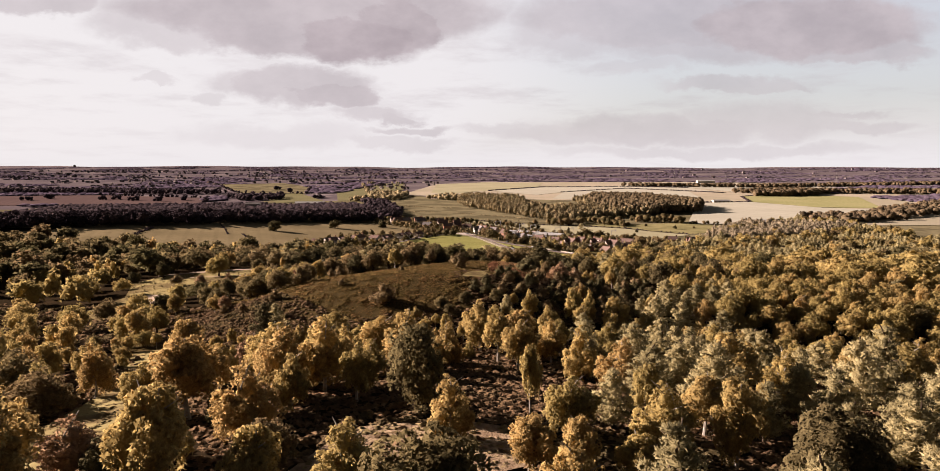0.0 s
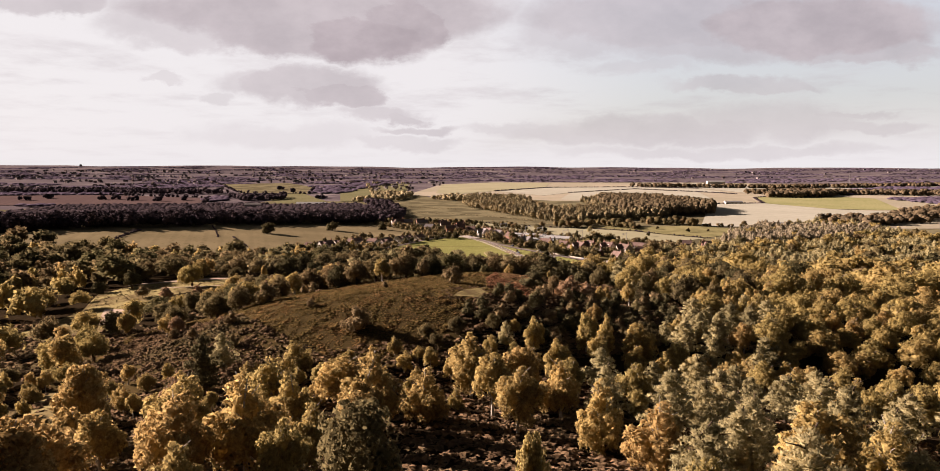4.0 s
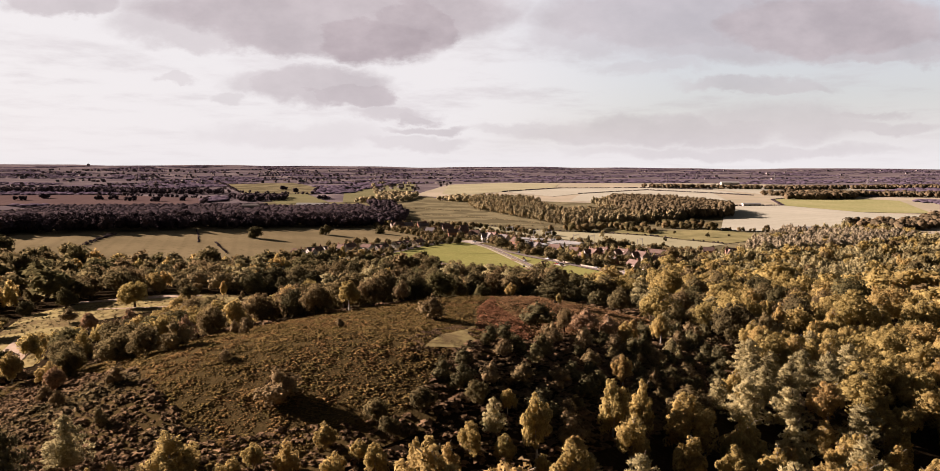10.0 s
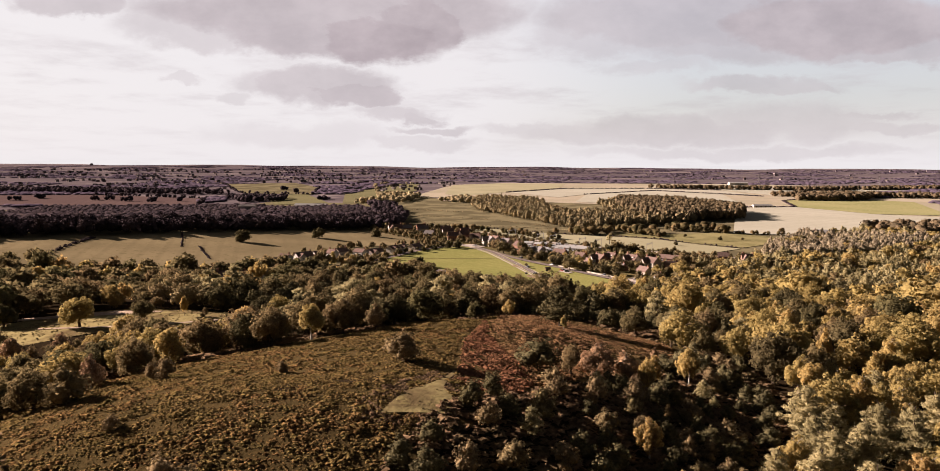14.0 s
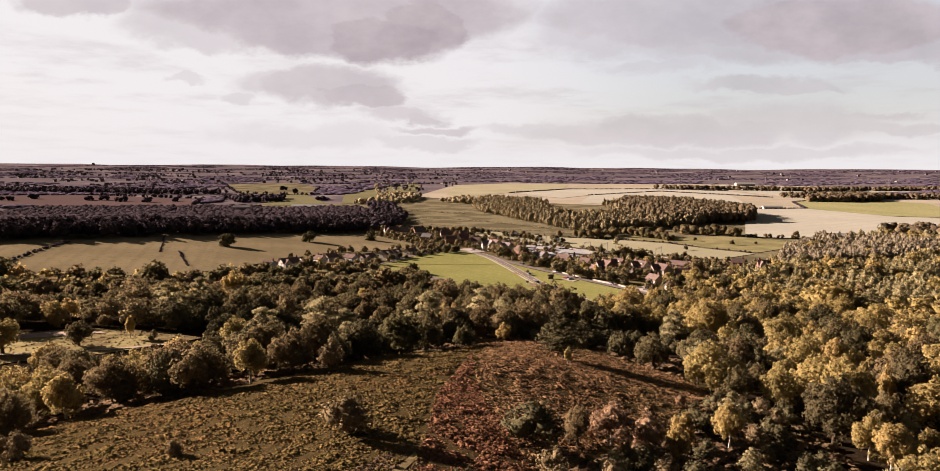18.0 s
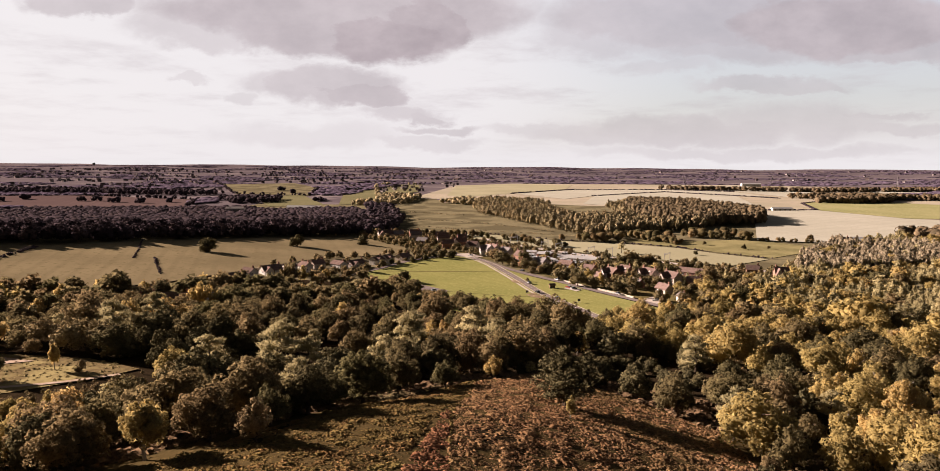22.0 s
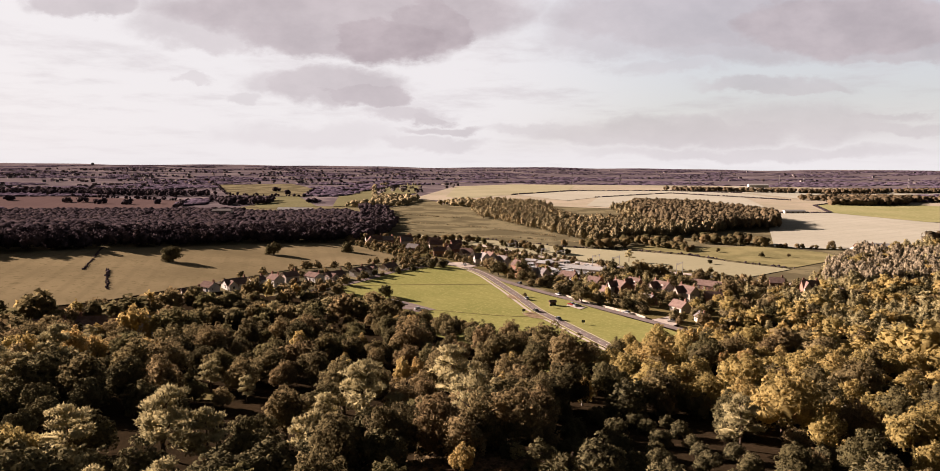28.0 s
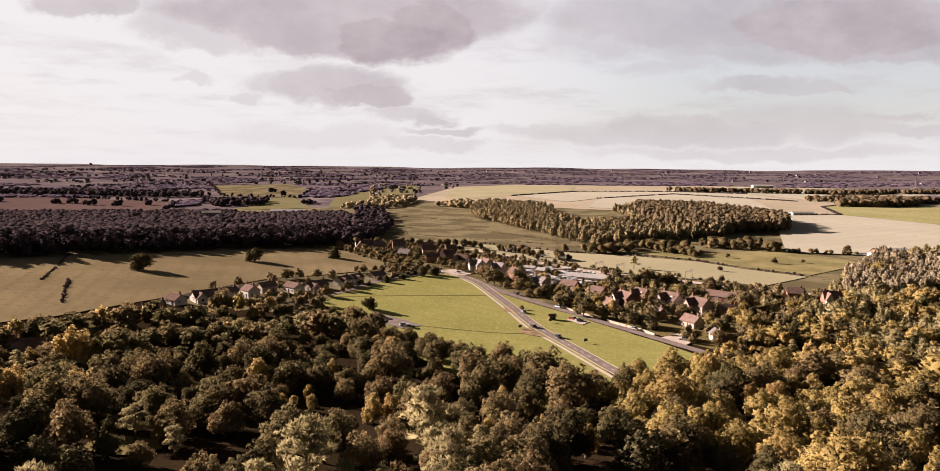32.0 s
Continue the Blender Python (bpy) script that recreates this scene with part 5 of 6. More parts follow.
def belt(name, line, wide, gap, low, high, mat, label, seed, kit=None):
    """A belt or hedge of trees along a line."""
    rng = np.random.RandomState(seed)
    xs, ys = [], []
    for (x0, y0), (x1, y1) in zip(line, line[1:]):
        k = max(1, int(math.hypot(x1 - x0, y1 - y0) * max(1, wide / gap) / gap))
        t = rng.rand(k)
        xs += list(x0 + (x1 - x0) * t + rng.uniform(-wide, wide, k) / 2)
        ys += list(y0 + (y1 - y0) * t + rng.uniform(-wide, wide, k) / 2)
    return mass(name, kit or CLUMPS, xs, ys, rng.uniform(low, high, len(xs)), 1.2, M[mat], label, "hedge" if high < 6 else "woodland", seed=seed)


HUMPS = [clump(60 + k, 1, 0, 2.8, 1.8) for k in range(6)]
SCRUB = [clump(70 + k, 1, 8, 2.9, 0.4) for k in range(5)]
WOOD_FRONT = [(-560, 480), (-480, 480), (-400, 544), (-332, 597), (-303, 619), (-284, 644), (-261, 676), (-235, 718), (-201, 768), (-166, 802), (-150, 915), (-166, 1032), (-215, 1010),
              (-230, 900), (-262, 790), (-304, 712), (-350, 655), (-420, 605), (-520, 560)]
PADDOCK = [(-400, 1015), (-385, 1060), (-330, 1075), (-318, 1040), (-350, 1010)]
# this wood's dark colour is painted cloud shade, not its own
dark_x, dark_y = scatter(DARK_WOOD, 6.6, 21)
rear = ~inside(WOOD_FRONT, dark_x, dark_y) & ~inside(PADDOCK, dark_x, dark_y)
mass("dark_wood", HUMPS, dark_x[rear], dark_y[rear], np.random.RandomState(21).uniform(6.0, 12.5, rear.sum()), 1.25, M["dark_far"], "wood behind the stubble field, leaf colour darkened for cloud shade", "woodland", seed=21)
wood("dark_wood", WOOD_FRONT, 8.4, 8, 13.5, "dark_far", "dense trees at the edge of the stubble field, darkened for cloud shade", 20, 1.1, FAR["oak"])
drape("pasture", PADDOCK, M["far_pasture"], "small dull green paddock in the dark wood", "field", 0.6, 15)
SPIRES = [clump(40 + k, 3, 22, 2.1, 0.4) for k in range(6)]
BACK = [(158, 1090), (180, 1010), (255, 1052), (308, 1068), (346, 1186), (300, 1402), (240, 1440), (192, 1460), (170, 1350), (160, 1240)]
wood("plantation", PLANTATION, 7.6, 9, 17, "larch_far", "dense golden-brown larch plantation beyond the river", 22, 1.0, FAR["birch"], BACK)
wood("plantation", BACK, 7.4, 15, 20, "conifer_far", "dense dark conifer plantation beyond the river", 48, 0.75, SPIRES)
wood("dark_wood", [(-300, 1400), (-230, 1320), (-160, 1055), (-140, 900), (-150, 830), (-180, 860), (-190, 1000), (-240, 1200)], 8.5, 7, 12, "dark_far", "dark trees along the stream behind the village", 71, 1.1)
wood("pale_poplars", [(202, 676), (227, 735), (272, 800), (300, 846), (360, 830), (420, 800), (330, 716), (262, 680)], 5.2, 7.5, 12.5, "pale_far", "pale straw-coloured poplar stand", 23, 0.85, FAR["birch"])
wood("river_trees", [(40, 858), (80, 838), (120, 880), (150, 862), (160, 880), (120, 905), (80, 868)], 9, 6, 10, "oak_far", "willows and alders along the river", 24)
wood("river_trees", [(105, 928), (118, 880), (148, 832), (160, 850), (130, 905), (120, 935)], 6.5, 4, 8, "oak_far", "alders and scrub beside the river", 72)
belt("river_scrub", [(-142, 996), (-95, 958), (-42, 936), (1, 924), (42, 901), (74, 888)], 5, 2.6, 0.5, 1.5, "larch_far", "low scrub along the winding stream", 73)
belt("river_scrub", [(-150, 1090), (-100, 1070), (-50, 1040), (0, 985), (36, 945)], 5, 2.6, 0.5, 1.5, "larch_far", "dark reedy scrub in the river meadow", 74)
belt("river_scrub", [(-190, 1240), (-130, 1200), (-90, 1180)], 8, 4, 0.6, 2.2, "larch_far", "dark reedy scrub in the river meadow", 75)
wood("river_trees", [(160, 905), (232, 880), (250, 905), (200, 935)], 10, 7, 11, "oak_far", "trees along the river below the plantation", 25)
wood("far_copse", [(560, 1530), (620, 1640), (700, 1700), (760, 1640), (700, 1545), (620, 1510)], 9, 11, 16, "belt_far", "dark copse on the field edge", 26)
wood("far_copse", [(-330, 1380), (-230, 1420), (-220, 1640), (-330, 1700), (-300, 1500)], 14, 8, 13, "larch_far", "trees on the valley side", 27)
wood("far_copse", [(-560, 1400), (-480, 1460), (-520, 1560), (-640, 1520)], 13, 9, 13, "dark_far", "dark clump beside the paddock", 28)
wood("far_copse", [(-900, 1620), (-700, 1640), (-720, 1720), (-960, 1760), (-1300, 1700), (-1300, 1600)], 16, 9, 13, "dark_far", "dark copse beyond the ploughed field", 29)
wood("far_copse", [(-170, 1480), (-100, 1420), (-40, 1440), (-60, 1540), (-140, 1560)], 12, 8, 12, "larch_far", "copse at the head of the valley", 30)
belt("tree_belt", [(420, 905), (520, 960), (700, 1130), (900, 1330), (1150, 1500)], 60, 9, 8, 13, "belt_far", "belt of trees across the far fields", 31)
belt("tree_belt", [(600, 1720), (900, 1640), (1300, 1560), (1700, 1500)], 90, 11, 9, 14, "belt_far", "belt of trees across the far fields", 32)
belt("tree_belt", [(390, 2130), (540, 2080), (760, 2020), (1000, 2080), (1500, 2300)], 60, 11, 10, 14, "belt_far", "belt of trees on the skyline fields", 33)
belt("tree_belt", [(-150, 840), (-110, 850), (-60, 870), (0, 835), (40, 800)], 14, 8, 5, 8, "oak_far", "trees behind the village", 34)
belt("hedge", [(-243, 580), (-258, 610), (-282, 655)], 0.9, 1.0, 1.0, 1.6, "dark_far", "dark clipped field hedge", 35, SCRUB)
belt("hedge", [(-316, 590), (-308, 548), (-297, 505)], 3.0, 1.6, 1.4, 2.6, "dark_far", "dark overgrown field hedge", 47, SCRUB)
belt("hedge", [(-203, 542), (-218, 564), (-233, 587)], 1.0, 1.1, 1.2, 1.8, "dark_far", "dark ragged field hedge", 36, SCRUB)
belt("hedge", [(-207, 776), (-168, 806), (-138, 788), (-96, 737)], 3, 3, 2, 3.4, "oak_far", "low hedge round the field", 37, SCRUB)
belt("hedge", [(345, 1320), (412, 1345), (487, 1352), (527, 1516), (600, 1590)], 4, 2.2, 2.0, 3.0, "dark_far", "dark hedge between two fields", 38)
belt("hedge", [(148, 1745), (355, 1962), (490, 1780), (547, 1682)], 4, 2.6, 2.2, 3.4, "dark_far", "dark hedge between two pale fields", 39)
belt("hedge", [(-40, 1830), (121, 2060), (373, 2092), (540, 1990)], 5, 3, 2.4, 4, "dark_far", "hedge along the far fields", 40)
belt("hedge", [(18, 795), (82, 738), (121, 724), (161, 702)], 4, 4, 1.4, 2.8, "oak_far", "bushes along the railway", 41, SCRUB)
belt("hedge", [(-76, 916), (-9, 887), (46, 849), (92, 841), (148, 811), (172, 777), (207, 745)], 4, 3, 0.9, 2.0, "dark_far", "dark reedy ditch hedge", 42)
belt("hedge", [(360, 846), (300, 867), (239, 880)], 5, 5, 3, 5, "oak_far", "hedge below the straw field", 43)
belt("hedge", [(-591, 1296), (-675, 1505), (-976, 1575)], 6, 7, 4, 8, "dark_far", "hedge with trees round the ploughed field", 44)
belt("hedge", [(-582, 2014), (-497, 1679), (-688, 1709), (-966, 2210)], 6, 9, 4, 8, "dark_far", "hedge with trees round the pasture", 45)
belt("hedge", [(-273, 1419), (-469, 2222), (-455, 2318), (-345, 2341)], 8, 9, 5, 9, "larch_far", "line of trees up the valley", 46)
for k, (x, y) in enumerate(((-870, 1420), (-850, 1430), (-790, 1400), (-730, 1390), (-690, 1420), (-560, 1760), (-1000, 1440), (-1010, 1380), (-640, 1880), (-420, 1500))):
    belt("field_trees", [(x - 9, y), (x + 9, y + 4)], 8, 5, 8, 12, "dark_far", "dark trees standing in a far field", 60 + k)

for x, y, t_ in ((204, 806, 5.5), (292, 880, 7.5), (150, 760, 4.0), (176, 836, 4.0), (228, 812, 3.2)):
    plant("oak", x, y, t_, 1.1, "small rounded tree standing alone in the meadow")

# the plain to the skyline: broken woods and hedges in ever longer bands
far_rng = np.random.RandomState(77)
SOFT = [clump(90 + k, 1, 0, 2.9, 2.5) for k in range(4)]
for k, (low, high, count, tall_low, tall_high) in enumerate(((1400, 2300, 3600, 5, 9), (2300, 3200, 4600, 3, 5.5), (3200, 4000, 4400, 2, 3.6), (4000, 4600, 4200, 1.6, 3))):
    a = far_rng.uniform(-0.80, 0.70, count * 6)
    r = far_rng.uniform(low, high, count * 6)
    x, y = r * np.sin(a), 128 + r * np.cos(a)
    field = np.array([noise.noise(Vector((p * 0.0032, q * 0.0052, 9.0))) for p, q in zip(x, y)])
    keep = field > (-0.03 if k else 0.04)
    if k == 0:
        keep &= (x < -420) | (x > 780)
        for open_land in ([(-1250, 1480), (-976, 1575), (-675, 1505), (-591, 1296), (-835, 1248), (-1200, 1240)], [(-966, 2210), (-778, 2358), (-582, 2014), (-497, 1679), (-688, 1709)], [(-604, 1616), (-520, 1700), (-376, 1402), (-461, 1346)]):
            keep &= ~inside(open_land, x, y)
    if k == 1:
        keep &= ~((x > -300) & (x < 780) & (y < 2560))
    x, y = x[keep][:count], y[keep][:count]
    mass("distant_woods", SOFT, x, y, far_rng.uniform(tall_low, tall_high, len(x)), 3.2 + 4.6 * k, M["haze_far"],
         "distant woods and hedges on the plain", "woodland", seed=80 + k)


# ---- buildings ----
def gable(w, d, eave, ridge):
    """Walls with two gable ends; the ridge runs along x."""
    x, y = w / 2, d / 2
    verts = [(-x, -y, -1), (x, -y, -1), (x, y, -1), (-x, y, -1), (-x, -y, eave), (x, -y, eave), (x, y, eave), (-x, y, eave), (-x, 0, ridge), (x, 0, ridge)]
    return verts, [(0, 1, 5, 4), (2, 3, 7, 6), (1, 2, 6, 9, 5), (3, 0, 4, 8, 7), (3, 2, 1, 0)]


def gable_roof(w, d, eave, ridge, over=0.4, thick=0.22):
    x, y = w / 2 + over, d / 2
    slope = (ridge - eave) / y
    yo, zo = y + over, eave - slope * over
    verts = []
    for t in (0.02, thick):
        verts += [(-x, -yo, zo + t), (x, -yo, zo + t), (x, 0, ridge + t), (-x, 0, ridge + t), (-x, yo, zo + t), (x, yo, zo + t)]
    return verts, [(6, 7, 8, 9), (9, 8, 11, 10), (1, 0, 3, 2), (2, 3, 4, 5), (0, 1, 7, 6), (5, 4, 10, 11), (1, 2, 8, 7), (2, 5, 11, 8), (3, 0, 6, 9), (4, 3, 9, 10)]


WINDOW = mesh_of("window_frame", *boxes(((-0.62, -0.06, -0.6), (-0.52, 0.06, 0.6)), ((0.52, -0.06, -0.6), (0.62, 0.06, 0.6)), ((-0.52, -0.06, 0.5), (0.52, 0.06, 0.6)),
                                        ((-0.7, -0.12, -0.68), (0.7, 0.06, -0.58)), ((-0.04, -0.05, -0.58), (0.04, 0.05, 0.5))), [M["white_frame"]])
PANE = mesh_of("pane", *boxes(((-0.52, -0.03, -0.58), (0.52, 0.02, 0.5))), [M["pane"]])
DOOR = mesh_of("door", *boxes(((-0.5, -0.08, 0), (0.5, 0.04, 2.05))), [M["door"]])
CHIMNEY = mesh_of("chimney", *boxes(((-0.45, -0.35, -1.4), (0.45, 0.35, 1.2)), ((-0.52, -0.42, 1.2), (0.52, 0.42, 1.35)), ((-0.3, -0.15, 1.35), (-0.05, 0.15, 1.7)), ((0.05, -0.15, 1.35), (0.3, 0.15, 1.7))), [M["brick"]])


def window(parent, x, y, z, turn, s=1.0):
    ob = part("window", WINDOW, parent, pose(x, y, z, 0, 0, turn) @ Matrix.Diagonal((s, 1, s, 1)), "white-framed window")
    part("pane", PANE, ob)


def house(x, y, turn, w, d, eave, ridge, wall, roof, label, wing=0.0, chimneys=1, porch=False):
    """A house with walls, roof, chimneys, windows and a door; wing: depth of a gabled front wing."""
    z = ground_at(x, y)
    root = empty("house", pose(x, y, z, 0, 0, turn), label, "house", "village houses")
    part("wall", mesh_of("wall", *gable(w, d, eave, ridge), [M[wall]]), root)
    part("roof", mesh_of("roof", *gable_roof(w, d, eave, ridge), [M[roof]]), root)
    for k in range(chimneys):
        part("chimney", CHIMNEY, root, pose((-w / 2 + 0.8) if k else (w / 2 - 0.8), 0, ridge))
    columns = max(2, int(w / 3.2))
    for storey in range(max(1, int(eave / 2.5))):
        for k in range(columns):
            cx = -w / 2 + w * (k + 0.5) / columns
            for side, a in ((-1, 0), (1, 180)):
                if storey == 0 and side < 0 and k == columns // 2:
                    continue
                window(root, cx, side * (d / 2 + 0.03), 1.45 + 2.6 * storey, a)
        for side, a in ((-1, 270), (1, 90)):
            window(root, side * (w / 2 + 0.03), -d / 5, 1.45 + 2.6 * storey, a, 0.85)
    part("door", DOOR, root, pose(-w / 2 + w * (columns // 2 + 0.5) / columns, -d / 2 - 0.03, 0))
    if wing:
        ww = w * 0.42
        m = pose(-w / 2 + ww / 2 + 0.3, -d / 2 - wing / 2 + d / 4, 0, 0, 0, 90)
        part("wing_wall", mesh_of("wing_wall", *gable(wing + d / 2, ww, eave - 0.15, ridge - 0.5), [M["white_wall" if wall == "brick" else wall]]), root, m)
        part("wing_roof", mesh_of("wing_roof", *gable_roof(wing + d / 2, ww, eave - 0.15, ridge - 0.5), [M[roof]]), root, m)
        for storey in range(max(1, int(eave / 2.5))):
            window(root, -w / 2 + ww / 2 + 0.3, -d / 2 - wing - 0.04, 1.45 + 2.6 * storey, 0, 1.2)
    if porch:
        part("dormer", mesh_of("dormer", *gable(1.9, 2.4, 1.5, 2.4), [M["white_wall"]]), root, pose(w / 4, -d / 4, eave - 0.2, 0, 0, 90))
        part("dormer_roof", mesh_of("dormer_roof", *gable_roof(2.4, 1.9, 1.5, 2.4, 0.2, 0.12), [M[roof]]), root, pose(w / 4, -d / 4, eave - 0.2, 0, 0, 0))
    return root


V = [  # x, y, turn, width, depth, eave, ridge, walls, roof, wing, chimneys, dormer
    (64, 624, -35, 10, 7.5, 4.9, 8.0, "brick", "tile_red", 3.0, 2, 0), (74, 634, -30, 9, 7.5, 4.9, 8.2, "brick", "tile_red", 2.5, 1, 1), (88, 624, -28, 11, 7.5, 5.0, 8.4, "render_wall", "tile_red", 3.0, 2, 1),
    (100, 611, -32, 11, 7.5, 5.0, 8.4, "render_wall", "tile_red", 3.0, 2, 0), (121, 648, -10, 20, 7, 3.0, 5.6, "brick", "tile_red", 0, 1, 0), (113, 606, 20, 9, 7, 3.2, 6.2, "brick", "tile_red", 0, 1, 0),
    (76, 596, -40, 8, 6, 2.9, 5.4, "brick", "tile_grey", 0, 1, 0), (89, 578, -35, 9, 6.5, 3.0, 5.8, "render_wall", "tile_red", 0, 1, 0), (94, 552, -60, 7, 5, 2.9, 5.0, "white_wall", "tile_grey", 0, 1, 0),
    (54, 612, -42, 6, 5, 3.4, 6.2, "white_wall", "tile_red", 0, 1, 0), (51, 646, -20, 9, 7, 3.2, 6.2, "brick", "tile_red", 0, 1, 0), (36, 668, -38, 11, 7, 2.9, 5.6, "brick", "tile_red", 0, 1, 0),
    (18, 664, -50, 10, 7, 4.8, 7.8, "render_wall", "tile_grey", 2.0, 2, 0), (2, 694, -55, 9, 7, 4.8, 8.0, "brick", "tile_red", 0, 2, 0), (-10, 712, -40, 9, 7, 5.0, 8.3, "render_wall", "tile_grey", 2.5, 2, 0),
    (-24, 718, -62, 9, 8, 5.2, 9.0, "white_wall", "tile_grey", 3.0, 2, 1), (-20, 732, -58, 9, 7, 5.0, 8.0, "render_wall", "tile_red", 0, 1, 0), (-40, 748, -20, 10, 7, 4.8, 8.0, "render_wall", "tile_red", 2.0, 1, 0),
    (-54, 770, 5, 12, 7, 4.8, 8.0, "brick", "tile_red", 2.0, 2, 0), (-62, 752, 10, 10, 7, 4.8, 7.6, "brick", "tile_red", 0, 1, 0), (-72, 796, 15, 11, 7, 4.8, 8.0, "render_wall", "tile_red", 0, 2, 0),
    (-88, 776, -20, 10, 7, 3.2, 6.2, "brick", "tile_grey", 0, 1, 0), (-100, 812, 10, 10, 7, 4.8, 7.8, "white_wall", "tile_grey", 0, 1, 0), (-78, 824, 0, 10, 7, 4.8, 7.8, "brick", "tile_red", 0, 1, 0),
    (-56, 812, 20, 9, 7, 4.8, 7.6, "brick", "tile_red", 0, 1, 0), (-106, 836, 20, 10, 7, 4.8, 7.8, "brick", "tile_red", 0, 1, 0), (-129, 806, 25, 14, 8, 4.8, 8.4, "render_wall", "tile_red", 3.0, 2, 0),
    (-118, 812, 25, 10, 7, 4.8, 7.8, "brick", "tile_grey", 0, 1, 0), (-178, 925, 30, 9, 7, 4.8, 9.0, "white_wall", "tile_grey", 2.0, 1, 0), (-166, 935, 10, 9, 7, 4.8, 8.0, "white_wall", "tile_grey", 0, 1, 0),
    (-177, 893, 0, 8, 6, 3, 5.6, "white_wall", "tile_grey", 0, 1, 0),
    (-85, 667, 62, 11, 7, 2.8, 5.4, "render_wall", "tile_red", 0, 1, 0), (-93, 647, 64, 8, 6.5, 4.2, 6.6, "white_wall", "tile_grey", 1.6, 1, 0), (-98, 636, 64, 9, 6.5, 4.2, 6.6, "white_wall", "tile_grey", 1.6, 1, 0),
    (-109, 620, 58, 13, 8, 2.8, 5.4, "render_wall", "tile_red", 2.0, 1, 0), (-117, 608, -34, 10, 7, 3.6, 6.0, "white_wall", "tile_red", 0, 1, 0), (-130, 602, 54, 9, 6.5, 3.8, 6.4, "render_wall", "tile_grey", 0, 1, 0),
    (-133, 588, -38, 8, 6.5, 4.2, 7.0, "white_wall", "tile_grey", 0, 2, 0), (-141, 580, 50, 8, 6.5, 4.2, 6.4, "white_wall", "tile_grey", 2.0, 1, 0), (-149, 571, 48, 12, 8, 3.0, 6.2, "white_wall", "tile_grey", 1.8, 1, 0),
    (-158, 560, -30, 9, 6.5, 2.8, 5.4, "white_wall", "tile_red", 0, 1, 0), (-159, 543, 40, 9, 6.5, 2.8, 5.2, "render_wall", "tile_grey", 0, 1, 0),
    (-153, 463, 12, 16, 8, 4.4, 7.4, "brick", "tile_red", 3.0, 2, 0), (-139, 466, 12, 9, 7, 4.4, 7.6, "white_wall", "tin", 0, 0, 0), (-172, 458, 8, 16, 7, 3.2, 6.0, "brick", "tile_red", 0, 1, 0),
    (178, 640, 20, 9, 7, 4.8, 8.6, "brick", "tile_red", 2.0, 2, 0), (164, 655, 10, 8, 7, 4.8, 7.6, "brick", "tile_red", 0, 1, 0),
    (315, 868, 5, 16, 8, 3.6, 6.2, "brick", "tile_red", 0, 1, 0), (332, 872, -10, 12, 8, 3.4, 6, "white_wall", "tin", 0, 0, 0), (-441, 1165, 12, 26, 14, 8.5, 11, "render_wall", "tile_grey", 0, 2, 0),
]
TEXT = {"brick": "red-brick", "render_wall": "cream-rendered", "white_wall": "white-painted", "tile_red": "red tiles", "tile_grey": "grey slates", "tin": "pale sheet roofing"}
for x, y, turn, w_, d_, eave, ridge, wall, roof, wing, chim, dormer in V:
    turn -= 24 if x > 45 and y < 660 else 0
    if -170 < x < -76 and 530 < y < 680:   # the low row along the edge of the green
        eave, ridge, roof = eave * 0.88, ridge * 0.86, "tile_red"
    house(x, y, turn, w_, d_, eave, ridge, wall, roof, f"{TEXT[wall]} village house with {TEXT[roof]}" + (" and a gabled front wing" if wing else ""), wing, chim, dormer)


def shed(x, y, turn, w_, d_, eave, ridge, wall, roof, label, doors=2):
    root = empty("farm_building", pose(x, y, ground_at(x, y), 0, 0, turn), label, "barn", "sheds and barns")
    part("wall", mesh_of("wall", *gable(w_, d_, eave, ridge), [M[wall]]), root)
    part("roof", mesh_of("roof", *gable_roof(w_, d_, eave, ridge), [M[roof]]), root)
    for k in range(doors):
        part("door", mesh_of("shed_door", *boxes(((-1.4, -0.1, 0), (1.4, 0.05, 2.6))), [M["fence"]]), root, pose(-w_ / 2 + w_ * (k + 0.5) / doors, -d_ / 2 - 0.04, 0))


for row in ((428, 1345, 8, 34, 10, 3.5, 5.5, "white_wall", "tin", "long pale farm shed on the far fields", 4), (-371, 1275, 3, 56, 16, 4, 7, "white_wall", "tin", "long white farm shed beyond the wood", 4),
            (50, 698, -25, 26, 12, 3.6, 5.2, "white_wall", "tin", "long pale workshop in the yard", 4), (38, 706, -22, 12, 9, 3, 4.4, "white_wall", "tin", "pale shed in the yard", 2),
            (22, 722, -30, 12, 8, 3, 4.4, "brick", "tin", "brick shed in the yard", 2), (10, 734, -20, 10, 6, 2.8, 3.8, "white_wall", "tin", "pale shed in the yard", 1),
            (306, 856, 10, 14, 8, 3, 4.6, "white_wall", "tin", "pale farm shed beside the farmhouse", 2), (-300, 1630, 10, 20, 12, 4, 7, "white_wall", "tile_red", "far white farm on the valley side", 2), (720, 2440, 0, 60, 20, 8, 11, "white_wall", "tin", "far white factory shed", 3)):
    shed(*row)

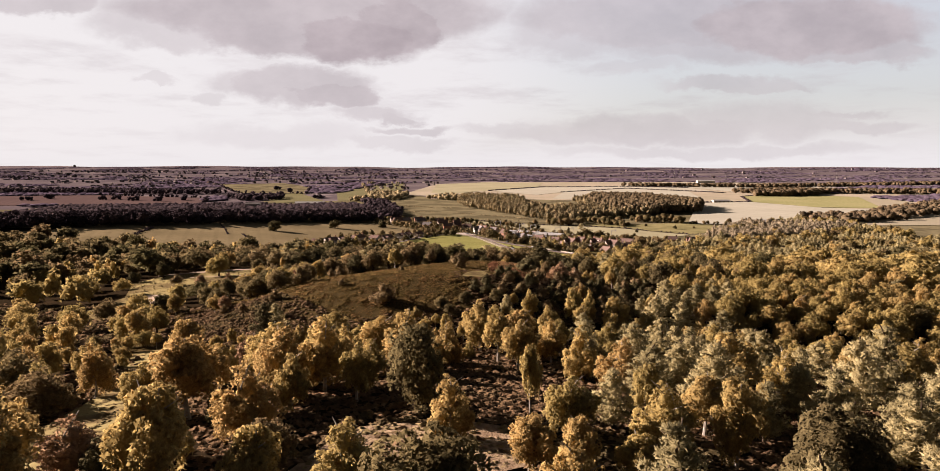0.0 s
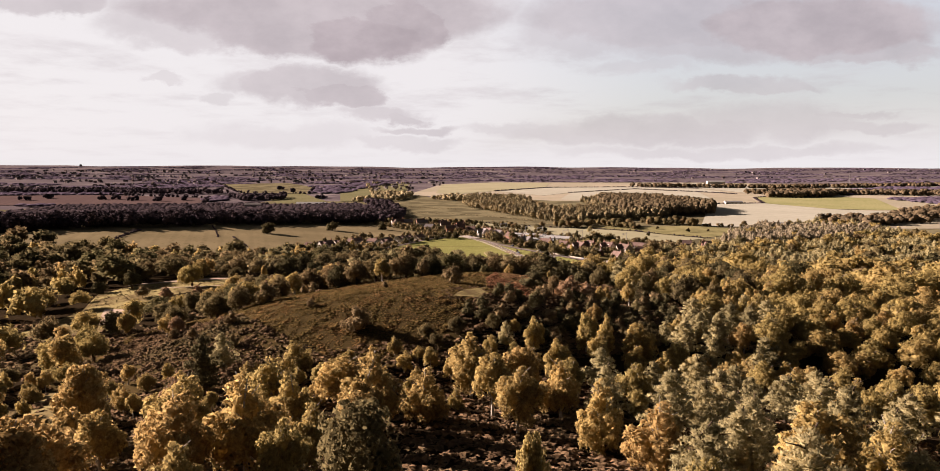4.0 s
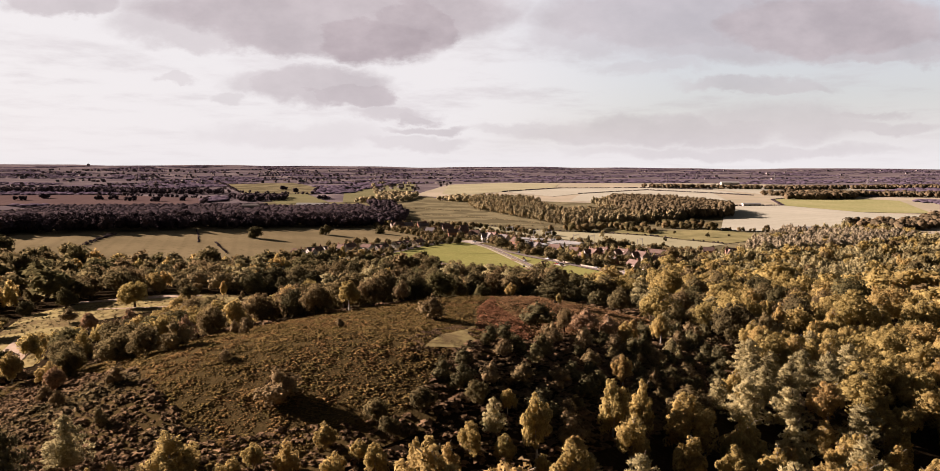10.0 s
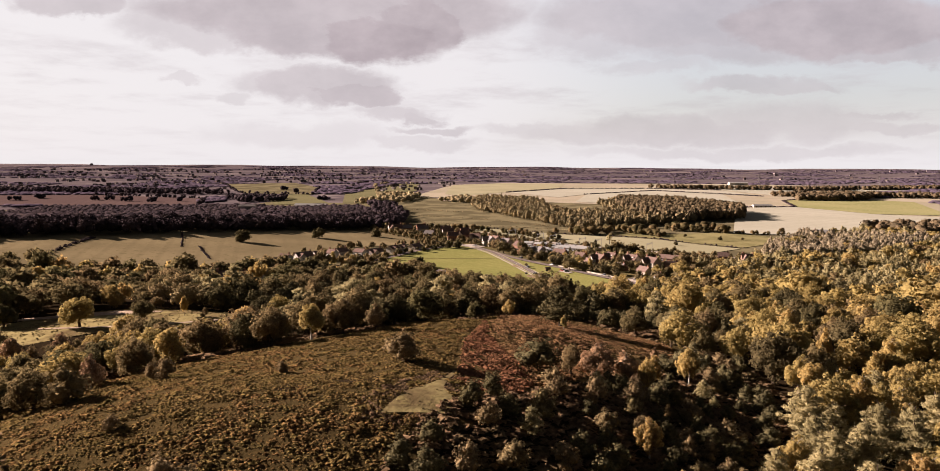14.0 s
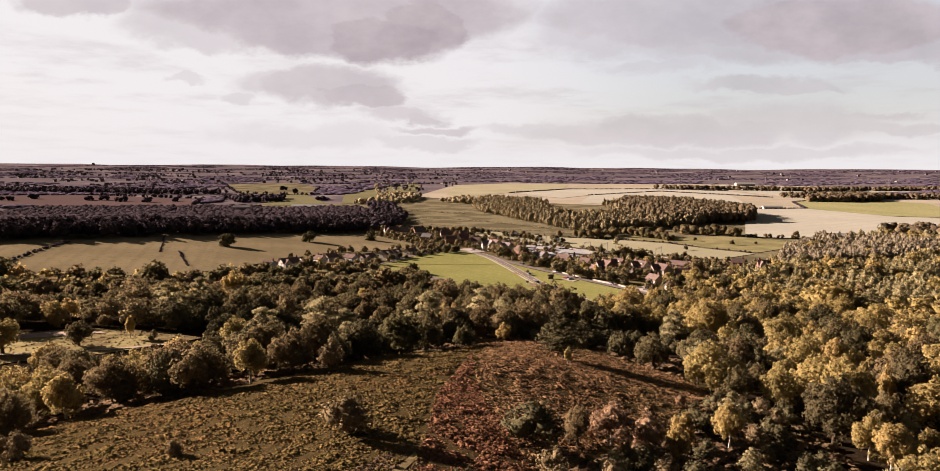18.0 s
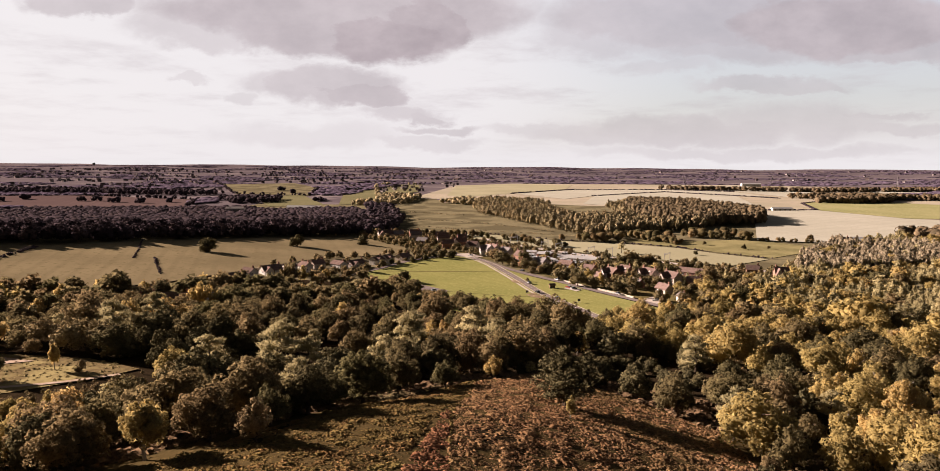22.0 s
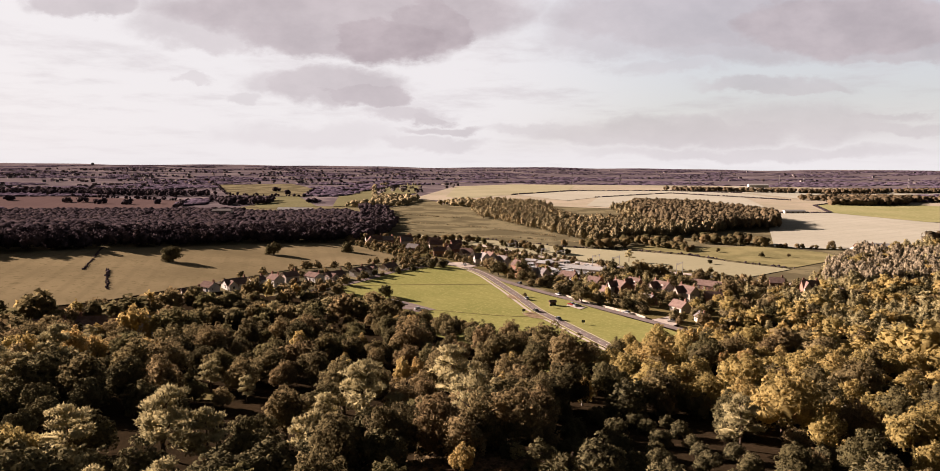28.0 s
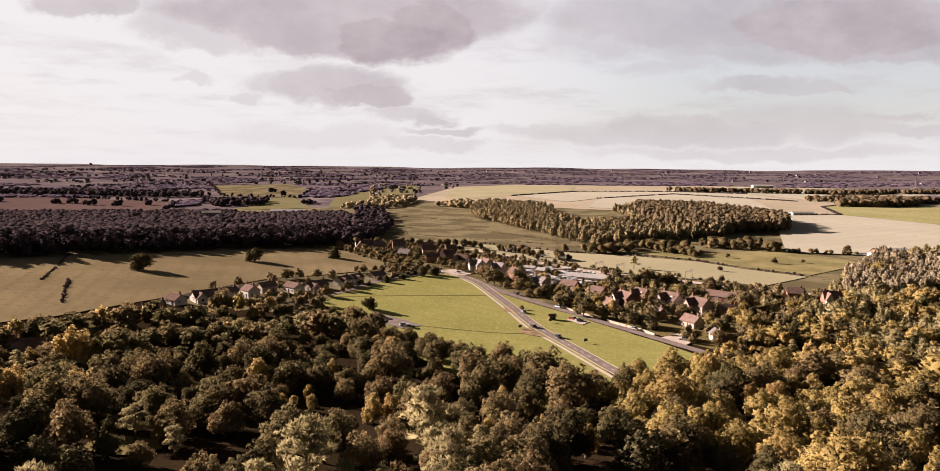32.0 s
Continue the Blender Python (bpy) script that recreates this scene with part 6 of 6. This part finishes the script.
# garden walls and hedges along the side road
def wall_run(name, line, tall_, thick, mat, label):
    pieces = []
    for (x0, y0), (x1, y1) in zip(line, line[1:]):
        n = max(1, int(math.hypot(x1 - x0, y1 - y0) / 4))
        for k in range(n):
            ax, ay, bx, by = (x0 + (x1 - x0) * k / n, y0 + (y1 - y0) * k / n, x0 + (x1 - x0) * (k + 1) / n, y0 + (y1 - y0) * (k + 1) / n)
            d = Vector((bx - ax, by - ay)).normalized()
            ox, oy = -d.y * thick / 2, d.x * thick / 2
            z0, z1 = ground_at(ax, ay), ground_at(bx, by)
            verts = [(ax + ox, ay + oy, z0 - 0.3), (ax - ox, ay - oy, z0 - 0.3), (bx - ox, by - oy, z1 - 0.3), (bx + ox, by + oy, z1 - 0.3),
                     (ax + ox, ay + oy, z0 + tall_), (ax - ox, ay - oy, z0 + tall_), (bx - ox, by - oy, z1 + tall_), (bx + ox, by + oy, z1 + tall_)]
            pieces.append((verts, [(3, 2, 1, 0), (4, 5, 6, 7), (0, 1, 5, 4), (1, 2, 6, 5), (2, 3, 7, 6), (3, 0, 4, 7)]))
            pieces.append(boxes(((ax - 0.22, ay - 0.22, z0 - 0.3), (ax + 0.22, ay + 0.22, z0 + tall_ + 0.06))))
    return tagged(new(name, mesh_of(name, *joined(*pieces), [M[mat]])), label, "wall", kind="structure")


wall_run("garden_wall", [(30, 609), (47, 586)], 1.0, 0.35, "stone", "pale stone garden wall along the side road")
wall_run("garden_wall", [(50, 582), (63, 566), (68, 557)], 1.0, 0.35, "stone", "pale stone garden wall along the side road")
wall_run("garden_wall", [(-163, 574), (-160, 584), (-150, 602), (-138, 624)], 1.2, 0.3, "stone", "pale garden wall behind the row of houses")
wall_run("garden_wall", [(-79, 668), (-66, 692)], 0.8, 0.3, "stone", "low pale garden wall along the lane")

# ---- gardens: trees among the houses ----
g_rng = np.random.RandomState(31)
gx, gy = scatter(VILLAGE, 6.9, 41)
ok = ~inside(GREEN, gx, gy) & ~inside(LEFT_FIELD, gx, gy) & ~inside(TRIANGLE, gx, gy) & ~inside(PALE_FIELD, gx, gy)
edge = inside([(-40, 870), (-50, 820), (10, 765), (70, 718), (120, 695), (165, 675), (175, 700), (90, 760)], gx, gy)
ok &= ~(edge & (g_rng.rand(len(gx)) < 0.65))
for row in V:
    ok &= np.hypot(gx - row[0], gy - row[1]) > max(row[3], row[4]) * 0.5 + 2.6
ahead_x, ahead_y = np.array([p[0] for p in road_line + side_line]), np.array([p[1] for p in road_line + side_line])
ok &= np.min(np.hypot(gx[:, None] - ahead_x[None], gy[:, None] - ahead_y[None]), axis=1) > 8
ok &= ~(inside([(2, 700), (9, 740), (30, 752), (61, 746), (68, 698), (50, 673), (34, 652), (16, 666)], gx, gy) & (g_rng.rand(len(gx)) < 0.85))
ROW_GROUND = [(-176, 556), (-168, 590), (-146, 630), (-118, 664), (-92, 690), (-74, 676), (-88, 640), (-104, 606), (-128, 572), (-150, 545)]
ok &= ~(inside(ROW_GROUND, gx, gy) & (g_rng.rand(len(gx)) < 0.72))
ok &= ~inside([(60, 552), (72, 540), (94, 570), (86, 590), (70, 570)], gx, gy)
gx, gy = gx[ok], gy[ok]
by_near = np.argsort(np.hypot(gx - 50, gy - 560))
gx, gy = gx[by_near], gy[by_near]
rest_x, rest_y = gx[270:], gy[270:]
gx, gy = gx[:270], gy[:270]
for k, (x, y) in enumerate(zip(gx, gy)):
    front_row = inside([(20, 640), (60, 580), (70, 585), (40, 650)], x, y)
    if g_rng.rand() < (0.0 if front_row else 0.12):
        continue
    kind = ("dark_oak", "oak", "holly", "pale_oak", "dark_oak", "dark_oak", "pine", "dark_oak", "oak", "shrub", "birch", "oak")[min(g_rng.randint(13), 11) if g_rng.rand() < 0.5 else g_rng.randint(9)]
    if inside(ROW_GROUND, x, y):
        kind = "shrub"
    small = kind in ("shrub", "holly")
    plant(kind, x, y, g_rng.uniform(2.6, 5.0) if small else g_rng.uniform(5.0, 9.0), g_rng.uniform(0.85, 1.2),
          garden=True, label={"pale_oak": "yellowing olive garden tree between village houses", "dark_oak": "dark green rounded garden tree between village houses", "oak": "rounded green garden tree between village houses", "birch": "yellowing garden birch between village houses", "pine": "dark garden conifer between village houses",
                 "russet": "russet garden tree between village houses", "shrub": "olive garden shrub between village houses", "holly": "dark evergreen garden bush between village houses"}[kind])

for kind, x, y, t_, wide_ in (("oak", -11, 673, 11, 1.3), ("oak", 5, 669, 13, 0.85), ("russet", 4, 656, 8.5, 1.6), ("dark_oak", 29, 613, 10, 1.15), ("oak", 39, 591, 9, 1.2), ("dark_oak", 48, 590, 9.5, 1.1), ("dark_pine", 67, 691, 12, 0.9),
                              ("oak", 85, 688, 13, 1.15), ("oak", 98, 686, 11, 1.25), ("dark_oak", 76, 598, 10, 1.2), ("shrub", 11, 638, 5, 1.6), ("oak", 62, 576, 7.5, 1.3), ("dark_oak", 68, 571, 6.5, 1.3), ("oak", 125, 619, 11.5, 1.15),
                              ("pale_oak", 111, 565, 11, 1.2), ("oak", 92, 541, 8, 1.2), ("pale_oak", 117, 545, 10.5, 1.2), ("dark_pine", 44, 665, 8, 0.8), ("oak", -18, 690, 10, 1.2), ("oak", 20, 640, 8, 1.2), ("dark_oak", 33, 626, 9, 1.1), ("dark_oak", 57, 597, 7, 1.2)):
    plant(kind, x, y, t_, wide_, garden=kind in ("oak", "dark_oak", "russet", "pale_oak"), label={"russet": "orange-brown garden tree beside the side road", "dark_pine": "tall dark conifer beside the yard", "shrub": "clipped evergreen shrub at the roadside"}.get(kind, "tall full-crowned tree among the village gardens"))
for mat_, pick_, label_ in (("dark_leaf_garden", 0, "dark green trees and shrubs in far gardens"), ("oak_far", 1, "olive trees and shrubs in far gardens")):
    use = (np.arange(len(rest_x)) % 3 == 2) == bool(pick_)
    mass("far_garden_trees", FAR["oak"], rest_x[use], rest_y[use], g_rng.uniform(3.0, 6.4, use.sum()), 1.05, M[mat_], label_, "trees", seed=33 + pick_)

# ---- cars ----
def car_body(l, w_, h):
    x, y = w_ / 2, l / 2
    side_line_ = [(-y, 0.35), (-y, h * 0.55), (-y * 0.92, h * 0.62), (-y * 0.45, h * 0.62), (y * 0.3, h * 0.6), (y * 0.92, h * 0.5), (y, h * 0.42), (y, 0.3)]
    n = len(side_line_)
    verts = [(-x, a, b) for a, b in side_line_] + [(x, a, b) for a, b in side_line_]
    faces = [tuple(range(n)), tuple(range(2 * n - 1, n - 1, -1))] + [((k + 1) % n, k, n + k, n + (k + 1) % n) for k in range(n)]
    return verts, faces


def car_cabin(l, w_, h):
    x, y = w_ / 2, l / 2
    lo, hi = h * 0.6, h
    verts = [(-x * 0.95, -y * 0.85, lo), (x * 0.95, -y * 0.85, lo), (x * 0.95, y * 0.38, lo), (-x * 0.95, y * 0.38, lo), (-x * 0.78, -y * 0.6, hi), (x * 0.78, -y * 0.6, hi), (x * 0.78, y * 0.05, hi), (-x * 0.78, y * 0.05, hi)]
    return verts, [(4, 5, 6, 7), (0, 1, 5, 4), (1, 2, 6, 5), (2, 3, 7, 6), (3, 0, 4, 7)]


WHEEL = mesh_of("wheel", *tube([(-0.1, 0, 0), (0.1, 0, 0)], [0.32, 0.32], 12), [M["rubber"]])
CABIN = mesh_of("cabin", *car_cabin(4.2, 1.75, 1.45), [M["pane"]])
ROOF = mesh_of("car_roof", *boxes(((-0.66, -1.22, 1.44), (0.66, 0.1, 1.49))), [M["car_silver"]])
BODY = {k: mesh_of("car_body", *car_body(4.2, 1.75, 1.45), [M[k]]) for k in ("car_white", "car_silver", "car_dark", "car_red", "car_blue")}


def car(x, y, turn, colour, label, lift=0.4):
    root = empty("car", pose(x, y, ground_at(x, y) + lift, 0, 0, turn), label, "car", "cars in the village")
    part("body", BODY[colour], root)
    part("cabin", CABIN, root, None, "dark glazed cabin")
    part("roof", ROOF, root)
    for sx in (-0.8, 0.8):
        for sy in (-1.3, 1.35):
            part("wheel", WHEEL, root, pose(sx, sy, 0.32))


for x, y, turn, colour, text in ((14, 561, 20, "car_dark", "dark car on the main road"), (25, 543, 200, "car_dark", "dark car on the main road"), (9, 592, 20, "car_silver", "silver car on the main road"),
                                 (36, 579, 300, "car_silver", "silver car parked in the lay-by"), (33, 582, 40, "car_red", "red car parked in the lay-by"), (-60, 563, 290, "car_white", "white car parked by the green"),
                                 (-56, 561, 290, "car_silver", "silver car parked by the green"), (-44, 549, 290, "car_white", "white car parked by the green"), (-41, 547, 290, "car_dark", "dark car parked by the green"),
                                 (-38, 706, 60, "car_white", "white car at the junction"), (4, 640, 30, "car_dark", "dark car on the side road"), (27, 609, 38, "car_white", "white car parked by the wall"),
                                 (60, 566, 38, "car_silver", "silver car parked by the wall"), (79, 549, 70, "car_white", "white car on the forecourt"), (81, 283, 60, "car_blue", "blue car parked in the wood"),
                                 (84, 285, 60, "car_dark", "dark car parked in the wood"), (-52, 716, 120, "car_silver", "silver car at the junction"), (-72, 678, 30, "car_dark", "dark car parked on the lane")):
    car(x, y, turn, colour, text, 0.45)
CARAVAN = mesh_of("caravan_body", *boxes(((-1.1, -2.6, 0.45), (1.1, 2.6, 2.5)), ((-1.0, -2.75, 0.8), (1.0, 2.75, 2.2)), ((-0.9, -2.0, 2.5), (0.9, 2.0, 2.62))), [M["car_white"]])
CARAVAN_PANE = mesh_of("caravan_pane", *boxes(((-1.12, -1.6, 1.3), (1.12, -0.5, 2.0)), ((-1.12, 0.5, 1.3), (1.12, 1.6, 2.0)), ((-0.8, -2.77, 1.3), (0.8, 2.77, 2.0))), [M["pane"]])
y_rng = random.Random(12)
for k in range(64):
    x, y = y_rng.uniform(6, 64), y_rng.uniform(668, 746)
    if not bool(inside([(6, 704), (12, 736), (28, 748), (58, 742), (64, 700), (50, 678), (36, 664), (18, 674)], x, y)) or any(math.hypot(x - a, y - b) < 9 for a, b in ((50, 698), (38, 706), (22, 722), (10, 734), (36, 668))):
        continue
    root = empty("caravan", pose(x, y, ground_at(x, y) + 0.35, 0, 0, y_rng.choice((-25, -20, 65, 70))), "white touring caravan stored in the yard", "caravan", "caravans in the yard")
    part("body", CARAVAN, root)
    part("window", CARAVAN_PANE, root)
    for sx in (-0.95, 0.95):
        part("wheel", WHEEL, root, pose(sx, 0, 0.32))

# bus shelters, signs and bollards by the main road
for x, y in ((22, 573), (8, 556), (36, 536)):
    root = empty("road_sign", pose(x, y, ground_at(x, y), 0, 0, 20), "dark sign board on two posts beside the road", "sign", "signs along the road")
    for sx in (-0.6, 0.6):
        part("post", mesh_of("post", *boxes(((sx - 0.06, -0.06, -0.2), (sx + 0.06, 0.06, 2.2))), [M["steel"]]), root)
    part("board", mesh_of("board", *boxes(((-0.8, -0.1, 1.1), (0.8, -0.06, 2.3))), [M["car_dark"]]), root)
root = empty("bus_shelter", pose(23, 580, ground_at(23, 580), 0, 0, 22), "small wooden bus shelter beside the road", "shelter")
part("wall", mesh_of("shelter_wall", *boxes(((-1.6, 0.6, -0.2), (1.6, 0.75, 2.2)), ((-1.6, -0.7, -0.2), (-1.45, 0.6, 2.2)), ((1.45, -0.7, -0.2), (1.6, 0.6, 2.2))), [M["fence"]]), root)
part("roof", mesh_of("shelter_roof", *gable_roof(3.2, 1.6, 2.2, 2.9), [M["tile_red"]]), root)

# ---- railway, pylons and the skyline ----
ribbon("railway", [(-40, 845), (20, 772), (60, 737), (116, 708), (170, 678), (260, 640)], 9, M["gravel"], "railway track bed behind the village", "railway", 0.45, 10)


def beam(a, b, r=0.12):
    return tube([a, b], [r, r], 4)


for x, y in ((22, 770), (34, 759), (60, 737), (74, 730), (116, 708), (-6, 800)):
    root = empty("railway_gantry", pose(x, y, ground_at(x, y), 0, 0, -32), "pale steel railway gantry with two masts", "gantry", "gantries along the railway")
    for sy in (-6, 6):
        part("mast", mesh_of("mast", *beam((0, sy, -0.5), (0, sy, 8.6), 0.2), [M["steel"]]), root)
    part("beam", mesh_of("gantry_beam", *joined(beam((0, -6, 8.0), (0, 6, 8.0), 0.15), beam((0, -6, 7.1), (0, 6, 7.1), 0.12), *[beam((0, k, 7.1), (0, k + 2, 8.0), 0.08) for k in range(-6, 6, 2)]), [M["steel"]]), root)


def pylon_body(tall_):
    pieces = []
    levels = [(0, 3.4), (0.3, 2.2), (0.55, 1.3), (0.75, 0.9), (1.0, 0.25)]
    for (h0, r0), (h1, r1) in zip(levels, levels[1:]):
        for sx, sy in ((-1, -1), (1, -1), (1, 1), (-1, 1)):
            pieces.append(beam((sx * r0, sy * r0, h0 * tall_), (sx * r1, sy * r1, h1 * tall_), 0.3))
            tx, ty = -sy, sx
            pieces.append(beam((sx * r0, sy * r0, h0 * tall_), (tx * r1, ty * r1, h1 * tall_), 0.18))
    return joined(*pieces)


PYLON = mesh_of("tower", *pylon_body(34), [M["pylon_steel"]])
ARMS = [mesh_of("cross_arm", *joined(beam((-r, 0, z), (r, 0, z), 0.3), beam((-r, 0, z), (0, 0, z + 2.2), 0.2), beam((r, 0, z), (0, 0, z + 2.2), 0.2)), [M["pylon_steel"]]) for z, r in ((20, 6), (25, 7.5), (30, 5))]
for x, y, turn in ((-95, 2866, 10), (142, 2586, 5), (310, 2602, 0), (551, 2625, 0), (860, 2655, 5), (1197, 2486, 20), (737, 2946, 0), (1025, 2872, 0)):
    root = empty("pylon", pose(x, y, ground_at(x, y), 0, 0, turn), "grey lattice power pylon far across the fields", "pylon", "pylons on the skyline")
    part("tower", PYLON, root)
    for a in ARMS:
        part("cross_arm", a, root)

root = empty("tower_block", pose(-2925, 4470, ground_at(-2925, 4470) - 12, 0, 0, 30) @ Matrix.Diagonal((0.9, 0.9, 0.72, 1)), "grey tower block on the far skyline", "tower")
part("wall", mesh_of("block_wall", *boxes(((-9, -7, 0), (9, 7, 36)), ((-5, -4, 36), (5, 4, 39))), [M["concrete"]]), root)
for storey in range(9):
    part("window_band", mesh_of("window_band", *boxes(((-8, -7.2, 4 + 3.2 * storey), (8, -7.02, 5.4 + 3.2 * storey))), [M["pane"]]), root)

# the distant town: roofs among trees
t_rng = np.random.RandomState(91)
town_v, town_f, town_m = [], [], []
for k in range(1500):
    a, r = t_rng.uniform(-0.78, -0.10), t_rng.uniform(1750, 3900)
    if t_rng.rand() < 0.07:
        a, r = t_rng.uniform(-0.3, 0.6), t_rng.uniform(2900, 4300)
    x, y = r * math.sin(a), 128 + r * math.cos(a)
    if noise.noise(Vector((x * 0.004, y * 0.006, 4.0))) < -0.02 or bool(inside([(-966, 2230), (-778, 2378), (-562, 2014), (-480, 1660), (-708, 1690)], x, y)):
        continue
    hw, hd, he, hr = t_rng.uniform(3.5, 7), t_rng.uniform(2.8, 4), t_rng.uniform(3.6, 5), t_rng.uniform(6, 8)
    m = pose(x, y, ground_at(x, y), 0, 0, t_rng.choice((10, 55, 100, 145)))
    for (vs, fs), idx in ((gable(hw * 2, hd * 2, he, hr), 0), (gable_roof(hw * 2, hd * 2, he, hr), 1)):
        b = len(town_v)
        town_v += [m @ Vector(p) for p in vs]
        town_f += [tuple(b + i for i in f) for f in fs]
        town_m += [idx] * len(fs)
tagged(new("distant_town", mesh_of("distant_town", town_v, town_f, [M["town_wall"], M["town_roof"]], town_m)), "brick houses of a town spread over the far plain", "town", kind="stuff")

# ---- low growth on the heath ----
def tuft(seed, blades, rise, spread):
    """A low clump of fronds, about 9 units high like the tree patterns."""
    rng = np.random.RandomState(seed)
    t = rng.uniform(0, 2 * math.pi, blades)
    r = rng.uniform(0.4, 1.1, (blades, 1)) * spread
    out = np.stack([np.cos(t), np.sin(t), np.zeros(blades)], 1)
    side_ = np.stack([-np.sin(t), np.cos(t), np.zeros(blades)], 1)
    mid = out * r * 0.45 + (0, 0, 1) * (rng.uniform(0.6, 1.1, (blades, 1)) * rise)
    tip = out * r * 1.15 + (0, 0, 1) * (rng.uniform(0.25, 0.7, (blades, 1)) * rise)
    wid = side_ * spread * rng.uniform(0.24, 0.4, (blades, 1))
    verts = np.stack([out * r * 0.1, mid - wid, mid + wid, tip], 1).reshape(-1, 3)
    i = np.arange(blades)[:, None] * 4
    return verts, np.concatenate([i + (0, 1, 2), i + (1, 3, 2)], 0), np.repeat(unit(out * 0.35 + (0, 0, 1.0) + rng.normal(size=(blades, 3)) * 0.25), 4, axis=0)


TUFT = [tuft(k, 9, 7.5, 10.0) for k in range(6)]


def carpet(name, poly, gap, low, high, mat, label, category, seed, without=(), wide=1.0):
    x, y = scatter(poly, gap, seed, 0.85)
    keep_ = np.ones(len(x), dtype=bool)
    for other in without:
        keep_ &= ~inside(other, x, y)
    x, y = x[keep_], y[keep_]
    rng = np.random.RandomState(seed)
    patch = np.array([0.5 + 0.9 * noise.noise(Vector((a * 0.045, b * 0.045, seed))) + 0.35 * noise.noise(Vector((a * 0.3, b * 0.3, seed))) for a, b in zip(x, y)])
    swellings = np.clip([1.0 + 1.1 * noise.noise(Vector((a * 0.38, b * 0.38, seed + 2.0))) for a, b in zip(x, y)], 0.45, 1.7)   # taller and lower growth
    return mass(name, TUFT, x, y, rng.uniform(low, high, len(x)) * swellings, wide, M[mat], label, category, np.clip(patch + rng.uniform(-0.15, 0.15, len(x)), 0, 1), seed)


PATH_CUT = [(-4.4, 284), (-6.9, 249), (-6.0, 229), (-5.2, 220), (-4.6, 220), (-5.3, 229), (-6.2, 249), (-3.7, 284)]
HEATHER = [(-98, 176), (-107, 222), (-98, 228), (-90, 216), (-78, 205), (-66, 196), (-54, 183), (-42, 171), (-36, 166), (-56, 160), (-70, 162), (-82, 164)]
EAST = [(-1.5, 340), (-2.5, 283), (-1, 262), (2, 242), (6, 232), (8, 221), (5, 211), (-2, 206), (0, 190), (60, 200), (60, 340)]
carpet("bracken", HILL, 0.42, 0.15, 0.36, "bracken", "olive and bronze bracken covering the hill", "bracken", 51, (RED_PATCH, BALD, PATH_CUT, HEATHER, EAST), 1.15)
carpet("brown_bracken", [(-2, 318), (8, 331), (26, 328), (47, 304), (47, 282), (36, 262), (22, 246), (12, 222), (7, 214), (8, 221), (6, 232), (2, 242), (-1, 262), (-2.5, 283)], 0.42, 0.15, 0.36, "brown_bracken", "rusty brown bracken on the east side of the hill", "bracken", 59, (RED_PATCH,), 1.15)
carpet("red_bracken", RED_PATCH, 0.38, 0.16, 0.4, "red_bracken", "russet-red heather patch on the hilltop", "heather", 52, (PATH_CUT,), 1.1)
carpet("heather", HEATHER, 0.85, 0.32, 0.7, "heather", "dark brown heather on the hill's lower slope", "heather", 53, (), 1.1)
carpet("heather", [(-80, 55), (-70, 165), (-12, 175), (20, 170), (70, 165), (70, 55)], 1.15, 0.3, 0.65, "heather", "brown heather between the birches", "heather", 54, (CLEARING, BANK), 1.5)
carpet("heather", [(-12, 176), (-5, 200), (12, 222), (36, 262), (47, 282), (62, 280), (60, 240), (40, 205), (14, 172)], 0.95, 0.35, 0.8, "heather", "dark scrubby growth on the shaded flank", "heather", 55, (HILL,), 1.4)
carpet("heather", [(-175, 90), (-74, 90), (-72, 130), (-100, 172), (-110, 235), (-250, 290), (-260, 200)], 2.3, 0.5, 1.0, "heather", "dark heather on the western slope", "heather", 60, (GLADE,), 1.5)
# heather laid along the wood's edge to darken it like the trees' shadow
carpet("heather", [(-110, 222), (-98, 237), (-78, 239), (-60, 249), (-43, 263), (-31, 279), (-20, 296), (-6, 318), (8, 331), (26, 328), (47, 304), (62, 300), (50, 330), (20, 350), (-20, 336), (-50, 292), (-70, 268), (-104, 250)], 1.3, 0.5, 1.1, "heather", "heather strip standing in for shadow at the foot of the trees", "heather", 61, (), 1.4)
carpet("dry_grass", GLADE, 1.5, 0.2, 0.4, "glade_tuft", "dry grass tussocks in the glade", "grass", 56, (), 1.2)
carpet("heather", [(-16, 195), (-14, 204), (-11, 211), (-8, 219), (-4, 220), (-3, 209), (-2, 200), (-3, 195), (-8, 192), (-14, 192)], 0.45, 0.16, 0.36, "heather", "dull brown heather round the cropped grass", "heather", 63, (BALD,), 1.2)
carpet("dry_grass", BALD, 0.9, 0.12, 0.25, "glade_tuft", "cropped yellow grass tufts on the hilltop", "grass", 62, (), 1.2)
carpet("dry_grass", CLEARING, 0.9, 0.14, 0.6, "tussock", "dry grass tussocks in the clearing", "grass", 57, (), 1.2)
carpet("dry_grass", BANK, 0.85, 0.16, 0.4, "tussock", "dry grass on the sunlit bank", "grass", 58, (), 1.2)
carpet("heather", CLEARING, 1.9, 0.2, 0.7, "heather", "scattered brown heather in the clearing", "heather", 64, (), 1.3)
